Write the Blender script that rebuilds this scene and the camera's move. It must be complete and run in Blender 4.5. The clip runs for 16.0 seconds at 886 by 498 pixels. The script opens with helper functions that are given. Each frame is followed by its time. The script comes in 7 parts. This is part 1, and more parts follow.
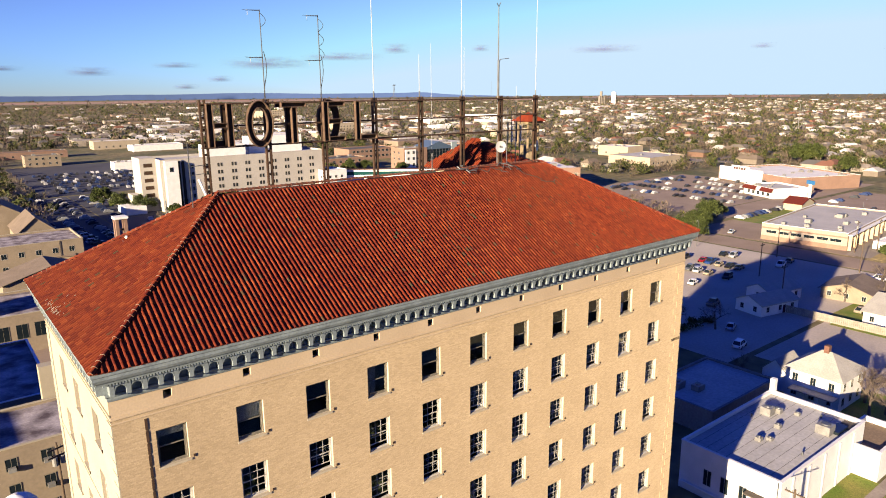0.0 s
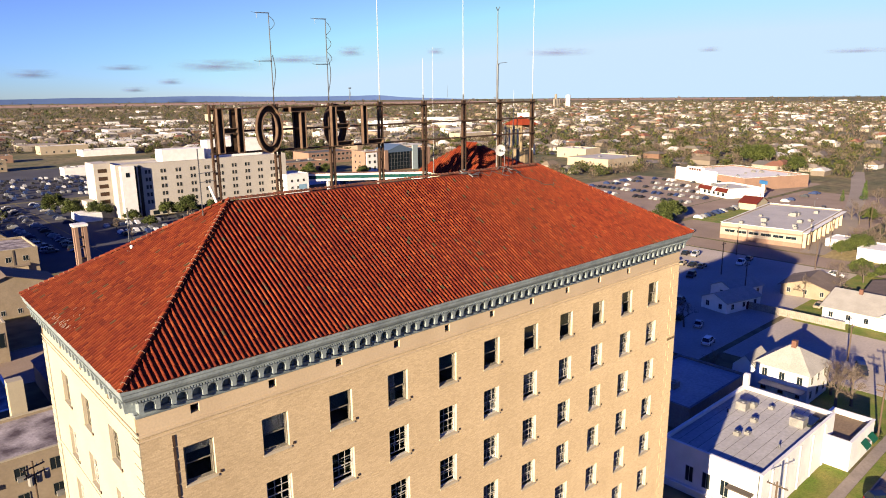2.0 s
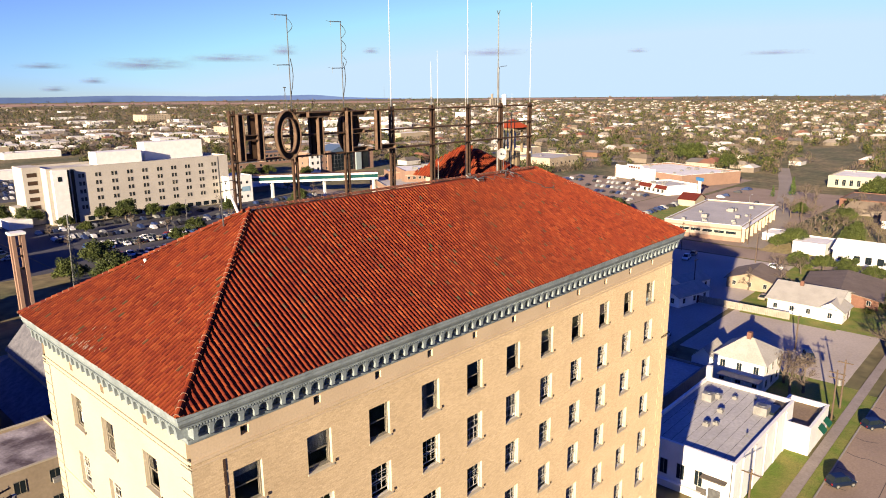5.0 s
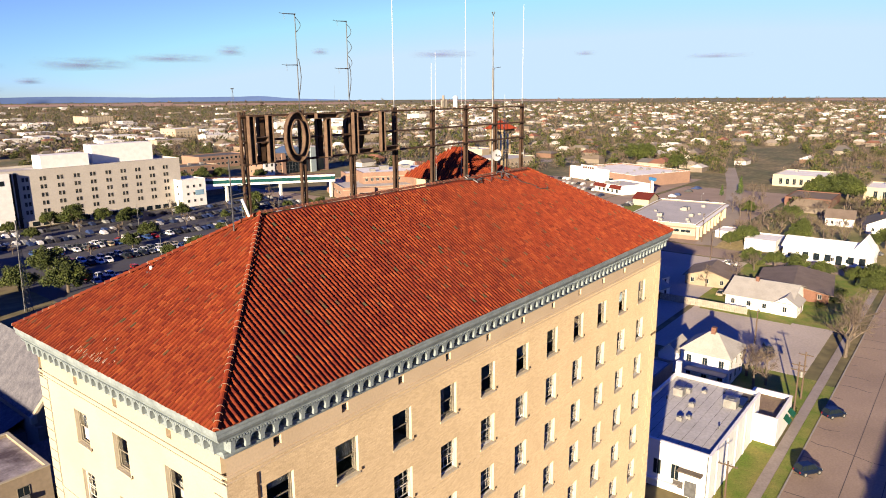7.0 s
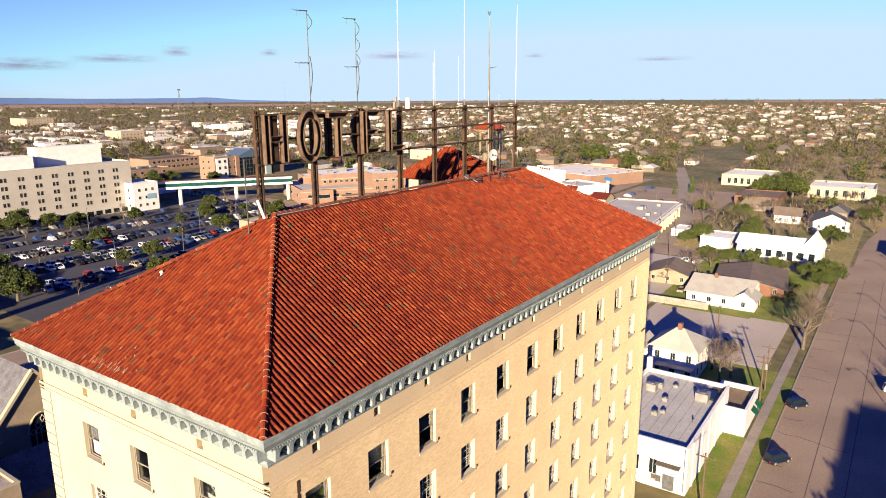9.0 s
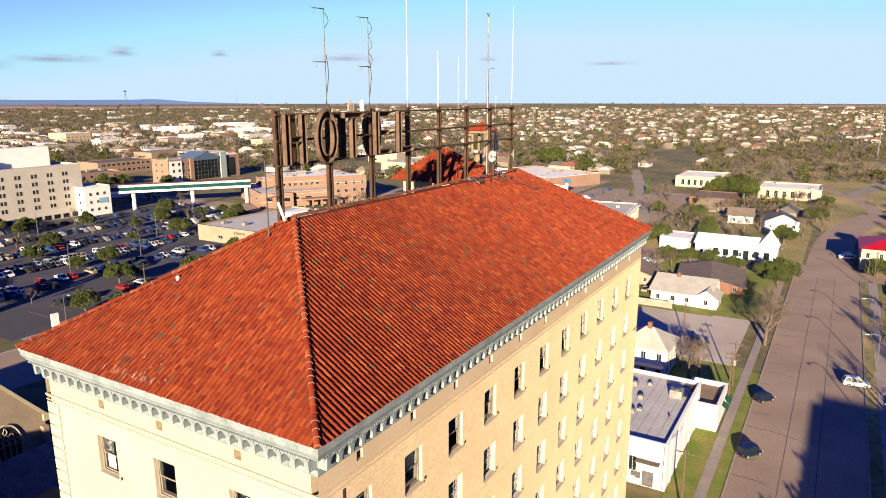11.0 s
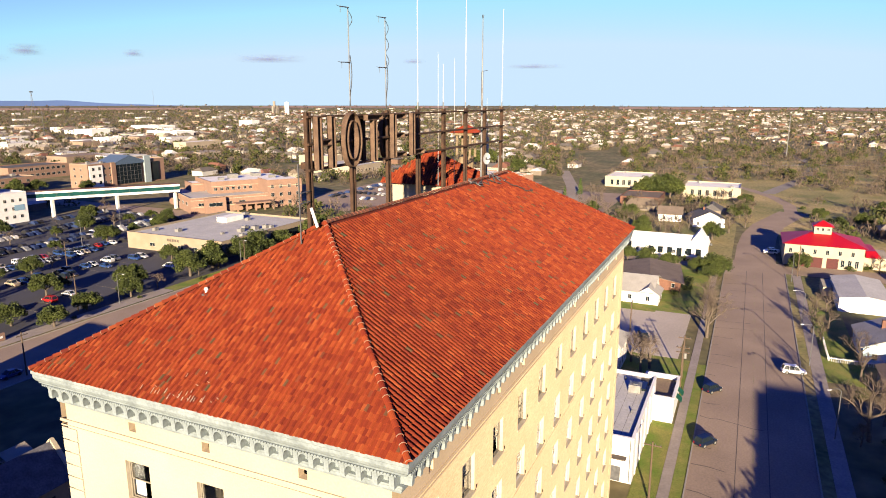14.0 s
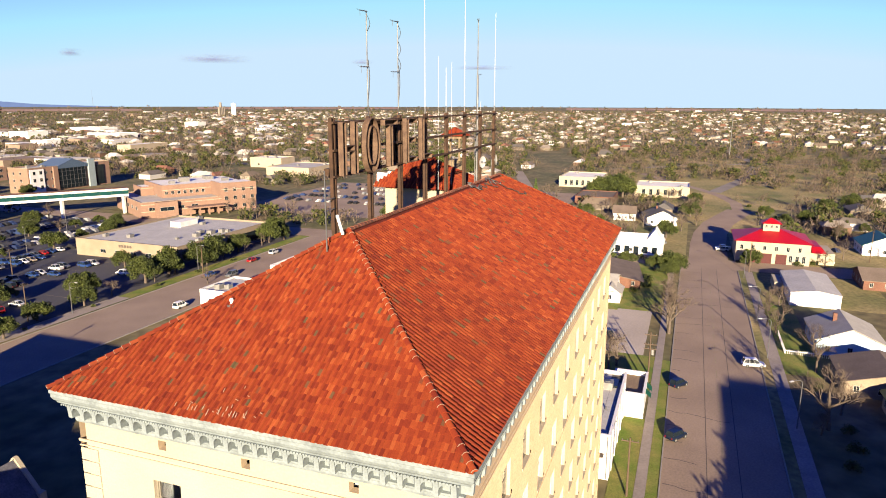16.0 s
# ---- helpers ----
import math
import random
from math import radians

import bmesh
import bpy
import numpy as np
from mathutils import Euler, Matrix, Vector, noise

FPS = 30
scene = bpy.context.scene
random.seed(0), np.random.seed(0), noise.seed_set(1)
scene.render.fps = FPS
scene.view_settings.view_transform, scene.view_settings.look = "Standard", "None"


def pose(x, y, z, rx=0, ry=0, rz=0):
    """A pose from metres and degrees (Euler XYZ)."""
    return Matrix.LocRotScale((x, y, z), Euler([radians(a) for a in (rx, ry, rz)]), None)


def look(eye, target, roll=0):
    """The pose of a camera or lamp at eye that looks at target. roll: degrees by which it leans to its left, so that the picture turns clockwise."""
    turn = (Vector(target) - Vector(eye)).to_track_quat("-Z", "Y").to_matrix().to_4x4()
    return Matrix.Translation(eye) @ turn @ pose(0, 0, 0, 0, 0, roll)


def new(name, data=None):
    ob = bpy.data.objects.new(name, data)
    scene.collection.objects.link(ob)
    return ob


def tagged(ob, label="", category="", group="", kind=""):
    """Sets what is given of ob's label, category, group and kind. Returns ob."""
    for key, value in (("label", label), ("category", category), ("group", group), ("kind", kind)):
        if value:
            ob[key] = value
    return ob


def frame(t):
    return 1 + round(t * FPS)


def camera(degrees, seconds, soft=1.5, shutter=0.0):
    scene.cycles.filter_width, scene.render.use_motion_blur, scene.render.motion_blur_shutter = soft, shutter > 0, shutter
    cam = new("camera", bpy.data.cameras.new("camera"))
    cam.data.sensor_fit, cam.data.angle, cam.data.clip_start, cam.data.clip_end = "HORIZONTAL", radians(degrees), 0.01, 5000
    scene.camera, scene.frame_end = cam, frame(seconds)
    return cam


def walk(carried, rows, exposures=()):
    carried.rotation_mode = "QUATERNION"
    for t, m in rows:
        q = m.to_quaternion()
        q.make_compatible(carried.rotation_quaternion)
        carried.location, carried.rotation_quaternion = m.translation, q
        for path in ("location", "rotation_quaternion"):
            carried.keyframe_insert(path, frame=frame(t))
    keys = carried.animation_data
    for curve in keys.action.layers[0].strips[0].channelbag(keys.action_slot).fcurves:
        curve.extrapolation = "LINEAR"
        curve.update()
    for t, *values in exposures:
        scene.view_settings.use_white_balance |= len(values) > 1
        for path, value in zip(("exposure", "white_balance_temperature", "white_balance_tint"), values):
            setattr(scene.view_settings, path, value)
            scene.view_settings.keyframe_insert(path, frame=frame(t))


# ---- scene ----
cam = camera(66.75, 16.0, soft=1.0)
PATH = [
    (0, -4.553, -29.916, 53.573, -38.258, -13.229, 0.500),
    (0.5, -5.170, -29.303, 53.567, -39.187, -13.202, 0.495),
    (1, -5.830, -28.705, 53.562, -40.058, -13.189, 0.494),
    (1.5, -6.457, -28.087, 53.627, -40.987, -13.082, 0.509),
    (2, -7.032, -27.477, 53.679, -41.961, -13.026, 0.532),
    (2.5, -7.591, -26.852, 53.723, -42.897, -13.043, 0.537),
    (3, -8.147, -26.233, 53.768, -43.752, -13.073, 0.521),
    (3.5, -8.694, -25.571, 53.834, -44.627, -13.096, 0.517),
    (4, -9.250, -24.886, 53.924, -45.480, -13.115, 0.516),
    (6.5, -11.851, -21.326, 54.065, -50.383, -13.041, 0.449),
    (7, -12.349, -20.595, 54.034, -51.436, -13.020, 0.412),
    (7.5, -12.824, -19.844, 54.009, -52.392, -13.019, 0.388),
    (8, -13.302, -19.104, 53.991, -53.435, -12.978, 0.354),
    (8.5, -13.777, -18.362, 53.944, -54.486, -12.948, 0.328),
    (9, -14.230, -17.593, 53.902, -55.483, -12.910, 0.317),
    (11.5, -16.259, -13.599, 53.756, -60.405, -12.670, 0.005),
    (12, -16.625, -12.769, 53.749, -61.532, -12.669, -0.025),
    (12.5, -16.970, -11.959, 53.784, -62.582, -12.626, -0.051),
    (13, -17.284, -11.093, 53.735, -63.560, -12.596, -0.085),
    (13.5, -17.595, -10.233, 53.725, -64.560, -12.560, -0.103),
    (14, -17.883, -9.347, 53.756, -65.543, -12.508, -0.114),
    (14.5, -18.205, -8.456, 53.799, -66.545, -12.476, -0.126),
    (15, -18.534, -7.606, 53.888, -67.573, -12.465, -0.144),
    (15.5, -18.838, -6.749, 53.933, -68.662, -12.439, -0.155),
    (16, -19.084, -5.895, 53.946, -69.776, -12.411, -0.147),
]
walk(cam, [(t, pose(x, y, z, 90 + pitch, roll, yaw)) for t, x, y, z, yaw, pitch, roll in PATH])

# ---- sky and sun ----
SUN_ELEVATION, SUN_AZIMUTH = 13.0, math.atan2(-0.303, -1.0)
world = bpy.data.worlds.new("sky")
scene.world = world
world.use_nodes = True
wn = world.node_tree.nodes
sky = wn.new("ShaderNodeTexSky")
sky.sky_type, sky.sun_disc = "NISHITA", False
sky.sun_elevation = radians(SUN_ELEVATION)
sky.sun_rotation = math.pi / 2 - SUN_AZIMUTH
sky.air_density, sky.dust_density, sky.ozone_density = 0.78, 0.0, 6.0
soften, deepen, tint = wn.new("ShaderNodeHueSaturation"), wn.new("ShaderNodeGamma"), wn.new("ShaderNodeMix")
deepen.inputs["Gamma"].default_value = 1.8
soften.inputs["Saturation"].default_value = 0.70
tint.data_type, tint.blend_type = "RGBA", "MULTIPLY"
tint.inputs[0].default_value, tint.inputs[7].default_value = 1.0, (0.197, 0.179, 0.205, 1)
world.node_tree.links.new(sky.outputs[0], soften.inputs["Color"])
world.node_tree.links.new(soften.outputs[0], deepen.inputs[0])
world.node_tree.links.new(deepen.outputs[0], tint.inputs[6])
level = wn.new("ShaderNodeMix")
level.data_type, level.blend_type = "RGBA", "DARKEN"
level.inputs[0].default_value, level.inputs[7].default_value = 1.0, (2.5, 3.3, 4.05, 1)
world.node_tree.links.new(tint.outputs[2], level.inputs[6])
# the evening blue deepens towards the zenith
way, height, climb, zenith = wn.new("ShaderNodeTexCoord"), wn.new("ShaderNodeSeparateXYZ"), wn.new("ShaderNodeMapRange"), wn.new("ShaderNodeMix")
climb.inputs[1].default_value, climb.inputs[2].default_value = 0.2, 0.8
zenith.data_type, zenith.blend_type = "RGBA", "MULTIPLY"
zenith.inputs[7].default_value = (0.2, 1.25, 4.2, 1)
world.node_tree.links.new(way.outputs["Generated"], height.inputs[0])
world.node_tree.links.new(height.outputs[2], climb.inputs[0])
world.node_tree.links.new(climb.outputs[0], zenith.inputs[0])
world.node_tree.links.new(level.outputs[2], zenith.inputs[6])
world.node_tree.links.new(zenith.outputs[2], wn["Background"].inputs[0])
wn["Background"].inputs[1].default_value = 0.05
sun = new("sun", bpy.data.lights.new("sun", "SUN"))
sun.data.energy, sun.data.angle, sun.data.color = 5.0, radians(0.5), (1.0, 0.80, 0.55)
sun_dir = Vector((math.cos(SUN_AZIMUTH), math.sin(SUN_AZIMUTH), math.tan(radians(SUN_ELEVATION))))
sun.matrix_world = look(sun_dir * 300, (0, 0, 0))
scene.view_settings.exposure = 2.31

# ---- materials ----
def mat(name, a, b=None, rough=0.8, scale=1.0, detail=4.0, bump=0.0, bump_scale=None, metal=0.0, fine=0.15, islands=0.0, objects=0.0, stretch=(1, 1, 1), spec=0.2):
    """A surface that wanders between colours a and b in blotches of about 1 / scale metres, with grain, random shifts of tone between pieces, and relief."""
    m = bpy.data.materials.new(name)
    m.use_nodes = True
    nt = m.node_tree
    ns, ln = nt.nodes, nt.links
    p = ns["Principled BSDF"]
    p.inputs["Roughness"].default_value, p.inputs["Metallic"].default_value = rough, metal
    p.inputs["Specular IOR Level"].default_value = spec
    co = ns.new("ShaderNodeTexCoord")
    mp = ns.new("ShaderNodeMapping")
    mp.inputs["Scale"].default_value = stretch
    ln.new(co.outputs["Object"], mp.inputs[0])
    n1 = ns.new("ShaderNodeTexNoise")
    n1.inputs["Scale"].default_value, n1.inputs["Detail"].default_value = scale, detail
    ln.new(mp.outputs[0], n1.inputs["Vector"])
    rmp = ns.new("ShaderNodeMapRange")
    rmp.inputs[1].default_value, rmp.inputs[2].default_value = 0.35, 0.65
    ln.new(n1.outputs[0], rmp.inputs[0])
    mix = ns.new("ShaderNodeMix")
    mix.data_type = "RGBA"
    b = b or tuple(c * 0.75 for c in a)
    mix.inputs[6].default_value, mix.inputs[7].default_value = (*a, 1), (*b, 1)
    ln.new(rmp.outputs[0], mix.inputs[0])
    n2 = ns.new("ShaderNodeTexNoise")
    n2.inputs["Scale"].default_value, n2.inputs["Detail"].default_value = bump_scale or scale * 9, 3
    ln.new(mp.outputs[0], n2.inputs["Vector"])
    hsv = ns.new("ShaderNodeHueSaturation")
    ln.new(mix.outputs[2], hsv.inputs["Color"])
    grain = ns.new("ShaderNodeMapRange")
    grain.inputs[1].default_value, grain.inputs[2].default_value = 0.3, 0.7
    grain.inputs[3].default_value, grain.inputs[4].default_value = 1 - fine, 1 + fine
    ln.new(n2.outputs[0], grain.inputs[0])
    value = grain.outputs[0]
    for amount, kind in ((islands, "island"), (objects, "object")):
        if amount:
            if kind == "island":
                r = ns.new("ShaderNodeNewGeometry").outputs["Random Per Island"]
            else:
                r = ns.new("ShaderNodeObjectInfo").outputs["Random"]
            rr = ns.new("ShaderNodeMapRange")
            rr.inputs[3].default_value, rr.inputs[4].default_value = 1 - amount, 1 + amount
            ln.new(r, rr.inputs[0])
            mul = ns.new("ShaderNodeMath")
            mul.operation = "MULTIPLY"
            ln.new(value, mul.inputs[0])
            ln.new(rr.outputs[0], mul.inputs[1])
            value = mul.outputs[0]
    ln.new(value, hsv.inputs["Value"])
    ln.new(hsv.outputs[0], p.inputs["Base Color"])
    if bump:
        bp = ns.new("ShaderNodeBump")
        bp.inputs["Strength"].default_value, bp.inputs["Distance"].default_value = 0.6, bump
        ln.new(n2.outputs[0], bp.inputs["Height"])
        ln.new(bp.outputs[0], p.inputs["Normal"])
    return m


def clear_glass(name, tint=(0.9, 0.95, 1.0)):
    m = bpy.data.materials.new(name)
    m.use_nodes = True
    p = m.node_tree.nodes["Principled BSDF"]
    p.inputs["Base Color"].default_value = (*tint, 1)
    p.inputs["Roughness"].default_value = 0.02
    p.inputs["Transmission Weight"].default_value = 1.0
    p.inputs["IOR"].default_value = 2.2
    return m


RENDER_TAN = mat("tan_render", (0.322, 0.256, 0.174), (0.29, 0.227, 0.152), 0.9, 0.4, 5, 0.004, 10, fine=0.08)
CREAM = mat("cream_paint", (0.25, 0.222, 0.162), (0.228, 0.2, 0.144), 0.85, 0.3, 5, 0.004, 9, fine=0.07)
ZINC = mat("weathered_zinc", (0.168, 0.2, 0.21), (0.118, 0.142, 0.152), 0.55, 1.2, 5, 0.004, 8, metal=0.2, fine=0.15)
WHITE = mat("white_paint", (0.5, 0.495, 0.475), (0.44, 0.435, 0.42), 0.7, 0.5, 5, 0.003, 9, fine=0.06)
RUST = mat("rusted_steel", (0.0225, 0.0134, 0.00902), (0.0426, 0.0234, 0.0134), 0.85, 2.5, 6, 0.004, 16, fine=0.25)
DARK = mat("dark_interior", (0.28, 0.28, 0.25), (0.2, 0.205, 0.19), 0.9, 0.8)
ASPHALT = mat("asphalt", (0.2, 0.152, 0.112), (0.16, 0.121, 0.09), 0.92, 0.08, 6, 0.01, 3, fine=0.12)
CONCRETE = mat("concrete", (0.162, 0.143, 0.121), (0.13, 0.116, 0.0984), 0.9, 0.15, 6, 0.005, 4, fine=0.1)
SOIL = mat("dry_ground", (0.128, 0.1, 0.048), (0.056, 0.06, 0.024), 0.95, 0.03, 10, 0.02, 0.25, fine=0.4)
FLATROOF = mat("pale_roofing", (0.3, 0.285, 0.265), (0.25, 0.24, 0.225), 0.85, 0.12, 5, 0.004, 3, fine=0.1)
PINKBRICK = mat("pink_brick", (0.165, 0.104, 0.076), (0.143, 0.09, 0.066), 0.9, 0.2, 5, fine=0.1)
BEIGE = mat("beige_concrete", (0.3, 0.28, 0.246), (0.272, 0.253, 0.222), 0.9, 0.15, 5, fine=0.06)
GLASS = clear_glass("window_glass")


# ---- building blocks ----
class Mesh:
    """Collects vertices and faces of one mesh."""

    def __init__(self):
        self.v, self.f = [], []

    def face(self, *pts):
        n = len(self.v)
        self.v.extend(tuple(p) for p in pts)
        self.f.append(tuple(range(n, n + len(pts))))
        return self

    def box(self, x0, y0, z0, x1, y1, z1):
        n = len(self.v)
        self.v += [(x0, y0, z0), (x1, y0, z0), (x1, y1, z0), (x0, y1, z0), (x0, y0, z1), (x1, y0, z1), (x1, y1, z1), (x0, y1, z1)]
        self.f += [tuple(n + i for i in q) for q in ((0, 3, 2, 1), (4, 5, 6, 7), (0, 1, 5, 4), (1, 2, 6, 5), (2, 3, 7, 6), (3, 0, 4, 7))]
        return self

    def solid(self, outline, z0, z1):
        """A prism over a convex or simple outline, given anticlockwise."""
        n, k = len(self.v), len(outline)
        self.v += [(x, y, z0) for x, y in outline] + [(x, y, z1) for x, y in outline]
        self.f.append(tuple(range(n + k - 1, n - 1, -1)))
        self.f.append(tuple(range(n + k, n + 2 * k)))
        self.f += [(n + i, n + (i + 1) % k, n + k + (i + 1) % k, n + k + i) for i in range(k)]
        return self

    def tube(self, a, b, r0, r1=None, sides=8, caps=True):
        a, b = Vector(a), Vector(b)
        r1 = r0 if r1 is None else r1
        d = (b - a).normalized()
        u = d.orthogonal().normalized()
        w = d.cross(u)
        n = len(self.v)
        for p, r in ((a, r0), (b, r1)):
            for i in range(sides):
                t = 2 * math.pi * i / sides
                self.v.append(tuple(p + u * (r * math.cos(t)) + w * (r * math.sin(t))))
        self.f += [(n + i, n + (i + 1) % sides, n + sides + (i + 1) % sides, n + sides + i) for i in range(sides)]
        if caps:
            self.f.append(tuple(range(n + sides - 1, n - 1, -1)))
            self.f.append(tuple(range(n + sides, n + 2 * sides)))
        return self

    def path(self, pts, r, sides=6):
        for a, b in zip(pts, pts[1:]):
            self.tube(a, b, r, sides=sides)
        return self

    def beam(self, a, b, w, h):
        """A bar of rectangular section w by h between two points."""
        a, b = Vector(a), Vector(b)
        d = (b - a).normalized()
        u = d.cross(Vector((0, 0, 1)))
        u = u.normalized() if u.length > 1e-4 else Vector((1, 0, 0))
        k = u.cross(d)
        n = len(self.v)
        for p in (a, b):
            for s, t in ((-1, -1), (1, -1), (1, 1), (-1, 1)):
                self.v.append(tuple(p + u * (s * w / 2) + k * (t * h / 2)))
        self.f += [tuple(n + i for i in q) for q in ((0, 1, 2, 3), (7, 6, 5, 4), (0, 4, 5, 1), (1, 5, 6, 2), (2, 6, 7, 3), (3, 7, 4, 0))]
        return self

    def data(self, name, material, smooth=False):
        me = bpy.data.meshes.new(name)
        me.from_pydata(self.v, [], self.f)
        if material:
            for one in material if isinstance(material, (list, tuple)) else [material]:
                me.materials.append(one)
        if smooth:
            me.polygons.foreach_set("use_smooth", [True] * len(me.polygons))
        me.update()
        return me


def part(name, mesh, material, parent=None, label="", at=None, smooth=False):
    """Links a Mesh (or ready mesh data) as one object under a thing or a part."""
    ob = new(name, mesh.data(name, material, smooth) if isinstance(mesh, Mesh) else mesh)
    if at is not None:
        ob.matrix_basis = at
    ob.parent = parent
    return tagged(ob, label)


def thing(name, label, category, group="", kind="", at=None):
    ob = new(name)
    ob.empty_display_size = 0.2
    if at is not None:
        ob.matrix_basis = at
    return tagged(ob, label, category, group, kind)


# ---- the hotel ----
LX, LY, EAVE, RIDGE, IN = 46.1, 18.9, 42.0, 47.75, 0.70
H = LY / 2
STOREY, HEAD, WIN_W, WIN_H = 3.42, 38.35, 1.42, 1.9


def brick_surface(name, a, b, show=1.0):
    """Running bond; show is how far the single bricks stand out in tone."""
    m = mat(name, a, b, 0.9, 0.35, 6, 0.002, 13, fine=0.06 + 0.06 * show)
    nt = m.node_tree
    ns, ln = nt.nodes, nt.links
    p = ns["Principled BSDF"]
    p.inputs["Diffuse Roughness"].default_value = 0.5
    co, sep, add, com = ns.new("ShaderNodeTexCoord"), ns.new("ShaderNodeSeparateXYZ"), ns.new("ShaderNodeMath"), ns.new("ShaderNodeCombineXYZ")
    ln.new(co.outputs["Object"], sep.inputs[0])
    ln.new(sep.outputs[0], add.inputs[0])
    ln.new(sep.outputs[1], add.inputs[1])
    ln.new(add.outputs[0], com.inputs[0])
    ln.new(sep.outputs[2], com.inputs[1])
    br = ns.new("ShaderNodeTexBrick")
    br.inputs["Scale"].default_value = 1.0
    br.inputs["Brick Width"].default_value, br.inputs["Row Height"].default_value, br.inputs["Mortar Size"].default_value = 0.23, 0.08, 0.008
    br.inputs["Color1"].default_value, br.inputs["Color2"].default_value, br.inputs["Mortar"].default_value = (1.10, 1.09, 1.07, 1), (0.86, 0.84, 0.81, 1), (0.97, 0.97, 0.97, 1)
    ln.new(com.outputs[0], br.inputs["Vector"])
    mul = ns.new("ShaderNodeMix")
    mul.data_type, mul.blend_type = "RGBA", "MULTIPLY"
    mul.inputs[0].default_value = show
    old = p.inputs["Base Color"].links[0].from_socket
    ln.new(old, mul.inputs[6])
    ln.new(br.outputs[0], mul.inputs[7])
    ln.new(mul.outputs[2], p.inputs["Base Color"])
    return m


def tile_surface(name, per_object):
    """Fired clay: each tile takes its own red, some are brown or grey with lichen."""
    m = mat(name, (0.80, 1.06, 1.0), (0.67, 0.86, 0.85), 0.85, 0.6, 6, 0.004, 22, fine=0.14, spec=0.15)
    nt = m.node_tree
    ns, ln = nt.nodes, nt.links
    p = ns["Principled BSDF"]
    p.inputs["Diffuse Roughness"].default_value = 1.0
    rnd = ns.new("ShaderNodeObjectInfo").outputs["Random"] if per_object else ns.new("ShaderNodeNewGeometry").outputs["Random Per Island"]
    ramp = ns.new("ShaderNodeValToRGB")
    ramp.color_ramp.interpolation = "LINEAR"
    el = ramp.color_ramp.elements
    el[0].position, el[0].color = 0.0, (0.080, 0.0074, 0.0032, 1)
    el[1].position, el[1].color = 1.0, (0.05, 0.03, 0.016, 1)
    for at, c in ((0.2, (0.108, 0.0114, 0.0040)), (0.55, (0.128, 0.0152, 0.0046)), (0.85, (0.150, 0.0206, 0.0058)), (0.96, (0.182, 0.031, 0.0095)), (0.97, (0.105, 0.017, 0.008)), (0.99, (0.068, 0.028, 0.014))):
        e = el.new(at)
        e.color = (*c, 1)
    ln.new(rnd, ramp.inputs[0])
    mul = ns.new("ShaderNodeMix")
    mul.data_type, mul.blend_type = "RGBA", "MULTIPLY"
    mul.inputs[0].default_value = 1.0
    ln.new(p.inputs["Base Color"].links[0].from_socket, mul.inputs[6])
    ln.new(ramp.outputs[0], mul.inputs[7])
    ln.new(mul.outputs[2], p.inputs["Base Color"])
    return m


BRICK = brick_surface("buff_brick", (0.28, 0.221, 0.143), (0.254, 0.199, 0.127))
PALEBRICK = brick_surface("cream_painted_brick", (0.236, 0.22, 0.168), (0.218, 0.202, 0.15), 0.2)
TILE = tile_surface("clay_tile", False)
TILE_PIECE = tile_surface("clay_tile_piece", True)
DECK = mat("tile_pan", (0.075, 0.0105, 0.005), (0.055, 0.008, 0.0042), 0.85, 1.5, 5, 0.01, 8, fine=0.3)
REVEAL = mat("pale_stone_reveal", (0.279, 0.247, 0.189), (0.247, 0.216, 0.162), 0.85, 1.0, 4, fine=0.06)
SASH = mat("white_sash", (0.314, 0.305, 0.279), (0.247, 0.238, 0.216), 0.6, 3.0, 4, fine=0.08)
GREYSASH = mat("grey_sash", (0.134, 0.121, 0.0943), (0.0984, 0.0902, 0.0718), 0.6, 3.0, 4, fine=0.1)

hotel = thing("hotel_building", "tall buff brick hotel with a red clay tile hip roof", "building")


def wall_with_holes(u0, u1, z0, z1, holes, thick):
    """A wall in the plane y = 0 from u0 to u1 whose outside looks to -y, with openings right through it."""
    us = sorted({u0, u1, *(h[0] for h in holes), *(h[1] for h in holes)})
    zs = sorted({z0, z1, *(h[2] for h in holes), *(h[3] for h in holes)})
    w = Mesh()
    for a, b in zip(us, us[1:]):
        for c, d in zip(zs, zs[1:]):
            mu, mz = (a + b) / 2, (c + d) / 2
            if any(h[0] < mu < h[1] and h[2] < mz < h[3] for h in holes):
                continue
            w.face((a, 0, c), (b, 0, c), (b, 0, d), (a, 0, d))
            w.face((b, thick, c), (a, thick, c), (a, thick, d), (b, thick, d))
    return w


def lining(w, h, thick):
    """The four inner sides of an opening."""
    return Mesh().face((0, 0, 0), (0, thick, 0), (0, thick, h), (0, 0, h)).face((w, thick, 0), (w, 0, 0), (w, 0, h), (w, thick, h)).face((0, thick, h), (w, thick, h), (w, 0, h), (0, 0, h)).face((0, 0, 0), (w, 0, 0), (w, thick, 0), (0, thick, 0))


vent_mesh = lining(0.4, 0.42, 0.35).data("vent_opening", RENDER_TAN)


FRONT = pose(0, IN, 0)
LEFT = pose(IN, LY, 0, 0, 0, -90)
RIGHT = pose(LX - IN, 0, 0, 0, 0, 90)
BACK = pose(LX, LY - IN, 0, 0, 0, 180)
FRONT_COLS = [2.47 + 3.83 * i for i in range(11)]
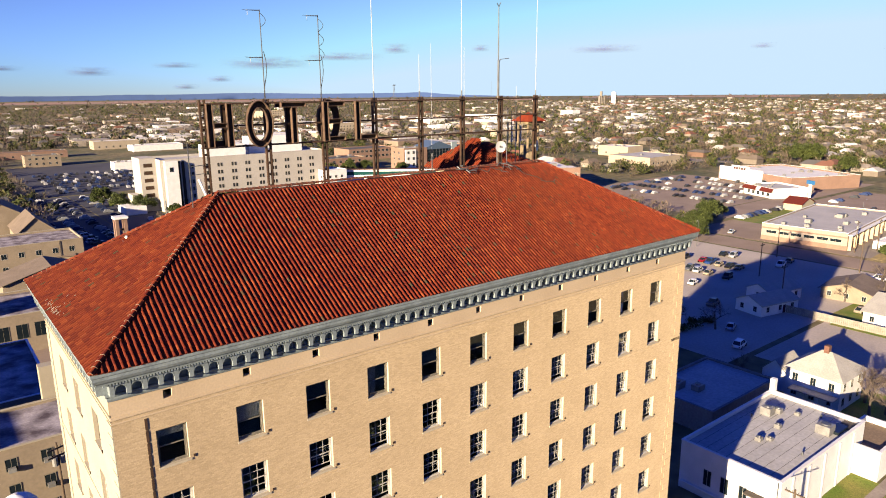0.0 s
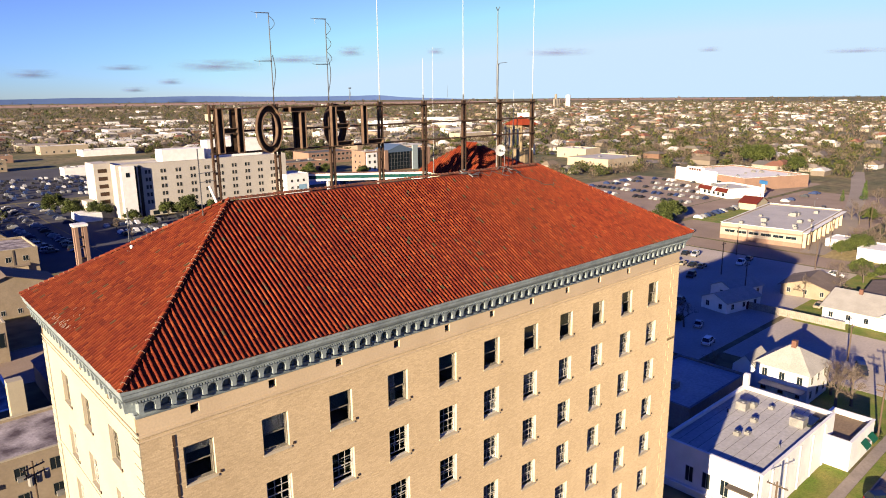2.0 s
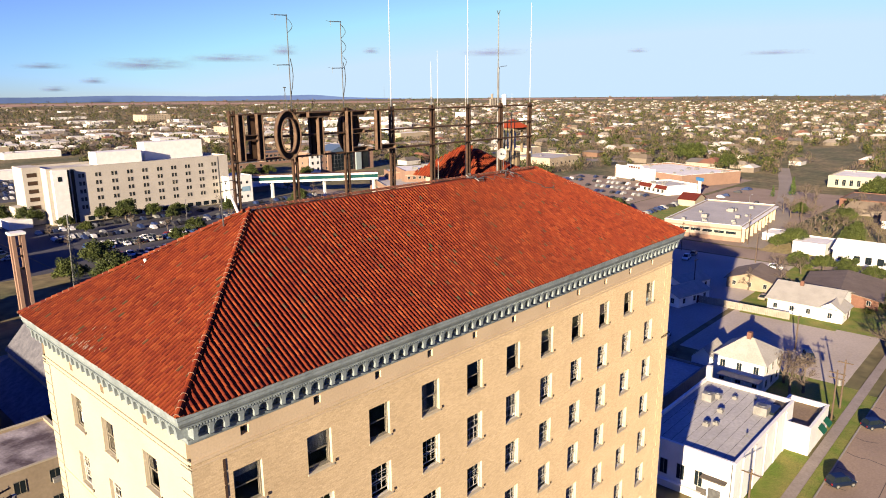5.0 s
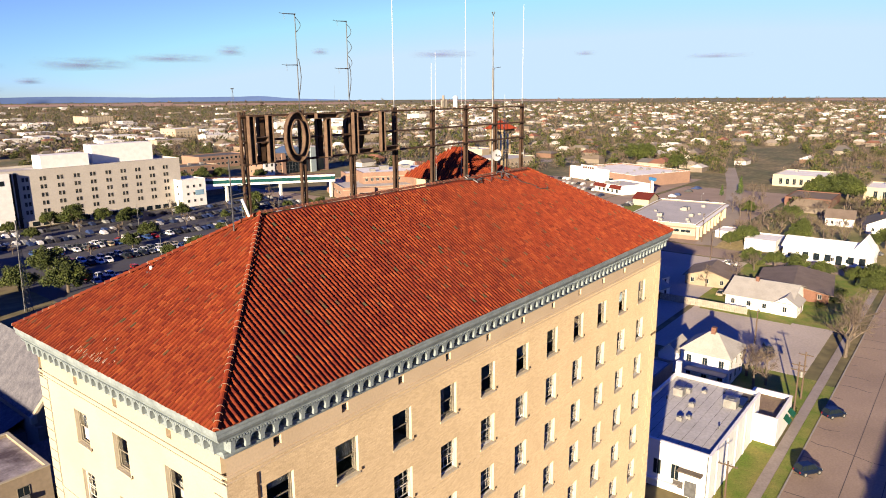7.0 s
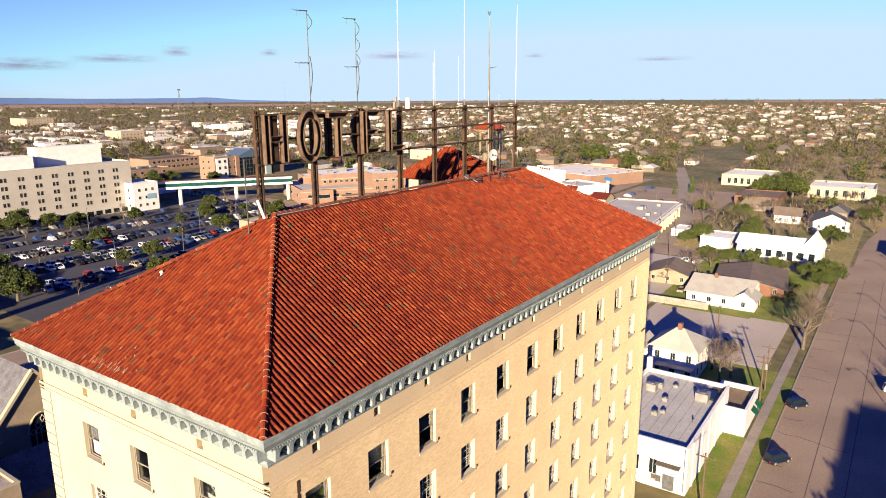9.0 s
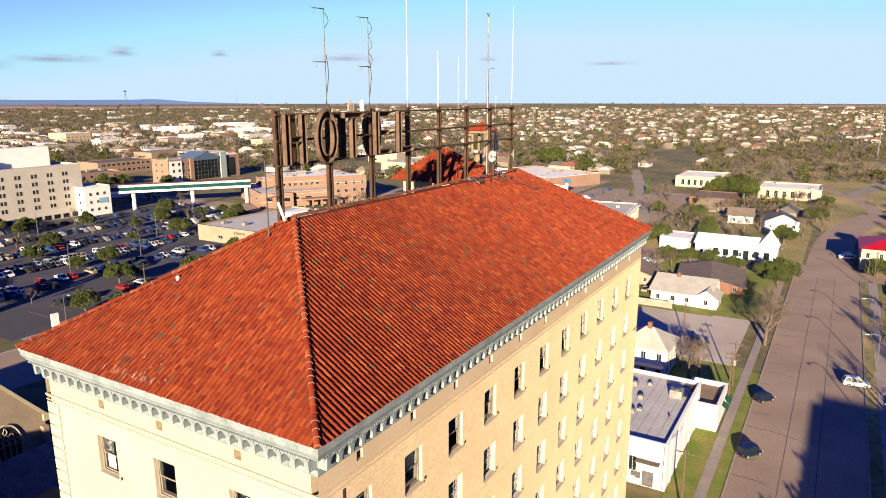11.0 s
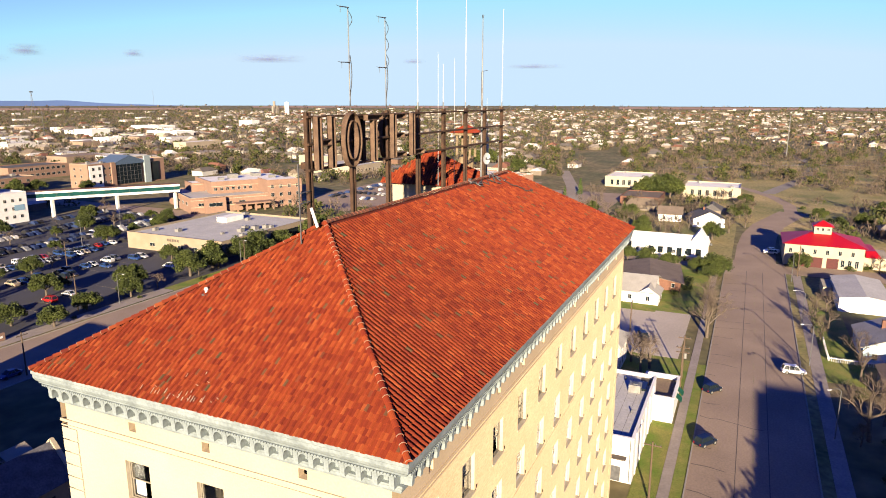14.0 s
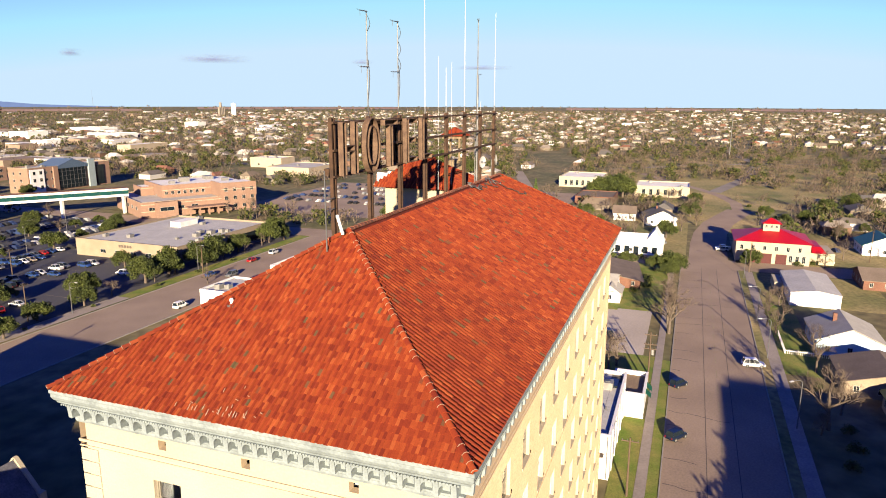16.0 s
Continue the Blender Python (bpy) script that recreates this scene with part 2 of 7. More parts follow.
# along the side walls u runs from the back corner (LEFT) to the front
SIDE_COLS = [LY - 14.35, LY - 10.25, LY - 5.5]
WALL_TOP, BRICK_TOP = 41.2, 39.5
for face, length, cols, rows, vents in ((FRONT, LX, FRONT_COLS, 10, [c + 0.5 for c in FRONT_COLS]), (LEFT, LY, SIDE_COLS, 9, [c + 0.45 for c in SIDE_COLS]),
                                        (RIGHT, LY, [], 0, []), (BACK, LX, [], 0, [])):
    ends = (IN, length - IN) if length == LX else (IN + 0.35, length - IN - 0.35)
    holes = [(c, c + WIN_W, HEAD - STOREY * k - WIN_H, HEAD - STOREY * k) for c in cols for k in range(rows)]
    w = wall_with_holes(*ends, 0, BRICK_TOP, holes, 0.35)
    part("wall", w, PALEBRICK if face == LEFT else BRICK, hotel, "cream-painted brick" if face == LEFT else "", at=face)
    holes = [(c, c + 0.4, 39.83, 40.25) for c in vents]
    w = wall_with_holes(*ends, BRICK_TOP, WALL_TOP, holes, 0.35)
    part("frieze", w, CREAM if face == LEFT else RENDER_TAN, hotel, "smooth rendered frieze", at=face)
    for c in vents:
        o = part("vent_opening", vent_mesh, None, hotel)
        o.matrix_basis = face @ pose(c, 0, 39.83)
    # string courses
    run = (IN - 0.05, length - IN + 0.05) if length == LX else (IN + 0.002, length - IN - 0.002)
    st = Mesh().box(run[0], -0.06, 39.44, run[1], -0.001, 39.56).box(run[0], -0.035, 39.22, run[1], -0.001, 39.28)
    part("string_course", st, CREAM if face == LEFT else RENDER_TAN, hotel, at=face)
    part("band_course", Mesh().box(run[0], -0.03, 32.52, run[1], -0.001, 32.74), PALEBRICK if face == LEFT else BRICK, hotel, at=face)

# quoins of smooth blocks at the corners
quoin_a = Mesh().box(0, -0.03, 0, 1.25, -0.001, 0.57).data("quoin", BRICK)
quoin_c = Mesh().box(0, -0.05, 0, 0.95, -0.001, 0.56).data("quoin", PALEBRICK)
quoin_d = Mesh().box(0, -0.05, 0, 0.95, -0.001, 0.56).data("quoin", PALEBRICK)
quoin_b = Mesh().box(0, -0.03, 0, 0.85, -0.001, 0.57).data("quoin", BRICK)
for face, corners in ((FRONT, ((LX - IN + 0.03, -1),)), (LEFT, ((IN, 1), (LY - IN - 0.002, -1)))):
    for u, way in corners:
        for k in range(42):
            long = k % 2 == 0
            q = part("quoin", (quoin_c if long else quoin_d) if face == LEFT else quoin_a if long else quoin_b, None, hotel)
            q.matrix_basis = face @ pose(u if way > 0 else u - (0.95 if face == LEFT else 1.25 if long else 0.85), 0, 39.2 - 0.62 * (k + 1))

# floors and core that keep the rooms dark
for k in range(12):
    z = HEAD - WIN_H - 0.85 - STOREY * k
    if z > 0:
        part("floor_slab", Mesh().box(IN + 0.36, IN + 0.36, z - 0.25, LX - IN - 0.36, LY - IN - 0.36, z), DARK, hotel)
part("core", Mesh().box(6.5, 6.5, 0.1, LX - 6.5, LY - 6.5, 40.99), DARK, hotel, "dim inner core behind the rooms")
for i in range(12):
    x = 1.2 + 3.83 * i
    part("partition", Mesh().box(x + 0.1, IN + 0.36, 0.1, x + 0.22, 6.4, 40.98), DARK, hotel)
part("attic_floor", Mesh().box(IN + 0.36, IN + 0.36, 41.0, LX - IN - 0.36, LY - IN - 0.36, 41.15), DARK, hotel)


# windows: the top row has plain double-hung sashes, the rest small panes
def window_meshes(cols, rows, raised, material, open_below=False):
    fr, bar, sashes = Mesh(), 0.06, []
    y0, y1 = 0.20, 0.28
    fr.box(0, y0 - 0.03, 0, 0.07, y1, WIN_H).box(WIN_W - 0.07, y0 - 0.03, 0, WIN_W, y1, WIN_H)
    fr.box(0.07, y0 - 0.03, WIN_H - 0.07, WIN_W - 0.07, y1, WIN_H).box(0.07, y0 - 0.03, 0, WIN_W - 0.07, y1, 0.06)
    mid = WIN_H / 2
    lift = raised * (mid - 0.15)
    panes = Mesh()
    for za, zb, y in ((mid - 0.03, WIN_H - 0.07, y0), (0.06 + lift, mid + 0.03 + lift, y0 + 0.035)):
        zb = min(zb, WIN_H - 0.075)
        sa = Mesh()
        sashes.append(sa)
        sa.box(0.07, y, za, 0.07 + bar, y + 0.03, zb).box(WIN_W - 0.07 - bar, y, za, WIN_W - 0.07, y + 0.03, zb)
        sa.box(0.07 + bar, y, za, WIN_W - 0.07 - bar, y + 0.03, za + bar).box(0.07 + bar, y, zb - bar, WIN_W - 0.07 - bar, y + 0.03, zb)
        a, b = 0.07 + bar, WIN_W - 0.07 - bar
        for c in range(1, cols):
            x = a + (b - a) * c / cols
            sa.box(x - 0.016, y + 0.004, za + bar, x + 0.016, y + 0.026, zb - bar)
        for r in range(1, rows):
            z = za + bar + (zb - za - 2 * bar) * r / rows
            sa.box(a, y + 0.006, z - 0.016, b, y + 0.024, z + 0.016)
        if not (open_below and y > y0):
            panes.box(a, y + 0.012, za + bar, b, y + 0.018, zb - bar)
    return fr.data("window", material), [sa.data("sash", material) for sa in sashes], panes.data("pane", GLASS)


KINDS = [window_meshes(1, 1, 0, GREYSASH, o) for o in (False, True, True)]
PANED = [window_meshes(3, 2, r, SASH) for r in (0, 0.3)]
sill_mesh = Mesh().box(-0.04, -0.04, -0.10, WIN_W + 0.08, 0.18, -0.002).data("sill", REVEAL)
reveal_mesh = lining(WIN_W, WIN_H, 0.35).data("reveal", REVEAL)
CURTAIN = mat("pale_curtain", (0.42, 0.41, 0.38), (0.33, 0.32, 0.29), 0.95, 3.0, 4, fine=0.1)


def curtain(x0, x1, z0, z1):
    """A hanging cloth with folds, just behind the sashes."""
    m, n = Mesh(), 16
    for i in range(n):
        xa, xb = x0 + (x1 - x0) * i / n, x0 + (x1 - x0) * (i + 1) / n
        ya, yb = 0.345 + 0.018 * (i % 2), 0.345 + 0.018 * ((i + 1) % 2)
        m.face((xa, ya, z0), (xb, yb, z0), (xb, yb, z1), (xa, ya, z1))
    return m.data("curtain", CURTAIN)


CURTAINS = [curtain(0.05, WIN_W - 0.05, WIN_H * 0.45, WIN_H - 0.05), curtain(0.05, WIN_W * 0.5, 0.05, WIN_H - 0.05), curtain(0.05, WIN_W - 0.05, WIN_H * 0.72, WIN_H - 0.05), curtain(WIN_W * 0.62, WIN_W - 0.05, 0.05, WIN_H - 0.05)]
pick = random.Random(5)
for face, cols, rows in ((FRONT, FRONT_COLS, 10), (LEFT, SIDE_COLS, 9)):
    for i, c in enumerate(cols):
        for k in range(rows):
            frame_mesh, sash_meshes, pane_mesh = pick.choice(KINDS) if k == 0 else pick.choice(PANED)
            w = part("window", frame_mesh, None, hotel, "double-hung sash window")
            w.matrix_basis = face @ pose(c, 0, HEAD - STOREY * k - WIN_H)
            for sash_mesh in sash_meshes:
                part("sash", sash_mesh, None, w)
            part("pane", pane_mesh, None, w)
            if pick.random() < (0.75 if face == LEFT else 0.3):
                o = part("curtain", pick.choice(CURTAINS), None, w, "pale cloth curtain")
                o.matrix_basis = pose(0, 0, 0)
            part("sill", sill_mesh, None, w)
            part("reveal", reveal_mesh, None, w, "pale stone reveal")

# downpipe with gaps where its brackets sit, and small iron hooks beside the sills
pipe = Mesh()
for k in range(30):
    pipe.box(2.04, -0.03, 38.55 - k * 0.62, 2.16, -0.005, 39.1 - k * 0.62)
    pipe.box(2.07, -0.02, 38.48 - k * 0.62, 2.13, -0.005, 38.55 - k * 0.62)
part("downpipe", pipe, RUST, hotel, "rusty sectioned downpipe", at=FRONT)
hook = Mesh().box(0, -0.04, 0, 0.09, -0.005, 0.14).data("hook", RUST)
for face, cols, rows in ((FRONT, FRONT_COLS, 9), (LEFT, SIDE_COLS, 8)):
    for c in cols:
        for k in range(rows):
            o = part("hook", hook, None, hotel)
            o.matrix_basis = face @ pose(c + WIN_W + 0.16, 0, HEAD - WIN_H - STOREY * k + 0.02)


# cornice of weathered zinc: gutter, bead, brackets with arched coffers, bed moulding
def sweep(profile, length):
    """Runs a profile of (y, z) points along a wall of that length, mitred at both corners."""
    m = Mesh()
    for (ya, za), (yb, zb) in zip(profile, profile[1:]):
        m.face((IN + ya, ya, za), (length - IN - ya, ya, za), (length - IN - yb, yb, zb), (IN + yb, yb, zb))
    return m


bracket = Mesh()
for s in range(5):
    t0, t1 = s / 5, (s + 1) / 5
    ya, yb = -0.44 - 0.05 * t0, -0.44 - 0.05 * t1
    bracket.face((0, ya, 40.72 + 0.55 * t0), (0.2, ya, 40.72 + 0.55 * t0), (0.2, yb, 40.72 + 0.55 * t1), (0, yb, 40.72 + 0.55 * t1))
    for x, turn in ((0, 1), (0.2, -1)):
        q = [(x, 0, 40.72 + 0.55 * t0), (x, ya, 40.72 + 0.55 * t0), (x, yb, 40.72 + 0.55 * t1), (x, 0, 40.72 + 0.55 * t1)]
        bracket.face(*q[::turn])
arch = Mesh()
steps = 8
for s in range(steps):
    a0, a1 = math.pi * s / steps, math.pi * (s + 1) / steps
    xa, xb = 0.28 - 0.26 * math.cos(a0), 0.28 - 0.26 * math.cos(a1)
    za, zb = 40.98 + 0.22 * math.sin(a0), 40.98 + 0.22 * math.sin(a1)
    arch.face((xa, -0.47, za), (xb, -0.47, zb), (xb, -0.47, 41.30), (xa, -0.47, 41.30))
    arch.face((xa, -0.47, za), (xa, -0.01, za), (xb, -0.01, zb), (xb, -0.47, zb))
bracket_mesh, arch_mesh = bracket.data("bracket", ZINC), arch.data("coffer_arch", ZINC)
for face, length in ((FRONT, LX), (LEFT, LY), (RIGHT, LY), (BACK, LX)):
    side = length == LY
    crown = sweep([(0, 41.36), (-0.50, 41.36), (-0.52, 41.44), (-0.60, 41.52), (-0.66, 41.66), (-0.66, 41.80), (-0.70, 41.84), (-0.70, 41.985), (0, 41.985)], length)
    cornice = part("cornice", crown, ZINC, hotel, "weathered grey-blue metal gutter and cornice", at=face)
    bed = sweep([(0, 40.36), (-0.05, 40.36), (-0.08, 40.46), (-0.08, 40.56), (-0.15, 40.62), (-0.15, 40.70), (0, 40.72)], length)
    part("bed_moulding", bed, ZINC, cornice)
    back = Mesh().box(IN - 0.01 + (0.02 if side else 0), -0.012, 40.72, length - IN + 0.01 - (0.02 if side else 0), -0.001, 41.36)
    part("backing", back, ZINC, cornice)
    dent = Mesh()
    n = int((length - 0.9) / 0.13)
    for i in range(n):
        u = 0.45 + i * 0.13
        dent.box(u, -0.56, 41.285, u + 0.07, -0.40, 41.359)
    tagged(part("bead", dent, ZINC, cornice), kind="stuff")
    n = round((length - 2 * IN) / 0.685)
    step = (length - 2 * IN - 0.2) / n
    for i in range(n + 1):
        o = part("bracket", bracket_mesh, None, cornice)
        o.matrix_basis = pose(IN + i * step, 0, 0)
        if i < n:
            o = part("coffer_arch", arch_mesh, None, cornice)
            o.matrix_basis = Matrix.Translation((IN + i * step + 0.2, 0, 0)) @ Matrix.Diagonal(((step - 0.2) / 0.56, 1, 1, 1))

# roof: a deck of pans, barrel tiles, hip and ridge caps
deck = Mesh()
A, B4, C, D = (0.03, 0.03, EAVE), (LX - 0.03, 0.03, EAVE), (LX - 0.03, LY - 0.03, EAVE), (0.03, LY - 0.03, EAVE)
E0, E1 = (H, H, RIDGE), (LX - H, H, RIDGE)
deck.face(A, B4, E1, E0).face(B4, C, E1).face(C, D, E0, E1).face(D, A, E0).face(D, C, B4, A)
roof = part("roof", deck, DECK, hotel, "red clay barrel tile hip roof")
SLOPE = math.hypot(H, RIDGE - EAVE)
PITCH = math.degrees(math.atan2(RIDGE - EAVE, H))
TILE_W, COURSE = 0.27, 0.31


def tile_points(u, v, lift, seg=5):
    """One barrel tile in the slope's own frame: u along the eave, v up the slope, n out of it."""
    pts = []
    for vv, r, up in ((v - 0.03, 0.064, 0.032 + lift), (v + COURSE, 0.058, 0.014)):
        for i in range(seg + 1):
            a = math.pi * i / seg
            pts.append((u - r * math.cos(a), vv, up + 1.1 * r * math.sin(a)))
    return pts


def add_pan(field, u, v, lift):
    """The hollow tile that lies between two barrels, with its lower lip."""
    k = len(field.v)
    for vv, up in ((v - 0.03, 0.014 + lift), (v + COURSE, 0.002)):
        field.v += [(u - 0.096, vv, up + 0.014), (u - 0.036, vv, up), (u + 0.036, vv, up), (u + 0.096, vv, up + 0.014)]
    field.v += [(u - 0.096, v - 0.03, 0.003), (u + 0.096, v - 0.03, 0.003)]
    field.f += [(k + a, k + a + 1, k + a + 5, k + a + 4) for a in range(3)] + [(k + 8, k + 9, k + 3, k + 2, k + 1, k)]


one = Mesh()
one.v = tile_points(0, 0, 0)
one.f = [(i, i + 1, i + 7, i + 6) for i in range(5)] + [(5, 4, 3, 2, 1, 0)]
tile_mesh = one.data("roof_tile", TILE_PIECE)
lay = random.Random(11)
near_tiles = 0
for name, base, length in (("front", pose(0, 0, EAVE, PITCH), LX), ("side", pose(0, LY, EAVE, 0, 0, -90) @ pose(0, 0, 0, PITCH), LY),
                           ("far_side", pose(LX, 0, EAVE, 0, 0, 90) @ pose(0, 0, 0, PITCH), LY), ("back", pose(LX, LY, EAVE, 0, 0, 180) @ pose(0, 0, 0, PITCH), LX)):
    field = Mesh()
    n = int(length / TILE_W)
    off = (length - n * TILE_W) / 2 + TILE_W / 2
    for j in range(int(SLOPE / COURSE)):
        inset = (j + 0.5) * COURSE * H / SLOPE
        for i in range(n):
            u = off + i * TILE_W
            if u < inset - 0.02 or u > length - inset + 0.02:
                continue
            du, lift = lay.uniform(-0.008, 0.008), lay.uniform(0, 0.008)
            add_pan(field, u + TILE_W / 2, j * COURSE + lay.uniform(-0.01, 0.01), lift * 0.5)
            if name == "front" and u < 9.0 and j < 14 and u - inset < 6.0 and near_tiles < 300:
                o = part("roof_tile", tile_mesh, None, roof)
                o.matrix_basis = base @ pose(u + du, j * COURSE, lift, 0, 0, lay.uniform(-1.2, 1.2))
                near_tiles += 1
                continue
            k = len(field.v)
            field.v += tile_points(u + du, j * COURSE + lay.uniform(-0.012, 0.012), lift)
            field.f += [(k + a, k + a + 1, k + a + 7, k + a + 6) for a in range(5)] + [(k + 5, k + 4, k + 3, k + 2, k + 1, k)]
    tagged(part("tile_field", field, TILE, roof, at=base), kind="stuff")
cap_mesh = Mesh()
cap_mesh.v = [(-r * math.cos(math.pi * i / 6), y, up + r * math.sin(math.pi * i / 6)) for y, r, up in ((-0.03, 0.135, 0.015), (0.42, 0.115, -0.02)) for i in range(7)]
cap_mesh.f = [(i, i + 1, i + 8, i + 7) for i in range(6)] + [(6, 5, 4, 3, 2, 1, 0)]
ridge_mesh = cap_mesh.data("ridge_cap", mat("weathered_ridge_tile", (0.075, 0.038, 0.026), (0.12, 0.03, 0.014), 0.9, 1.6, 6, 0.01, 9, fine=0.3, objects=0.35))
cap_mesh = cap_mesh.data("ridge_cap", TILE_PIECE)
MORTAR = mat("pale_mortar", (0.22, 0.165, 0.12), (0.15, 0.09, 0.06), 0.95, 6.0, 4, fine=0.2)
MORTAR_PALE = mat("bleached_mortar", (0.32, 0.29, 0.23), (0.24, 0.21, 0.16), 0.95, 6.0, 4, fine=0.15)
bed_ring = Mesh()
for s in range(8):
    t0, t1 = math.pi * s / 8, math.pi * (s + 1) / 8
    ring = [[(-r * math.cos(t), y, 0.015 + r * math.sin(t)) for t in (t0, t1)] for r, y in ((0.126, -0.040), (0.139, -0.040), (0.139, -0.022))]
    bed_ring.face(ring[0][0], ring[0][1], ring[1][1], ring[1][0]).face(ring[1][0], ring[1][1], ring[2][1], ring[2][0])
bed_ring = bed_ring.data("mortar_rim", MORTAR)
for a, b in ((A, E0), (D, E0), (B4, E1), (C, E1), (E0, E1)):
    a, b = Vector(a), Vector(b)
    d = b - a
    n = int(d.length / 0.36)
    yaw = math.degrees(math.atan2(-d.x, d.y))
    rise = math.degrees(math.asin(d.z / d.length))
    for i in range(n):
        o = part("ridge_cap", cap_mesh if a.z < b.z else ridge_mesh, None, roof)
        o.matrix_basis = Matrix.Translation(a + d * (i / n) + Vector((0, 0, 0.07))) @ pose(0, 0, 0, rise, lay.uniform(-3, 3), yaw + lay.uniform(-2, 2))
        if a.z < b.z and lay.random() < 0.65:
            o2 = part("mortar_rim", bed_ring, None, roof)
            o2.matrix_basis = o.matrix_basis

# slips of broken mortar lying along the tile edges near the side eave
slips = random.Random(9)
for k in range(28):
    y, x = slips.gauss(10.3, 1.2), abs(slips.gauss(0.0, 0.36)) + 0.15
    zz = EAVE + x * (RIDGE - EAVE) / H + 0.17
    across = slips.random() < 0.4
    dx, dy = (0.02, slips.uniform(0.03, 0.08)) if across else (slips.uniform(0.05, 0.13), 0.015)
    part("mortar_slip", Mesh().beam((x - dx, y - dy, zz - dx * 0.6), (x + dx, y + dy, zz + dx * 0.6), 0.016, 0.014), MORTAR_PALE, roof)

# rear penthouse with its own hip roof
pent = thing("rooftop_penthouse", "cream rendered penthouse with red tile hip roof behind the ridge", "penthouse")
PX0, PX1, PY0, PY1, PZ = 32.7, 38.4, 12.6, 18.4, 46.9
part("wall", Mesh().box(PX0, PY0, 40.0, PX1, PY1, PZ), CREAM, pent)
pd = Mesh()
o = 0.8
hx = (PY1 - PY0) / 2 + o
top = PZ + 2.2
a, b, c, d = (PX0 - o, PY0 - o, PZ), (PX1 + o, PY0 - o, PZ), (PX1 + o, PY1 + o, PZ), (PX0 - o, PY1 + o, PZ)
e, f = (PX0 - o + hx - 1, (PY0 + PY1) / 2, top), (PX1 + o - hx + 1, (PY0 + PY1) / 2, top)
pd.face(a, b, f, e).face(b, c, f).face(c, d, e, f).face(d, a, e).face(d, c, b, a)
part("roof", pd, DECK, pent)
slope_len = math.hypot(hx, top - PZ)
pt = math.degrees(math.atan2(top - PZ, hx))
for base, length in ((pose(*a, 0, 0, 0) @ pose(0, 0, 0, pt), PX1 - PX0 + 2 * o), (pose(*d, 0, 0, -90) @ pose(0, 0, 0, math.degrees(math.atan2(top - PZ, hx - 1))), PY1 - PY0 + 2 * o)):
    field = Mesh()
    for j in range(int(slope_len / COURSE)):
        inset = (j + 0.5) * COURSE * hx / slope_len
        for i in range(int(length / TILE_W)):
            u = TILE_W / 2 + i * TILE_W
            if inset - 0.3 < u < length - inset + 0.3:
                add_pan(field, u + TILE_W / 2, j * COURSE, 0)
                k = len(field.v)
                field.v += tile_points(u, j * COURSE, 0)
                field.f += [(k + q, k + q + 1, k + q + 7, k + q + 6) for q in range(5)] + [(k + 5, k + 4, k + 3, k + 2, k + 1, k)]
    tagged(part("tile_field", field, TILE, pent, at=base), kind="stuff")
for i in range(2):
    part("doorway", Mesh().box(PX0 + 0.6 + i * 2.6, PY0 - 0.03, 45.0, PX0 + 2.2 + i * 2.6, PY0 - 0.004, 46.7), DARK, pent, "dark doorway")

# small belvedere beside it
bel = thing("belvedere", "small stone belvedere with red tile cap", "rooftop tower", at=pose(40.9, 15.0, 47.6))
STONE = mat("tan_stone", (0.134, 0.103, 0.0629), (0.0984, 0.0763, 0.0494), 0.9, 1.5, 6, 0.03, 6, fine=0.3)
part("base", Mesh().tube((0, 0, -1.2), (0, 0, 1.0), 0.85, 0.75, 12), STONE, bel)
for x in (-0.65, 0.65):
    for y in (-0.65, 0.65):
        part("column", Mesh().tube((x, y, 0.9), (x, y, 3.0), 0.13, 0.11, 8), STONE, bel)
part("lintel", Mesh().box(-0.95, -0.95, 2.95, 0.95, 0.95, 3.2), STONE, bel)
cap = Mesh()
for p, q in (((-1.2, -1.2, 3.2), (1.2, -1.2, 3.2)), ((1.2, -1.2, 3.2), (1.2, 1.2, 3.2)), ((1.2, 1.2, 3.2), (-1.2, 1.2, 3.2)), ((-1.2, 1.2, 3.2), (-1.2, -1.2, 3.2))):
    cap.face(p, q, (0, 0, 4.0))
cap.face((-1.2, 1.2, 3.2), (1.2, 1.2, 3.2), (1.2, -1.2, 3.2), (-1.2, -1.2, 3.2))
part("roof", cap, TILE, bel)

# ---- the rooftop sign ----
SX0, SY, SZ_TOP, SZ_MID, SZ_LOW = 9.13, 10.05, 52.95, 51.65, 50.42
SPAN = 27.54 / 7
sign = thing("hotel_sign", "rusted steel rooftop sign frame with worn letters", "sign")
for i in range(8):
    x = SX0 + SPAN * i
    base = RIDGE - (SY - H) * (RIDGE - EAVE) / H - 0.1
    pm = Mesh()
    for dx in (-0.14, 0.14):
        pm.box(x + dx - 0.05, SY - 0.09, base, x + dx + 0.05, SY + 0.09, SZ_TOP + 0.22)
    for k in range(8):
        z = base + 0.5 + k * 0.72
        pm.box(x - 0.09, SY - 0.05, z, x + 0.09, SY + 0.05, z + 0.14)
    part("post", pm, RUST, sign)
for z in (SZ_TOP, SZ_MID, SZ_LOW):
    part("rail", Mesh().box(SX0 - 0.2, SY - 0.20, z - 0.05, SX0 + 7 * SPAN + 0.25, SY - 0.10, z + 0.05), RUST, sign)
    part("rail", Mesh().box(SX0 - 0.2, SY + 0.10, z - 0.04, SX0 + 7 * SPAN + 0.25, SY + 0.18, z + 0.04), RUST, sign)
LET_B, LET_T, STEM, DEEP = SZ_LOW + 0.02, SZ_TOP + 0.02, 0.36, 0.30
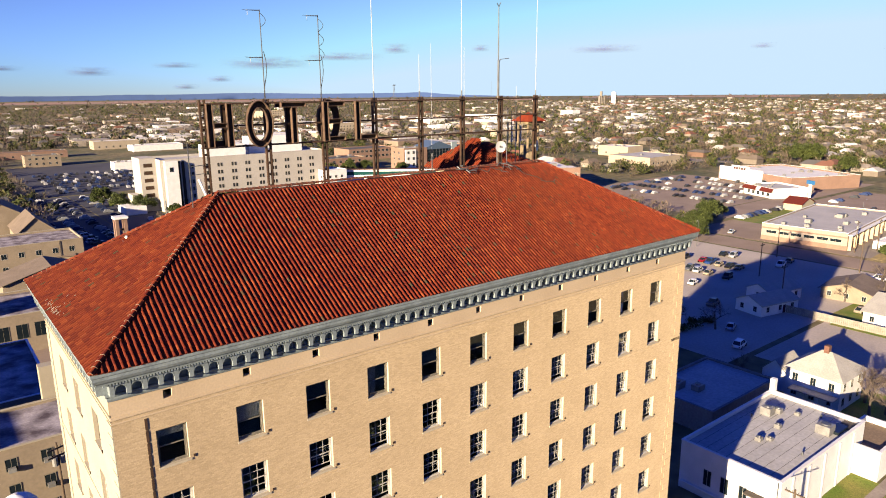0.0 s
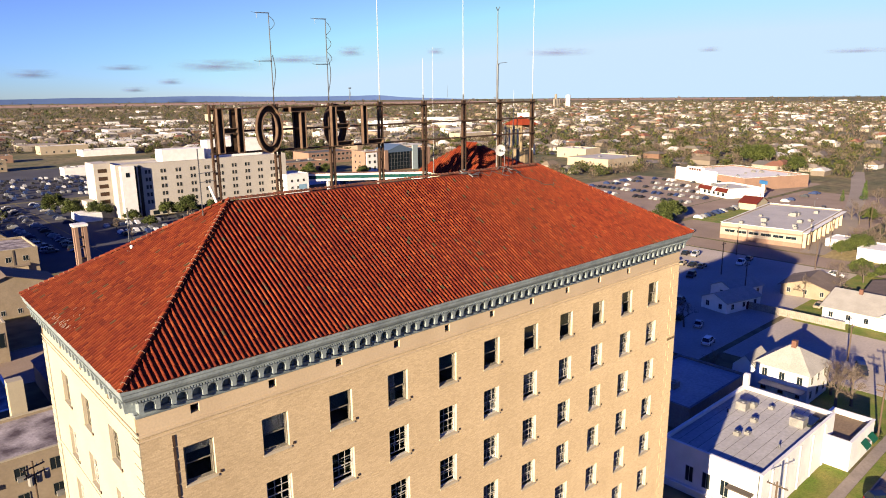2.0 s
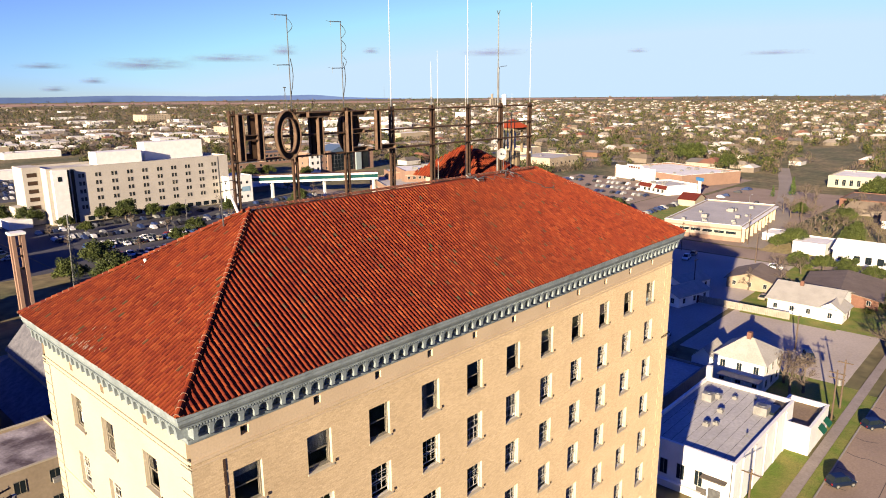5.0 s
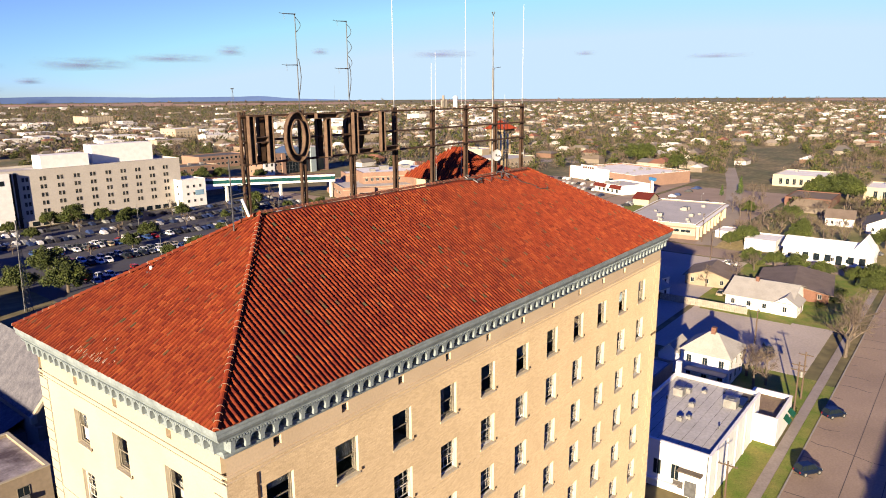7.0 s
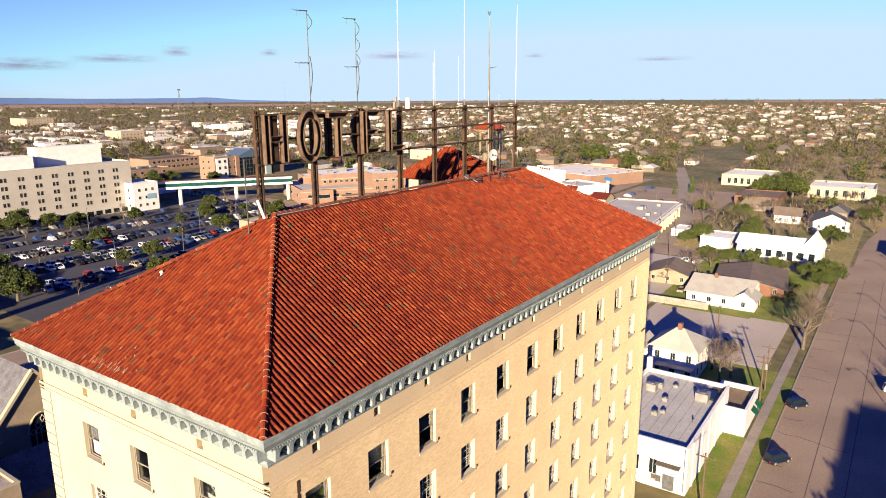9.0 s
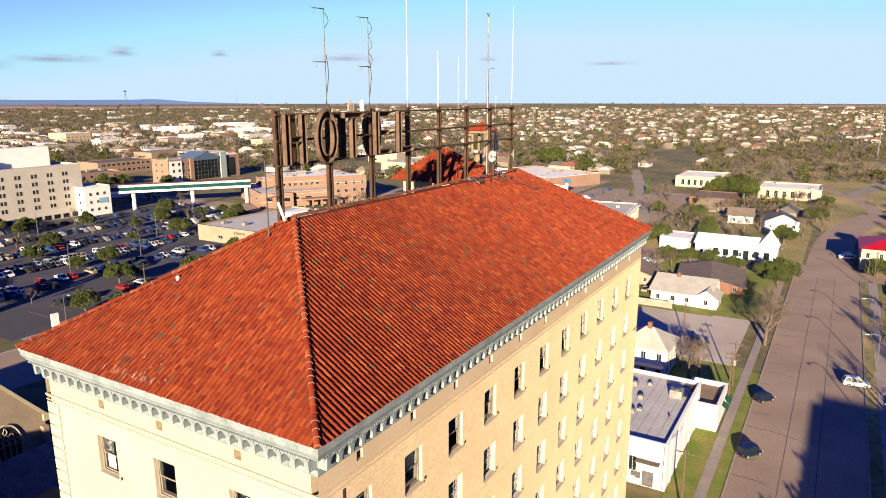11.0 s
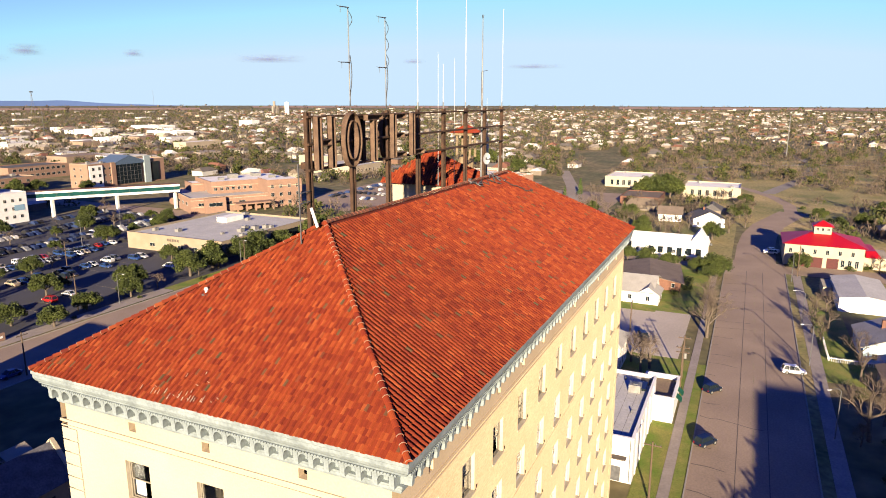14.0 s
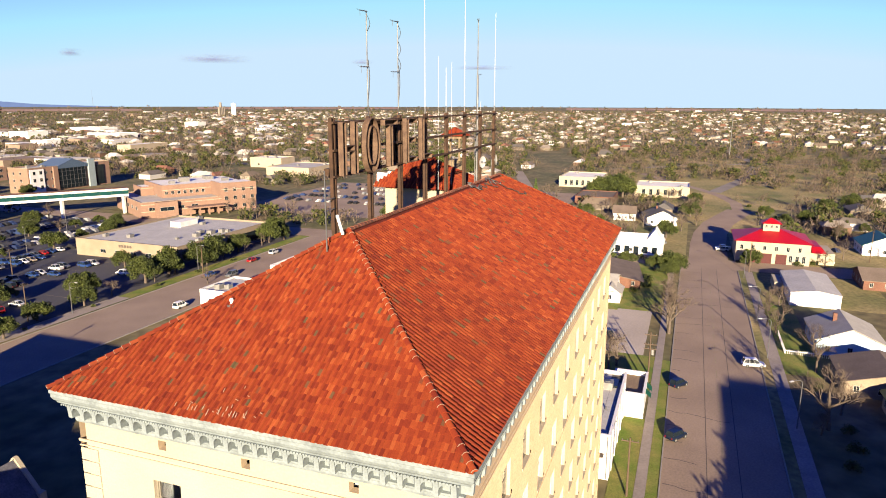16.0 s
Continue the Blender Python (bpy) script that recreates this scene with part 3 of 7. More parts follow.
FADED = mat("faded_letter_metal", (0.05, 0.031, 0.02), (0.026, 0.017, 0.012), 0.8, 2.0, 6, 0.004, 12, fine=0.3)
RIM = mat("letter_rim", (0.085, 0.055, 0.036), (0.045, 0.028, 0.02), 0.75, 2.5, 6, fine=0.3)


def channel(x0, z0, x1, z1, y, m, rim, open_to):
    """A trough of a channel letter: a back plate in m and raised rims, open to the viewer."""
    t = 0.035
    yb = y + (DEEP - t if open_to < 0 else 0)
    m.box(x0, yb, z0, x1, yb + t, z1)
    rim.box(x0, y, z0, x0 + t, y + DEEP, z1).box(x1 - t, y, z0, x1, y + DEEP, z1)
    rim.box(x0 + t, y, z0, x1 - t, y + DEEP, z0 + t).box(x0 + t, y, z1 - t, x1 - t, y + DEEP, z1)


def letter(ch, x0, x1, y, facing, mirror):
    m, rim = Mesh(), Mesh()
    w = x1 - x0
    zm = (LET_B + LET_T) / 2

    def bar(a, c, b, d):
        if mirror:
            a, b = x1 - (b - x0), x1 - (a - x0)
        channel(a, c, b, d, y, m, rim, facing)
    if ch == "H":
        bar(x0, LET_B, x0 + STEM, LET_T), bar(x1 - STEM, LET_B, x1, LET_T), bar(x0 + STEM, zm - 0.15, x1 - STEM, zm + 0.15)
    elif ch == "T":
        bar(x0 + w / 2 - STEM / 2, LET_B, x0 + w / 2 + STEM / 2, LET_T - 0.3), bar(x0, LET_T - 0.3, x1, LET_T)
    elif ch == "E":
        bar(x0, LET_B, x0 + STEM, LET_T)
        for z in (LET_B, zm - 0.14, LET_T - 0.3):
            bar(x0 + STEM, z, x1 - (0.25 if z == zm - 0.14 else 0), z + 0.3)
    elif ch == "L":
        bar(x0, LET_B, x0 + STEM, LET_T), bar(x0 + STEM, LET_B, x1, LET_B + 0.32)
    elif ch == "O":
        n, cx, ra, rb = 28, (x0 + x1) / 2, w / 2, (LET_T - LET_B) / 2 + 0.12
        yb = y + (DEEP - 0.035 if facing < 0 else 0.035)
        for i in range(n):
            p = [2 * math.pi * (i + k) / n for k in (0, 1)]
            o = [(cx + ra * math.cos(t), zm + rb * math.sin(t)) for t in p]
            q = [(cx + (ra - STEM * 0.9) * math.cos(t), zm + (rb - STEM * 1.1) * math.sin(t)) for t in p]
            m.face((o[0][0], yb, o[0][1]), (o[1][0], yb, o[1][1]), (q[1][0], yb, q[1][1]), (q[0][0], yb, q[0][1]))
            for (xa, za), (xb, zb) in ((o[0], o[1]), (q[0], q[1])):
                rim.beam((xa, y + DEEP / 2, za), (xb, y + DEEP / 2, zb), DEEP, 0.045)
    return m, rim


SPANS = (("H", 9.20, 10.75), ("O", 11.60, 13.25), ("T", 13.85, 15.55), ("E", 16.75, 18.35), ("L", 19.15, 20.80))
for ch, x0, x1 in SPANS:
    trough, edge = letter(ch, x0, x1, SY - 0.54, -1, False)
    part("rim", edge, RIM, part("letter", trough, FADED, sign, "rust-brown channel letter " + ch), "pale weathered rim")
for (ch, _, _), (_, x0, x1) in zip(SPANS, SPANS[::-1]):
    if ch in "HE":
        continue
    trough, edge = letter(ch, x0, x1, SY + 0.24, 1, True)
    part("rim", edge, RUST, part("letter", trough, RUST, sign, "rust-brown channel letter " + ch + " seen from behind"))
# lamp sockets along the open letters
bulb = Mesh().tube((0, -0.05, 0), (0, 0.02, 0), 0.03, 0.022, 6).data("socket", RIM)
for ch, x0, x1 in SPANS:
    for k in range(7):
        z = LET_B + 0.2 + k * 0.34
        if ch in "HEL":
            o = part("socket", bulb, None, sign)
            o.matrix_basis = pose(x0 + STEM / 2, SY - 0.30, z)
        if ch == "H":
            o = part("socket", bulb, None, sign)
            o.matrix_basis = pose(x1 - STEM / 2, SY - 0.30, z)
        if ch == "T":
            o = part("socket", bulb, None, sign)
            o.matrix_basis = pose((x0 + x1) / 2, SY - 0.30, z)

# ---- aerials and dishes ----
GALV = mat("galvanised_steel", (0.0984, 0.103, 0.107), (0.0673, 0.0673, 0.0718), 0.5, 2, 4, metal=0.5, fine=0.1)
FIBRE = mat("white_fibreglass", (0.3, 0.3, 0.3), (0.28, 0.28, 0.28), 0.4, 1, 3, fine=0.03)
CABLE = mat("black_cable", (0.03, 0.03, 0.03), (0.02, 0.02, 0.02), 0.6)
for x, top, loops in ((13.08, 58.4, 1), (16.95, 58.3, 3)):
    ae = thing("dipole_aerial", "thin steel mast with two side dipoles", "aerial", "dipole aerials on the sign")
    part("mast", Mesh().tube((x, SY + 0.05, 52.6), (x, SY + 0.05, top), 0.035, 0.025, 6), GALV, ae)
    for z in (top - 0.05, top - 2.75):
        part("arm", Mesh().tube((x, SY, z), (x - 0.85, SY, z - 0.03), 0.03, 0.02, 6).tube((x - 0.78, SY, z - 0.05), (x - 1.1, SY, z), 0.012, sides=5).tube((x - 0.78, SY, z - 0.32), (x - 0.78, SY, z + 0.03), 0.01, sides=5), GALV, ae)
    lp = Mesh()
    for k in range(loops):
        z = top - 0.2 - k * 0.9
        lp.path([(x + 0.35 * math.sin(math.pi * s / 6), SY + 0.03, z - 0.8 * s / 6) for s in range(7)], 0.016, 5)
    part("feed_loop", lp, CABLE, ae)
    part("cable", Mesh().path([(x + 0.10 + 0.14 * math.sin(s * 0.9), SY + 0.05, top - 2.4 - s * 0.5) for s in range(7)], 0.022, 5), CABLE, ae)
for x, y, z0, z1, r in ((20.93, SY, 52.9, 62.5, 0.028), (24.8, SY, 52.9, 56.1, 0.022), (26.9, 11.4, 48.0, 57.0, 0.016), (28.75, SY, 52.9, 61.2, 0.028), (30.3, 11.6, 48.0, 56.8, 0.016), (36.67, SY, 52.9, 61.0, 0.024), (35.2, 10.8, 48.0, 53.9, 0.016)):
    wa = thing("whip_aerial", "slim white fibreglass whip aerial", "aerial", "whip aerials on the sign")
    part("base", Mesh().tube((x, y, z0 - 0.4), (x, y, z0 + 0.7), r + 0.03, r + 0.02, 8), GALV, wa)
    part("rod", Mesh().tube((x, y, z0 + 0.7), (x, y, z1), r, r * 0.6, 8), FIBRE, wa)
mx, my = 32.73, 10.3
mast = thing("steel_mast", "grey steel pole mast with a side arm", "aerial")
part("pole", Mesh().tube((mx, my, 46.8), (mx, my, 55.9), 0.09, 0.08, 8), GALV, mast)
part("upper_pole", Mesh().tube((mx - 0.02, my, 55.7), (mx - 0.02, my, 59.9), 0.045, 0.03, 8), GALV, mast)
part("crown", Mesh().tube((mx - 0.02, my, 59.85), (mx - 0.22, my, 60.1), 0.03).tube((mx - 0.02, my, 59.85), (mx + 0.16, my, 60.15), 0.03), GALV, mast)
part("side_arm", Mesh().path([(mx, my, 55.6), (mx + 0.2, my, 55.95), (mx + 1.1, my, 56.05)], 0.02), GALV, mast)


def dish(at, r, yaw):
    d = thing("satellite_dish", "white round dish on a steel stub", "dish", "dishes on the sign", at=at)
    bowl = Mesh()
    rings, seg = 4, 18
    bowl.v = [(0, 0.16 * r, 0)] + [(r * k / rings * math.cos(2 * math.pi * s / seg), 0.16 * r * (1 - (k / rings) ** 2), r * k / rings * math.sin(2 * math.pi * s / seg)) for k in range(1, rings + 1) for s in range(seg)]
    bowl.f = [(0, 1 + s, 1 + (s + 1) % seg) for s in range(seg)] + [(1 + k * seg + s, 1 + (k + 1) * seg + s, 1 + (k + 1) * seg + (s + 1) % seg, 1 + k * seg + (s + 1) % seg) for k in range(rings - 1) for s in range(seg)]
    part("bowl", bowl, FIBRE, d, smooth=True)
    part("mount", Mesh().box(-0.08, 0.12 * r, -0.08, 0.08, 0.42, 0.08).tube((0, 0.4, 0), (0, 0.4, -1.4), 0.05), GALV, d)
    part("feed", Mesh().tube((0, 0.1 * r, -r * 0.2), (0, -0.6 * r, 0), 0.015).tube((0, -0.55 * r, 0), (0, -0.75 * r, 0), 0.05), GALV, d)
    return d


dish(pose(32.56, 9.75, 49.2, 0, 0, -18), 0.46, 0)
dish(pose(36.8, 9.85, 49.05, 0, 0, 30), 0.46, 0)
for k in range(4):
    x = 34.4 + 0.5 * k
    cell = thing("antenna_panel", "slim grey panel antenna on a pipe", "aerial", "panel antennas near the ridge")
    part("pipe", Mesh().tube((x, 11.0, 46.4), (x, 11.0, 52.2 - 0.3 * (k % 2)), 0.03), GALV, cell)
    part("panel", Mesh().box(x - 0.07, 10.88, 49.4, x + 0.07, 10.97, 51.0 - 0.3 * (k % 2)), FIBRE if k % 2 else GALV, cell)

# leaning white pipe, vent, cables and scrap on the ridge
lean = thing("leaning_pipe", "white plastic pipe leaning on the ridge end", "pipe")
part("pipe", Mesh().tube((8.7, 9.4, 47.75), (8.4, 9.5, 48.7), 0.075, sides=10), WHITE, lean)
part("ladder_rung", Mesh().beam((8.0, 9.9, 48.9), (8.9, 9.9, 48.95), 0.04, 0.04).beam((8.0, 9.9, 49.4), (8.9, 9.9, 49.45), 0.04, 0.04).beam((8.05, 9.9, 47.0), (8.05, 9.9, 50.8), 0.05, 0.05), GALV, lean)
vent = thing("roof_vent", "short pale vent pipe with a cowl on the tiles", "vent", at=pose(4.95, 13.1, 44.98) @ Matrix.Scale(0.75, 4))
part("stub", Mesh().tube((0, 0, -0.3), (0, 0, 0.25), 0.08, sides=10), WHITE, vent)
part("cowl", Mesh().tube((0, 0, 0.2), (0, 0, 0.34), 0.14, 0.09, 10), WHITE, vent)
part("flashing", Mesh().box(-0.3, -0.28, -0.2, 0.2, 0.28, -0.02), GALV, vent)
rope = thing("roof_cable", "black cable looped loosely over the tiles", "cable")


def on_front(x, y):
    return EAVE + y * (RIDGE - EAVE) / H + 0.22


part("strand", Mesh().path([(32.9 + 3.4 * s / 14 + 0.25 * math.sin(s * 1.3), 9.3 - 2.3 * math.sin(math.pi * s / 14 * 0.62) - 0.15 * (s % 2), on_front(0, 9.3 - 2.3 * math.sin(math.pi * s / 14 * 0.62)) - 0.05) for s in range(15)], 0.035, 5), CABLE, rope)
part("strand", Mesh().path([(28.2 + 4.6 * s / 12, 9.1 - 0.5 * math.sin(s * 0.9) ** 2, on_front(0, 9.1 - 0.5 * math.sin(s * 0.9) ** 2)) for s in range(13)], 0.03, 5), CABLE, rope)
scrap = thing("bracket_scrap", "tangle of loose galvanised brackets on the ridge", "scrap metal")
sc = random.Random(3)
for k in range(16):
    cx = 28.6 if k % 2 else 32.4
    x, y = cx + sc.uniform(-0.8, 0.8), 9.0 + sc.uniform(-0.7, 0.3)
    z = on_front(0, y) + 0.03 * k % 0.2
    a = sc.uniform(0, 3.1)
    part("bracket", Mesh().beam((x, y, z), (x + 0.7 * math.cos(a), y + 0.3 * math.sin(a), on_front(0, min(9.4, y + 0.3 * math.sin(a))) + 0.1), 0.06, 0.06), GALV, scrap)

# ---- town: surfaces ----
DARKGLASS = mat("dark_pane", (0.008, 0.012, 0.015), (0.006, 0.009, 0.012), 0.16, 0.5, 2, fine=0.05)
SHADEGLASS = mat("green_curtain_wall", (0.00902, 0.0449, 0.0404), (0.00673, 0.0314, 0.0314), 0.12, 0.5, 2, fine=0.05)
KERB = mat("kerb_concrete", (0.198, 0.18, 0.153), (0.162, 0.148, 0.125), 0.9, 0.6, 5, fine=0.12)
WALKWAY = mat("pavement_concrete", (0.2, 0.172, 0.148), (0.165, 0.142, 0.122), 0.9, 0.3, 5, fine=0.12)
LOT = mat("pale_lot_concrete", (0.3, 0.262, 0.218), (0.25, 0.218, 0.18), 0.9, 0.06, 6, 0.004, 2, fine=0.1)
DARKLOT = mat("dark_lot_asphalt", (0.045, 0.045, 0.05), (0.034, 0.034, 0.039), 0.9, 0.05, 6, 0.004, 2, fine=0.14)
LAWN = mat("green_lawn", (0.075, 0.115, 0.014), (0.15, 0.14, 0.036), 0.95, 0.25, 6, 0.05, 7, fine=0.35)
FIELD = mat("dry_field", (0.25, 0.19, 0.085), (0.085, 0.092, 0.028), 0.95, 0.03, 8, 0.05, 0.8, fine=0.3)
PAINT = mat("road_paint", (0.202, 0.171, 0.0984), (0.134, 0.116, 0.0809), 0.9, 2.0, 5, fine=0.3)
TAR = mat("tar_seam", (0.05, 0.042, 0.036), (0.065, 0.054, 0.046), 0.8, 1.0)
REDMETAL = mat("red_metal_roof", (0.225, 0.00359, 0.00809), (0.198, 0.00314, 0.00629), 0.45, 0.3, 4, fine=0.06)
TANROOF = mat("tan_shingle", (0.115, 0.09, 0.07), (0.092, 0.072, 0.055), 0.9, 0.3, 5, 0.01, 4, fine=0.18)
GREYROOF = mat("grey_shingle", (0.0718, 0.0696, 0.0673), (0.0539, 0.0517, 0.0494), 0.9, 0.4, 5, 0.01, 4, fine=0.2)
CREAMROOF = mat("pale_shingle", (0.25, 0.24, 0.212), (0.215, 0.205, 0.18), 0.9, 0.4, 5, 0.01, 4, fine=0.12)
BLUEWALL = mat("pale_blue_boards", (0.25, 0.34, 0.4), (0.22, 0.31, 0.37), 0.8, 0.6, 4, fine=0.06, stretch=(1, 1, 6))
GREENPAINT = mat("green_awning", (0.00449, 0.0629, 0.0314), (0.00359, 0.0449, 0.0225), 0.6)
WOOD = mat("weathered_pole", (0.0718, 0.0494, 0.0337), (0.0494, 0.0359, 0.0247), 0.9, 2, 5, fine=0.25, stretch=(4, 4, 0.6))
BARK = mat("grey_bark", (0.0763, 0.0606, 0.0471), (0.0494, 0.0404, 0.0314), 0.95, 2, 5, fine=0.3)
TWIG = mat("bare_twigs", (0.085, 0.066, 0.05), (0.055, 0.042, 0.032), 0.95, 0.8, 4, fine=0.25)
LEAF = mat("evergreen_leaf", (0.042, 0.052, 0.01), (0.018, 0.026, 0.006), 0.75, 0.5, 5, fine=0.3, islands=0.45)
HEDGE = mat("cedar_leaf", (0.04, 0.06, 0.014), (0.022, 0.036, 0.009), 0.8, 0.5, 5, fine=0.3, islands=0.45)
MEMBRANE = mat("grey_membrane", (0.3, 0.292, 0.272), (0.255, 0.25, 0.235), 0.85, 0.2, 6, 0.004, 2, fine=0.12)
WHITEROOF = mat("white_membrane", (0.5, 0.485, 0.455), (0.43, 0.415, 0.385), 0.8, 0.15, 5, fine=0.08)
BROWNROOF = mat("stained_roofing", (0.055, 0.042, 0.046), (0.26, 0.235, 0.23), 0.9, 0.35, 7, fine=0.2)
TANWALL = mat("tan_stucco", (0.178, 0.144, 0.104), (0.152, 0.122, 0.087), 0.9, 0.3, 5, fine=0.08)
REDBRICK = mat("red_brick", (0.1, 0.05, 0.035), (0.08, 0.04, 0.028), 0.9, 0.3, 5, fine=0.14)
MAROON = mat("maroon_door", (0.0449, 0.00673, 0.00673), (0.0314, 0.00539, 0.00539), 0.6)
AC = mat("unit_metal", (0.17, 0.168, 0.16), (0.12, 0.118, 0.112), 0.5, 1.0, 4, metal=0.2, fine=0.1)
TYRE = mat("tyre_rubber", (0.015, 0.015, 0.015), (0.02, 0.02, 0.02), 0.8)

disc = Mesh()
radii = [0, 60, 150, 300, 600, 1000, 1600, 2400, 3300, 4000, 4600, 4850]
seg = 96
disc.v = [(0, 0, 0)]
for r in radii[1:]:
    z = 0 if r < 900 else 13.0 * ((r - 900) / 3950) ** 1.3
    disc.v += [(r * math.cos(2 * math.pi * s / seg), r * math.sin(2 * math.pi * s / seg), z) for s in range(seg)]
disc.f = [(0, 1 + s, 1 + (s + 1) % seg) for s in range(seg)]
for k in range(len(radii) - 2):
    a, b = 1 + k * seg, 1 + (k + 1) * seg
    disc.f += [(a + s, b + s, b + (s + 1) % seg, a + (s + 1) % seg) for s in range(seg)]
tagged(part("ground", disc, SOIL, smooth=True), "dry winter ground spreading flat to the horizon", "ground", kind="structure")


def slab(name, outline, material, z, label, category, thick=0.0):
    m = Mesh().solid(outline, z - max(thick, 0.02), z)
    return tagged(part(name, m, material), label, category, kind="structure")


def rect(x0, y0, x1, y1):
    return [(x0, y0), (x1, y0), (x1, y1), (x0, y1)]


slab("road", rect(-260, -22.6, 214.98, -5.2), ASPHALT, 0.03, "worn brown asphalt street beside the hotel", "road")
slab("road", rect(215, -160, 229, 620), ASPHALT, 0.034, "cross street of worn asphalt", "road")
slab("road", rect(-300, 116, 214.98, 137), ASPHALT, 0.03, "wide street along the hospital car park", "road")
slab("road", rect(229.02, 116, 420, 130), ASPHALT, 0.03, "street past the shops", "road")
LANE = mat("worn_tan_asphalt", (0.2, 0.17, 0.135), (0.16, 0.135, 0.105), 0.9, 0.06, 6, 0.004, 2, fine=0.12)


def ribbon(pts, wide, z, material, label):
    """A road of even width along a bent line."""
    m = Mesh()
    for i, (x, y) in enumerate(pts):
        (xa, ya), (xb, yb) = pts[max(0, i - 1)], pts[min(len(pts) - 1, i + 1)]
        d = Vector((yb - ya, xa - xb)).normalized() * wide / 2
        m.v += [(x + d.x, y + d.y, z), (x - d.x, y - d.y, z)]
    m.f = [(2 * i, 2 * i + 2, 2 * i + 3, 2 * i + 1) for i in range(len(pts) - 1)]
    return tagged(part("road", m, material), label, "road", kind="structure")


ribbon([(229.02, -14), (255, -14.2), (280, -15.5), (305, -19), (328, -25), (350, -31)], 13, 0.03, ASPHALT, "street bending away towards the scrub")
ribbon([(346, -30), (375, -30), (405, -23), (435, -11), (470, 8), (520, 30)], 6, 0.04, ASPHALT, "narrow lane leaving the street")
ribbon([(232, 53.5), (262, 56), (300, 64), (335, 73), (365, 81), (410, 94), (455, 108), (500, 122)], 7.5, 0.075, LANE, "pale road bending away between trees")
slab("car_park", rect(58, 143, 214.0, 288), DARKLOT, 0.028, "dark asphalt hospital car park", "car park")
slab("car_park", rect(118, 34, 213.5, 112), LOT, 0.028, "pale concrete car park in the hotel shadow", "car park")
slab("car_park", rect(125.5, 0.8, 158.5, 32.5), LOT, 0.034, "pale concrete lot beside the white houses", "car park")
slab("car_park", rect(231, 54, 384, 113), ASPHALT, 0.026, "asphalt round the flat-roofed shop", "car park")
slab("car_park", rect(262, 131, 384, 215), ASPHALT, 0.026, "asphalt car park before the store", "car park")
slab("car_park", rect(30, 205, 57.5, 376), DARKLOT, 0.026, "dark asphalt yard behind the church", "car park")
slab("car_park", rect(58.2, 289, 83, 376), DARKLOT, 0.026, "asphalt beside the hospital", "car park")
slab("car_park", rect(48, 380, 160, 560), DARKLOT, 0.026, "far asphalt car park", "car park")
slab("lawn", rect(68, -5.0, 124, -3.3), LAWN, 0.06, "narrow grass verge at the kerb", "verge")
slab("lawn", rect(66, -1.71, 94.1, 1.93), LAWN, 0.06, "grass beside the white building", "lawn")
slab("lawn", rect(105, -1.7, 125.3, 13), LAWN, 0.05, "green grass behind the annex", "lawn")
slab("lawn", rect(158.7, 0.5, 176, 9.4), LAWN, 0.06, "bright green front lawn", "lawn")
slab("lawn", rect(157, 9.6, 163, 31), LAWN, 0.052, "strip of grass along the fence", "lawn")
slab("lawn", rect(125, -34.2, 178, -27.0), LAWN, 0.05, "shaded grass beside the pavement", "lawn")
slab("lawn", rect(232, 20, 262, 52), FIELD, 0.05, "dry yellow yard by the shed", "yard")
slab("lawn", rect(262, 96, 330, 112.5), LAWN, 0.045, "green verge near the shop", "verge")
slab("lawn", rect(120, 138, 214, 142.5), LAWN, 0.05, "green verge along the car park", "verge")
slab("yard_grass", rect(229.5, -6.5, 340, 50), FIELD, 0.016, "olive and straw winter grass between the houses", "grass")
slab("yard_grass", rect(229.5, -140, 299, -22.5), FIELD, 0.016, "olive winter grass round the fire station", "grass")
slab("yard_grass", rect(159, -1.6, 213.6, 53), LAWN, 0.012, "green and straw yards round the bungalow", "grass")
slab("yard_grass", rect(178.2, -60, 213.6, -27.2), FIELD, 0.016, "rough winter grass round the workshop", "grass")
slab("field", [(300, -140), (760, -260), (900, -40), (640, 60), (420, 40), (300, -6)], FIELD, 0.02, "dry tan scrub field beyond the houses", "field")
slab("lawn", rect(60, -24.58, 214, -22.87), FIELD, 0.06, "thin straw-coloured verge across the street", "verge")
slab("pavement", rect(60, -3.28, 214, -1.72), WALKWAY, 0.10, "concrete pavement strip", "pavement")
slab("pavement", rect(60, -27.0, 214, -24.6), WALKWAY, 0.10, "concrete pavement across the street", "pavement")
slab("pavement", rect(60, 138.2, 119.9, 142.8), WALKWAY, 0.10, "concrete pavement along the car park", "pavement")
for y0, y1, x0, x1 in ((-5.2, -5.0, 60, 214.9), (-22.85, -22.62, 60, 214.9), (137.0, 137.3, -200, 214.9), (115.6, 115.98, -200, 214.9)):
    tagged(part("kerb", Mesh().box(x0, y0, 0, x1, y1, 0.16), KERB), "pale concrete kerb along the street", "kerb", kind="structure")
# seams, cracks and markings of the street
seams = thing("road_seams", "dark tar seams and cracks across the street", "road surface", kind="structure")
crk = random.Random(8)
for y in (-11.6, -16.2):
    part("seam", Mesh().box(60, y, 0.032, 214, y + 0.11, 0.038), TAR, seams)
for k in range(24):
    x = 62 + k * 6.3 + crk.uniform(-1, 1)
    y = -5.4
    crack = Mesh()
    while y > -21.5:
        nx, ny = x + crk.uniform(-0.45, 0.45), y - crk.uniform(0.7, 1.6)
        crack.face((x, y, 0.0365), (nx, ny, 0.0365), (nx + 0.17, ny, 0.0365), (x + 0.17, y, 0.0365))
        x, y = nx, ny
        if crk.random() < 0.22:
            break
    part("crack", crack, TAR, seams)
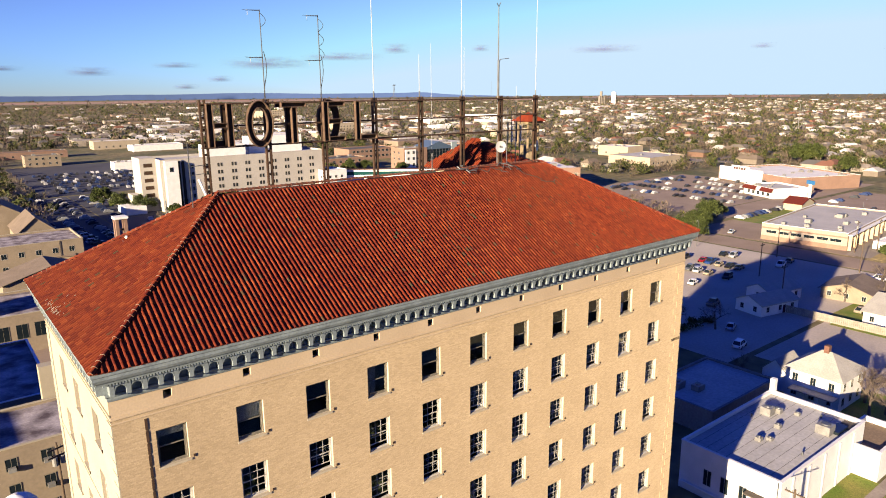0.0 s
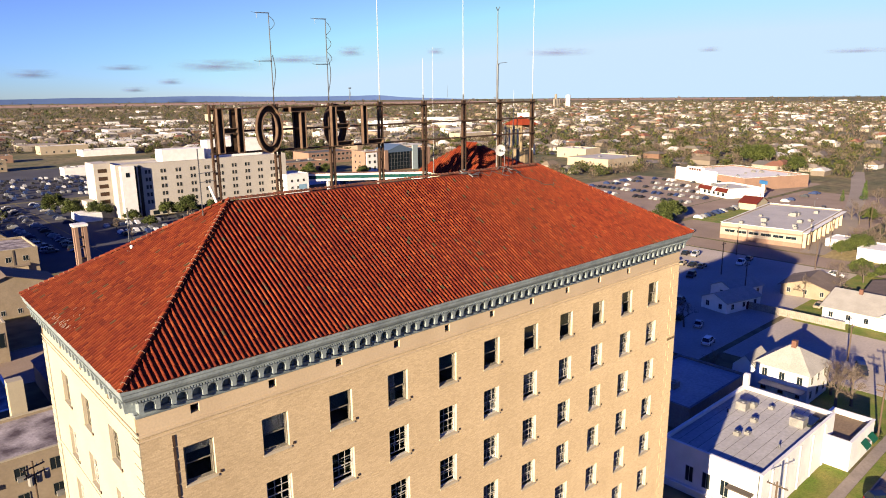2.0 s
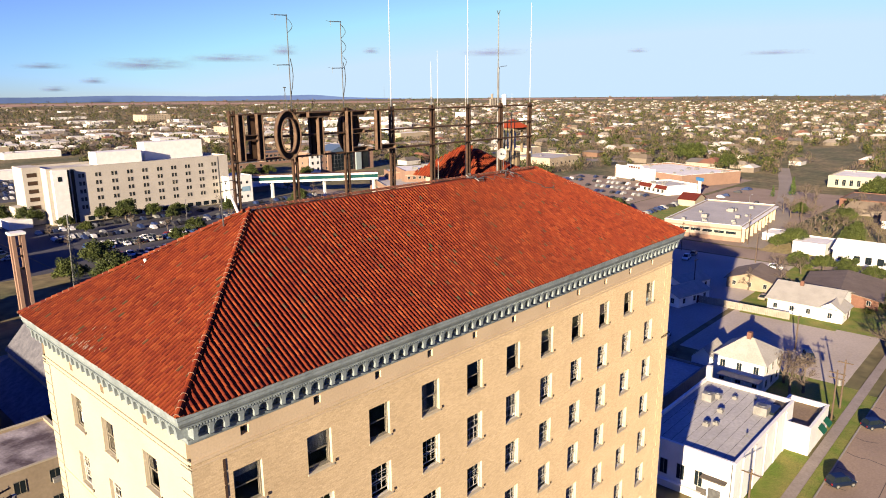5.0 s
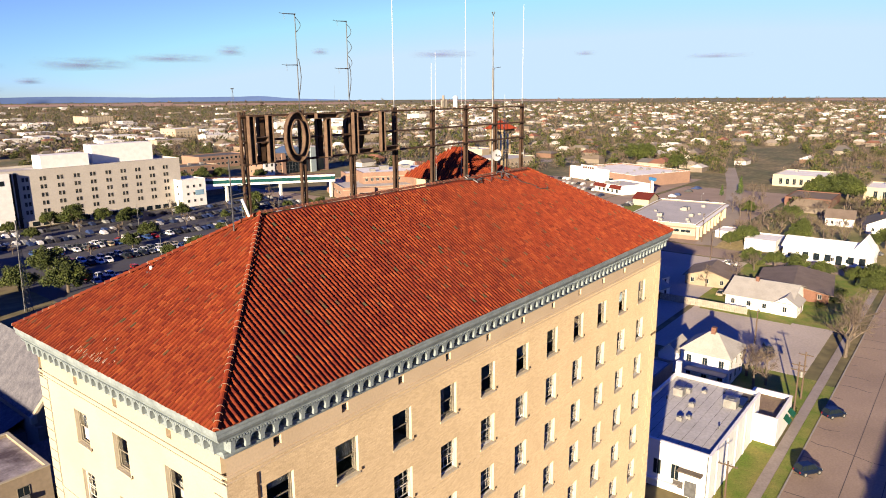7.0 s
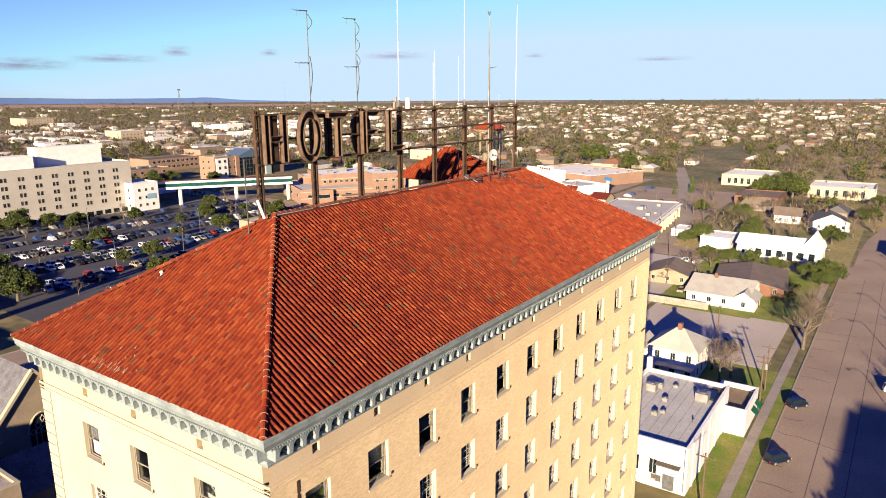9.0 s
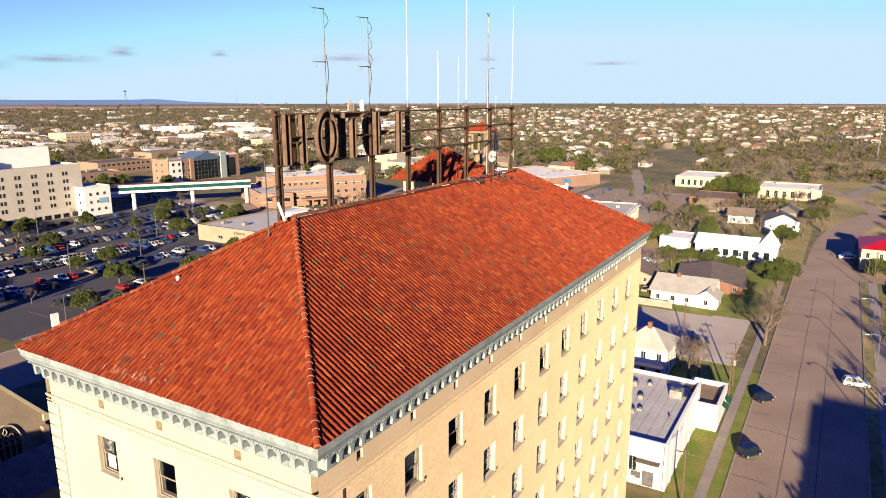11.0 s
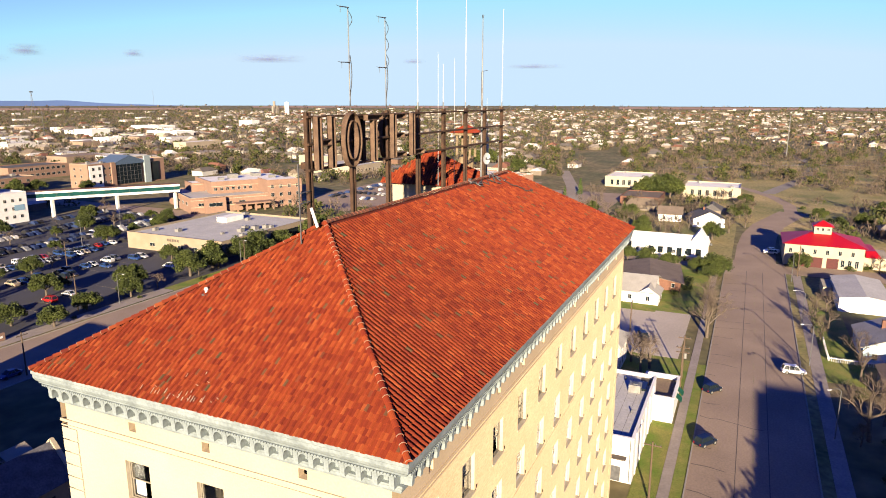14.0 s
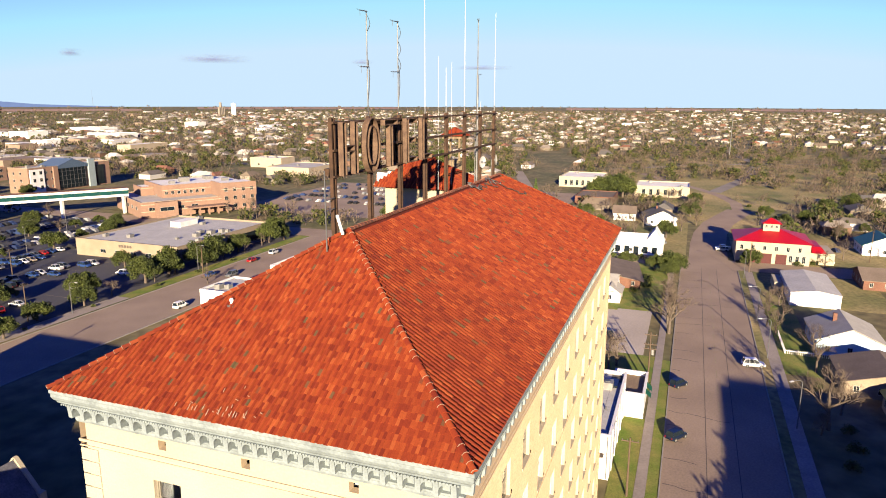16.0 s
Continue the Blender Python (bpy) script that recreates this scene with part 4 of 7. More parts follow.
line = thing("road_markings", "faded yellow dashes along the street", "road marking", kind="structure")
for k in range(18):
    part("dash", Mesh().box(70 + k * 8, -14.0, 0.033, 74 + k * 8, -13.85, 0.042), PAINT, line)
for y0 in (158, 182, 206, 230, 254):
    for x in range(72, 205, 3):
        part("bay_line", Mesh().box(x, y0 - 5, 0.029, x + 0.1, y0 + 5, 0.036), PAINT, line) if x % 2 == 0 else None


# ---- buildings ----
pane_cache = {}


def pane_set(w, h, fm):
    key = (round(w, 2), round(h, 2), fm.name)
    if key not in pane_cache:
        t = 0.07
        fr = Mesh().box(-w / 2, -0.06, 0, -w / 2 + t, -0.002, h).box(w / 2 - t, -0.06, 0, w / 2, -0.002, h).box(-w / 2 + t, -0.06, 0, w / 2 - t, -0.002, t).box(-w / 2 + t, -0.06, h - t, w / 2 - t, -0.002, h)
        fr.box(-0.025, -0.05, t, 0.025, -0.03, h - t)
        pane_cache[key] = fr.data("window", fm), Mesh().box(-w / 2 + t, -0.035, t, w / 2 - t, -0.004, h - t).data("pane", DARKGLASS)
    return pane_cache[key]


def add_window(parent, at, w, h, fm=None):
    a, b = pane_set(w, h, fm or SASH)
    o = part("window", a, None, parent)
    o.matrix_basis = at
    part("pane", b, None, o)


def side_pose(x0, y0, x1, y1, side):
    """The frame of a wall: u to the right as seen from outside, outside towards -y."""
    return {"S": (pose(x0, y0, 0), x1 - x0), "W": (pose(x0, y1, 0, 0, 0, -90), y1 - y0), "E": (pose(x1, y0, 0, 0, 0, 90), y1 - y0), "N": (pose(x1, y1, 0, 0, 0, 180), x1 - x0)}[side]


def flat_building(name, label, x0, y0, x1, y1, h, wm, rm, wins=(), parapet=0.5, cm=None, units=0, yaw=0, category="building", seed=1):
    """wins: (side, columns, rows, width, height, first sill, storey, from, to)."""
    cx, cy = (x0 + x1) / 2, (y0 + y1) / 2
    b = thing(name, label, category, at=pose(cx, cy, 0, 0, 0, yaw))
    x0, x1, y0, y1 = x0 - cx, x1 - cx, y0 - cy, y1 - cy
    t = 0.3
    for a in (rect(x0, y0, x1, y0 + t), rect(x0, y1 - t, x1, y1), rect(x0, y0 + t, x0 + t, y1 - t), rect(x1 - t, y0 + t, x1, y1 - t)):
        part("wall", Mesh().solid(a, 0, h), wm, b)
    part("roof", Mesh().box(x0 + t, y0 + t, h - parapet - 0.25, x1 - t, y1 - t, h - parapet), rm, b)
    for a in (rect(x0 - 0.06, y0 - 0.06, x1 + 0.06, y0 + t + 0.05), rect(x0 - 0.06, y1 - t - 0.05, x1 + 0.06, y1 + 0.06), rect(x0 - 0.06, y0 + t + 0.05, x0 + t + 0.05, y1 - t - 0.05), rect(x1 - t - 0.05, y0 + t + 0.05, x1 + 0.06, y1 - t - 0.05)):
        part("coping", Mesh().solid(a, h + 0.002, h + 0.12), cm or wm, b)
    for side, cols, rows, w, wh, z, dz, ua, ub in wins:
        m, ln = side_pose(x0, y0, x1, y1, side)
        for c in range(cols):
            u = ln * ua + (ln * (ub - ua)) * (c + 0.5) / cols
            for r in range(rows):
                add_window(b, m @ pose(u, 0, z + dz * r), w, wh)
    rn = random.Random(seed)
    for k in range(units):
        ux, uy = rn.uniform(x0 + 2.5, x1 - 2.5), rn.uniform(y0 + 2.5, y1 - 2.5)
        s = rn.uniform(0.6, 1.3)
        u = part("roof_unit", Mesh().box(ux - s, uy - s * 0.8, h - parapet, ux + s, uy + s * 0.8, h - parapet + s * 1.1), AC, b)
        part("fan_ring", Mesh().tube((ux, uy, h - parapet + s * 1.1), (ux, uy, h - parapet + s * 1.1 + 0.15), s * 0.55, s * 0.5, 10), GALV, u)
    return b


def gable_house(name, label, cx, cy, w, d, h, rise, wm, rm, along="x", yaw=0, over=0.5, chimney=None, wins=True, category="house"):
    """A house w by d with its ridge along x (or y)."""
    b = thing(name, label, category, at=pose(cx, cy, 0, 0, 0, yaw + (90 if along == "y" else 0)))
    if along == "y":
        w, d = d, w
    x0, x1, y0, y1 = -w / 2, w / 2, -d / 2, d / 2
    m = Mesh()
    m.face((x0, y0, 0), (x1, y0, 0), (x1, y0, h), (x0, y0, h)).face((x1, y1, 0), (x0, y1, 0), (x0, y1, h), (x1, y1, h))
    m.face((x0, y1, 0), (x0, y0, 0), (x0, y0, h), (x0, 0, h + rise), (x0, y1, h)).face((x1, y0, 0), (x1, y1, 0), (x1, y1, h), (x1, 0, h + rise), (x1, y0, h))
    part("wall", m, wm, b)
    k = rise / (d / 2)
    for s in (-1, 1):
        r = Mesh()
        e = (d / 2 + over) * s
        ze = h - over * k
        q = [(x0 - over, e, ze), (x1 + over, e, ze), (x1 + over, 0, h + rise), (x0 - over, 0, h + rise)]
        up = [(x, y, z + 0.16) for x, y, z in q]
        lo = [(x, y, z + 0.02) for x, y, z in q]
        n = len(r.v)
        r.v += lo + up
        r.f += [(0, 1, 2, 3), (7, 6, 5, 4), (0, 4, 5, 1), (1, 5, 6, 2), (2, 6, 7, 3), (3, 7, 4, 0)]
        part("roof", r, rm, b)
    if chimney:
        part("chimney", Mesh().box(chimney[0] - 0.4, chimney[1] - 0.4, h, chimney[0] + 0.4, chimney[1] + 0.4, h + rise + 1.0), REDBRICK, b)
    if wins:
        for side in "SWNE":
            mm, ln = side_pose(x0, y0, x1, y1, side)
            n = max(1, int(ln / 3.6))
            for c in range(n):
                add_window(b, mm @ pose(ln * (c + 0.5) / n, 0, 0.9), 1.0, 1.35)
        mm, ln = side_pose(x0, y0, x1, y1, "S")
        part("door", Mesh().box(ln * 0.5 + 1.0, -0.05, 0, ln * 0.5 + 1.9, -0.003, 2.05), MAROON, b, at=mm)
    return b


# white building next to the hotel, with its lower annex
wb = flat_building("white_corner_building", "white painted building with a grey flat roof and rooftop units", 72.3, 2.0, 97.0, 15.6, 7.0, WHITE, MEMBRANE,
                   (), 0.45)
for y in (6.6, 9.1, 11.5):
    add_window(wb, pose(-12.35, y - 8.8, 2.0, 0, 0, -90), 1.15, 2.3)
for x, y, s, hh in ((89.5, 12.4, 0.75, 1.2), (91.2, 11.6, 0.5, 0.7), (90.2, 4.6, 0.95, 1.3), (86.6, 9.4, 0.4, 0.55), (92.6, 9.4, 0.35, 0.4), (81.0, 9.3, 0.4, 0.55), (82.3, 8.4, 0.35, 0.4)):
    u = part("roof_unit", Mesh().box(x - 84.65 - s, y - 8.8 - s, 6.55, x - 84.65 + s, y - 8.8 + s, 6.55 + hh), AC, wb, "pale metal rooftop unit")
    part("fan_ring", Mesh().tube((x - 84.65, y - 8.8, 6.55 + hh), (x - 84.65, y - 8.8, 6.7 + hh), s * 0.7, s * 0.6, 10), GALV, u)
part("flue", Mesh().box(11.7, 6.0, 7.0, 12.5, 6.75, 9.2), WHITE, wb)
part("skylight", Mesh().box(6.0, -5.8, 6.55, 9.2, -4.4, 6.95), DARKGLASS, wb)
part("awning", Mesh().box(-13.5, -6.0, 4.0, -12.36, -2.75, 4.16), TAR, wb, "thin dark awning over the door")
part("door", Mesh().box(-12.42, -5.2, 0.1, -12.36, -3.6, 2.4), GALV, wb)
part("ledge", Mesh().box(-12.9, -2.7, 1.15, -12.36, 6.4, 1.35), WHITE, wb)
louvre = part("louvre", Mesh().box(-12.45, -3.4, 1.0, -12.36, -2.0, 2.0), GALV, wb)
for k in range(4):
    part("slat", Mesh().box(-12.52, -3.35, 1.08 + k * 0.22, -12.46, -2.05, 1.2 + k * 0.22), TAR, louvre)
for x in (-9.5, -5.0, -0.5, 4.0, 8.5):
    part("wall_pier", Mesh().box(x, -6.92, 0, x + 0.45, -6.81, 6.6), WHITE, wb)
part("downpipe", Mesh().box(-12.47, -6.5, 0.2, -12.37, -6.38, 6.9), GALV, wb)
for x, y in ((-3.0, -5.0), (2.2, 4.6), (9.6, -2.0)):
    part("vent_stub", Mesh().tube((x, y, 6.55), (x, y, 7.1), 0.14, 0.12, 8), GALV, wb)
part("roof_patch", Mesh().box(8.6, -6.3, 6.556, 11.6, -4.4, 6.566), TAR, wb)
for k in range(9):
    part("roof_seam", Mesh().box(-11.8, -6.2 + k * 1.45, 6.552, 11.8, -6.16 + k * 1.45, 6.562), TAR, wb)
flat_building("annex_shop", "low white annex with a tan roof and green awning", 94.2, -1.3, 104.6, 4.6, 4.5, WHITE, mat("tan_gravel_roof", (0.148, 0.107, 0.0673), (0.121, 0.0902, 0.0584), 0.9, 0.4, 5, fine=0.15), (), 0.7, units=0)
aw = thing("awning", "small green canvas awning over the shop front", "awning", at=pose(98.5, -1.32, 0))
for k in range(2):
    part("canopy", Mesh().face((k * 3, 0, 3.0), (k * 3, -0.9, 2.2), (k * 3 + 2.2, -0.9, 2.2), (k * 3 + 2.2, 0, 3.0)).face((k * 3, -0.9, 2.2), (k * 3, -0.9, 1.95), (k * 3 + 2.2, -0.9, 1.95), (k * 3 + 2.2, -0.9, 2.2)), GREENPAINT, aw)
# dark low block in the shade behind it
flat_building("low_store", "low grey store in the hotel's shadow", 88, 20, 108, 33, 4.2, mat("grey_block", (0.134, 0.13, 0.125), (0.107, 0.103, 0.0984), 0.9, 0.3), MEMBRANE, (), 0.3, units=2)
# gabled old house
gh = thing("gabled_house", "old two-storey house with pale hip roof and brick chimney", "house", at=pose(116.4, 15.4, 0))
part("wall", Mesh().box(-4.7, -4.5, 0, 4.7, 4.5, 5.7), WHITE, gh)
ghr = Mesh()
q = [(-5.2, -5.0, 5.6), (5.2, -5.0, 5.6), (5.2, 5.0, 5.6), (-5.2, 5.0, 5.6)]
e, f = (0, -0.8, 8.7), (0, 0.8, 8.7)
ghr.face(q[0], q[1], e).face(q[1], q[2], f, e).face(q[2], q[3], f).face(q[3], q[0], e, f).face(*q[::-1])
part("roof", ghr, CREAMROOF, gh)
part("chimney", Mesh().box(-0.5, -0.4, 7.8, 0.5, 0.4, 9.7), REDBRICK, gh)
wing = part("wing_wall", Mesh().face((-3.2, 4.52, 0), (-3.2, 9.4, 0), (-3.2, 9.4, 3.4), (-3.2, 7.2, 5.6), (-3.2, 4.52, 3.4)).face((3.5, 9.4, 0), (-3.2, 9.4, 0), (-3.2, 9.4, 3.4), (3.5, 9.4, 3.4)), WHITE, gh)
part("wing_roof", Mesh().face((-3.6, 4.55, 3.2), (3.6, 4.55, 3.2), (3.6, 7.2, 5.75), (-3.6, 7.2, 5.75)).face((-3.6, 7.2, 5.75), (3.6, 7.2, 5.75), (3.6, 9.8, 3.2), (-3.6, 9.8, 3.2)), CREAMROOF, wing)
for side in "SW":
    mm, ln = side_pose(-4.7, -4.5, 4.7, 4.5, side)
    for c in range(3):
        for z in (0.9, 3.5):
            add_window(gh, mm @ pose(1.6 + c * 3.0, 0, z), 1.0, 1.5)
part("porch_roof", Mesh().box(-7.1, -4.4, 2.6, -4.72, 3, 2.8), CREAMROOF, gh)
for k in range(4):
    part("porch_post", Mesh().box(-7.0, -4.3 + 2.3 * k, 0, -6.8, -4.1 + 2.3 * k, 2.6), WHITE, gh)
# houses across the lot
gable_house("white_bungalow", "white bungalow with pale roof beyond the fence", 172.5, 19.0, 18, 15, 3.2, 2.6, WHITE, CREAMROOF, "y", 0, 0.6, (2.0, 1.0))
gable_house("bungalow_wing", "white front wing of the bungalow", 167.0, 12.4, 7.5, 5.5, 2.9, 1.8, WHITE, CREAMROOF, "x", 0, 0.5)
gable_house("brown_roof_office", "low brick office under a broad brown roof", 190, 15.5, 22, 17, 2.5, 1.6, REDBRICK, TANROOF, "x", 8, 1.0, None, category="office")
hl = gable_house("white_chapel_hall", "long white hall with a tall gabled end", 234, 14.5, 13, 25, 4.4, 2.2, WHITE, WHITEROOF, "y", 0, 0.5)
for k in range(6):
    part("tall_window" if k != 2 else "entrance", Mesh().box(-11.2 + k * 3.2, 6.505, 0.7 if k != 2 else 0.05, -9.4 + k * 3.2, 6.56, 3.0), DARKGLASS, hl, "dark shop window")
gable_house("hall_gable", "steep white gable of the long hall", 233.5, 4.4, 9, 6.0, 4.6, 4.4, WHITE, WHITEROOF, "x", 0, 0.4)
flat_building("white_shed", "small white flat-roofed shed in a yard", 233, 30.5, 246, 40.5, 4.0, WHITE, WHITEROOF, (("S", 2, 1, 1.6, 1.2, 1.2, 3, 0.1, 0.9),), 0.25)
flat_building("pale_hut", "tiny pale hut among the bushes", 248, 50, 258, 55, 2.6, WHITE, WHITEROOF, (), 0.2)
gable_house("white_cottage", "white cottage with grey roof near the bend", 298, 6, 15, 13, 3.6, 3.0, WHITE, GREYROOF, "x", 12, 0.6, (2, 1))
gable_house("white_cottage", "white cottage with grey roof near the bend", 305, 22, 12, 10, 3.4, 2.6, WHITE, TANROOF, "y", 5, 0.6)
for x0, y0, x1, y1, h in ((416, 47, 450, 74, 6.5), (386, -6, 414, 24, 6.2)):
    flat_building("cream_office", "cream flat-roofed office with tall windows", x0, y0, x1, y1, h, CREAM, WHITEROOF, (("S", 4, 1, 1.6, 3.4, 1.0, 3, 0.1, 0.9), ("W", 6, 1, 1.8, 3.4, 1.2, 3, 0.1, 0.9)), 0.5, units=3, seed=4)
flat_building("brick_clinic", "low brown brick building by the bend", 345, 32, 372, 52, 4.0, REDBRICK, TANROOF, (), 0.3)

gable_house("brown_roof_house", "low house under a broad brown hip roof", 184.5, 36.5, 13, 12, 2.8, 2.0, TANWALL, TANROOF, "x", 6, 0.7)
gable_house("shaded_cottage", "pale cottage standing in the hotel's shadow", 157, 45.8, 13, 7.5, 2.8, 1.6, WHITE, CREAMROOF, "x", -12, 0.4)
gable_house("shaded_cottage", "pale cottage standing in the hotel's shadow", 168, 49.5, 12, 7, 2.8, 1.6, WHITE, CREAMROOF, "x", -12, 0.4)
# flat-roofed shop with a banded wall
fs = flat_building("flat_roofed_shop", "broad shop with a pale flat roof and brick band", 236, 62, 293, 90, 6.0, mat("shop_stucco", (0.22, 0.18, 0.145), (0.19, 0.156, 0.127), 0.9, 0.3), FLATROOF,
                   (("W", 6, 1, 3.6, 1.1, 2.6, 3, 0.05, 0.95), ("S", 8, 1, 5.0, 1.3, 2.4, 3, 0.03, 0.97)), 0.5, WHITE, 14, 6, seed=7)
for z0, z1 in ((0, 1.6), (4.2, 4.7)):
    part("brick_band", Mesh().box(-28.57, -14.07, z0 + 0.01, 28.5, -14.005, z1).box(-28.57, -14.0, z0 + 0.01, -28.505, 14.0, z1), PINKBRICK, fs)
for k in range(9):
    part("pier", Mesh().box(-27.6 + k * 6.5, -15.1, 0, -27.1 + k * 6.5, -14.08, 5.2), RENDER_TAN, fs)
part("canopy", Mesh().box(-28.7, -15.5, 5.25, 28.4, -14.08, 5.5), WHITE, fs)
# store beyond, restaurant, kiosk
st = flat_building("brick_store", "long brick store with a white stepped front", 369, 124, 415, 182, 7.0, PINKBRICK, WHITEROOF, (("W", 5, 1, 4.0, 3.0, 0.6, 3, 0.3, 0.7),), 0.8, WHITE, 8, -22, seed=9)
part("front_sign_wall", Mesh().box(-23.9, -8, 0.5, -23.15, 27, 8.4), WHITE, st)
part("front_sign_wall", Mesh().box(-24.6, 2, 3.6, -23.95, 16, 9.8), WHITE, st)
for k in range(5):
    part("sign_bar", Mesh().box(-24.75, 4.2 + k * 2.1, 7.6, -24.61, 5.6 + k * 2.1, 8.9), MAROON, st)
rs = flat_building("restaurant", "white restaurant with red tile skirt roofs", 331, 123, 351, 145, 5.0, WHITE, MEMBRANE, (("W", 5, 1, 1.8, 1.8, 0.8, 3, 0.1, 0.9),), 0.6, units=3, yaw=-24)
for a, b in ((-10.9, -2), (1, 10.9)):
    part("tile_skirt", Mesh().face((-11.6, a, 3.2), (-11.6, b, 3.2), (-10.05, b, 5.0), (-10.05, a, 5.0)).face((-10.05, a, 3.15), (-10.05, b, 3.15), (-11.6, b, 3.15), (-11.6, a, 3.15)), DECK, rs)
gable_house("red_roof_kiosk", "small cream kiosk with a red roof", 308, 107, 12, 8, 3.2, 2.4, CREAM, DECK, "y", 0, 0.5, wins=False)
sg = thing("pole_sign", "tall white pole sign with blue top", "sign", at=pose(340, 116.5, 0, 0, 0, 60))
part("post", Mesh().box(-0.7, -0.4, 0, 0.7, 0.4, 7.5), WHITE, sg)
part("board", Mesh().box(-2.5, -0.5, 7.5, 2.5, 0.5, 9.2), mat("sign_blue", (0.0225, 0.0984, 0.225), (0.0225, 0.0902, 0.202), 0.5), sg)

# hospital
hp = flat_building("hospital", "long beige six-storey hospital block with paired windows", 84, 291, 168, 313, 24, BEIGE, FLATROOF, (), 0.8)
for c in range(10):
    for r in range(5):
        for d in (-0.75, 0.75):
            add_window(hp, pose(-28.3 + c * 6.95 + d, -11, 5.4 + r * 3.45), 1.0, 1.75, GREYSASH)
part("stair_shaft", Mesh().box(-34.6, -11.25, 0, -31.2, -11.02, 23.0), DARKGLASS, hp, "dark recessed stair shaft")
part("stair_fin", Mesh().box(-33.2, -11.5, 0, -32.7, -11.26, 23.6), BEIGE, hp)
part("stair_tower", Mesh().box(-40.5, -13.5, 0, -34.7, -11.02, 23.4), WHITE, hp)
part("sign_panel", Mesh().box(-38.6, -13.58, 18.6, -37.0, -13.51, 20.6), DARKGLASS, hp)
part("end_wing", Mesh().box(-49.0, -4.0, 0, -42.05, 9.0, 24.6), BEIGE, hp)
# flat dark brown panels paint in the shade of the balcony recesses
for k in range(6):
    part("wing_balcony", Mesh().box(-47.4, -4.06, 3.2 + k * 3.45, -43.6, -4.01, 4.9 + k * 3.45), RUST, hp, "brown shaded balcony recess")
part("low_wing", Mesh().box(-58, -9, 0, -49.05, 6, 3.6), WHITE, hp)
part("low_wing", Mesh().box(-53, -2, 3.61, -49.05, 6, 8.0), BEIGE, hp)
part("podium", Mesh().box(-30, -11.9, 0, 42, -11.02, 2.6), BEIGE, hp)
for k in range(16):
    part("podium_opening", Mesh().box(-28 + k * 4.2, -11.98, 0.3, -25.2 + k * 4.2, -11.92, 2.2), DARKGLASS, hp)
part("penthouse", Mesh().box(-18.3, -3, 23.2, 2.1, 6, 28.9), WHITE, hp)
part("penthouse", Mesh().box(6, 2, 23.2, 35.6, 10, 31.8), WHITE, hp)
hw = flat_building("hospital_annex", "white annex tower of the hospital", 164, 284, 177, 300, 13.5, WHITE, WHITEROOF, (("S", 3, 3, 1.3, 1.4, 2.2, 3.6, 0.1, 0.9), ("W", 3, 3, 1.3, 1.4, 2.2, 3.6, 0.1, 0.9)), 0.4)
part("sign_panel", Mesh().box(0.5, -8.12, 5.5, 5.0, -8.02, 8.0), mat("pale_blue_sign", (0.157, 0.247, 0.314), (0.134, 0.225, 0.292), 0.5), hw)
# skybridge
sb = thing("skybridge", "white enclosed footbridge with a green glass band", "footbridge")
pa, pb = Vector((176, 293, 8.5)), Vector((234, 251, 8.5))
dv = (pb - pa).normalized()
for z0, z1, wdt, mt, nm in ((0, 1.1, 4.4, WHITE, "deck"), (1.1, 2.9, 4.0, SHADEGLASS, "glazing"), (2.9, 3.9, 4.4, WHITE, "fascia"), (3.905, 4.1, 4.7, REDBRICK, "roof")):
    part(nm, Mesh().beam(pa + Vector((0, 0, (z0 + z1) / 2)), pb + Vector((0, 0, (z0 + z1) / 2)), wdt, z1 - z0), mt, sb)
out = Vector((dv.y, -dv.x, 0)) * 2.02
for k in range(14):
    p = pa + (pb - pa) * ((k + 0.5) / 14) + out
    part("mullion", Mesh().box(p.x - 0.05, p.y - 0.05, 9.6, p.x + 0.05, p.y + 0.05, 11.4), GALV, sb)
for f in (0.22, 0.60, 0.97):
    p = pa + (pb - pa) * f
    part("pier", Mesh().box(p.x - 0.6, p.y - 0.6, 0, p.x + 0.6, p.y + 0.6, 8.5), WHITE, sb)
# pink medical building, stepped
pk = flat_building("pink_clinic", "stepped pink brick medical building with ribbon windows", 229, 214, 285, 258, 7.5, PINKBRICK, FLATROOF, (("S", 4, 1, 3.2, 1.5, 3.4, 3, 0.03, 0.5), ("W", 5, 1, 3.0, 1.5, 3.4, 3, 0.1, 0.9)), 0.5, CREAM, 5, -31, seed=3)
for x0, y0, x1, y1, top in ((-14, -8, 27.7, 21.7, 12.6), (10, -22.3, 28.3, -8.02, 13.4), (-20, 6, -14.02, 20, 11.0)):
    part("upper_storey", Mesh().box(x0, y0, 7.05, x1, y1, top), PINKBRICK, pk)
    part("upper_roof", Mesh().box(x0 + 0.4, y0 + 0.4, top + 0.01, x1 - 0.4, y1 - 0.4, top + 0.1), WHITEROOF, pk)
    for a in (rect(x0, y0, x1, y0 + 0.35), rect(x0, y0 + 0.36, x0 + 0.35, y1)):
        part("parapet", Mesh().solid(a, top + 0.002, top + 0.6), PINKBRICK, pk)
    part("cream_band", Mesh().box(x0 - 0.05, y0 - 0.05, 10.6, x1, y0 - 0.003, 10.85), CREAM, pk)
for z in (2.9, 6.2):
    part("cream_band", Mesh().box(-28.05, -22.06, z, 9.9, -22.01, z + 0.25), CREAM, pk)
for k in range(7):
    add_window(pk, pose(-12 + k * 3.0, -8.0, 8.6), 1.5, 1.5)
for k in range(4):
    for r in range(3):
        add_window(pk, pose(12.4 + k * 4.5, -22.3, 1.4 + r * 4.1), 1.7, 1.8)
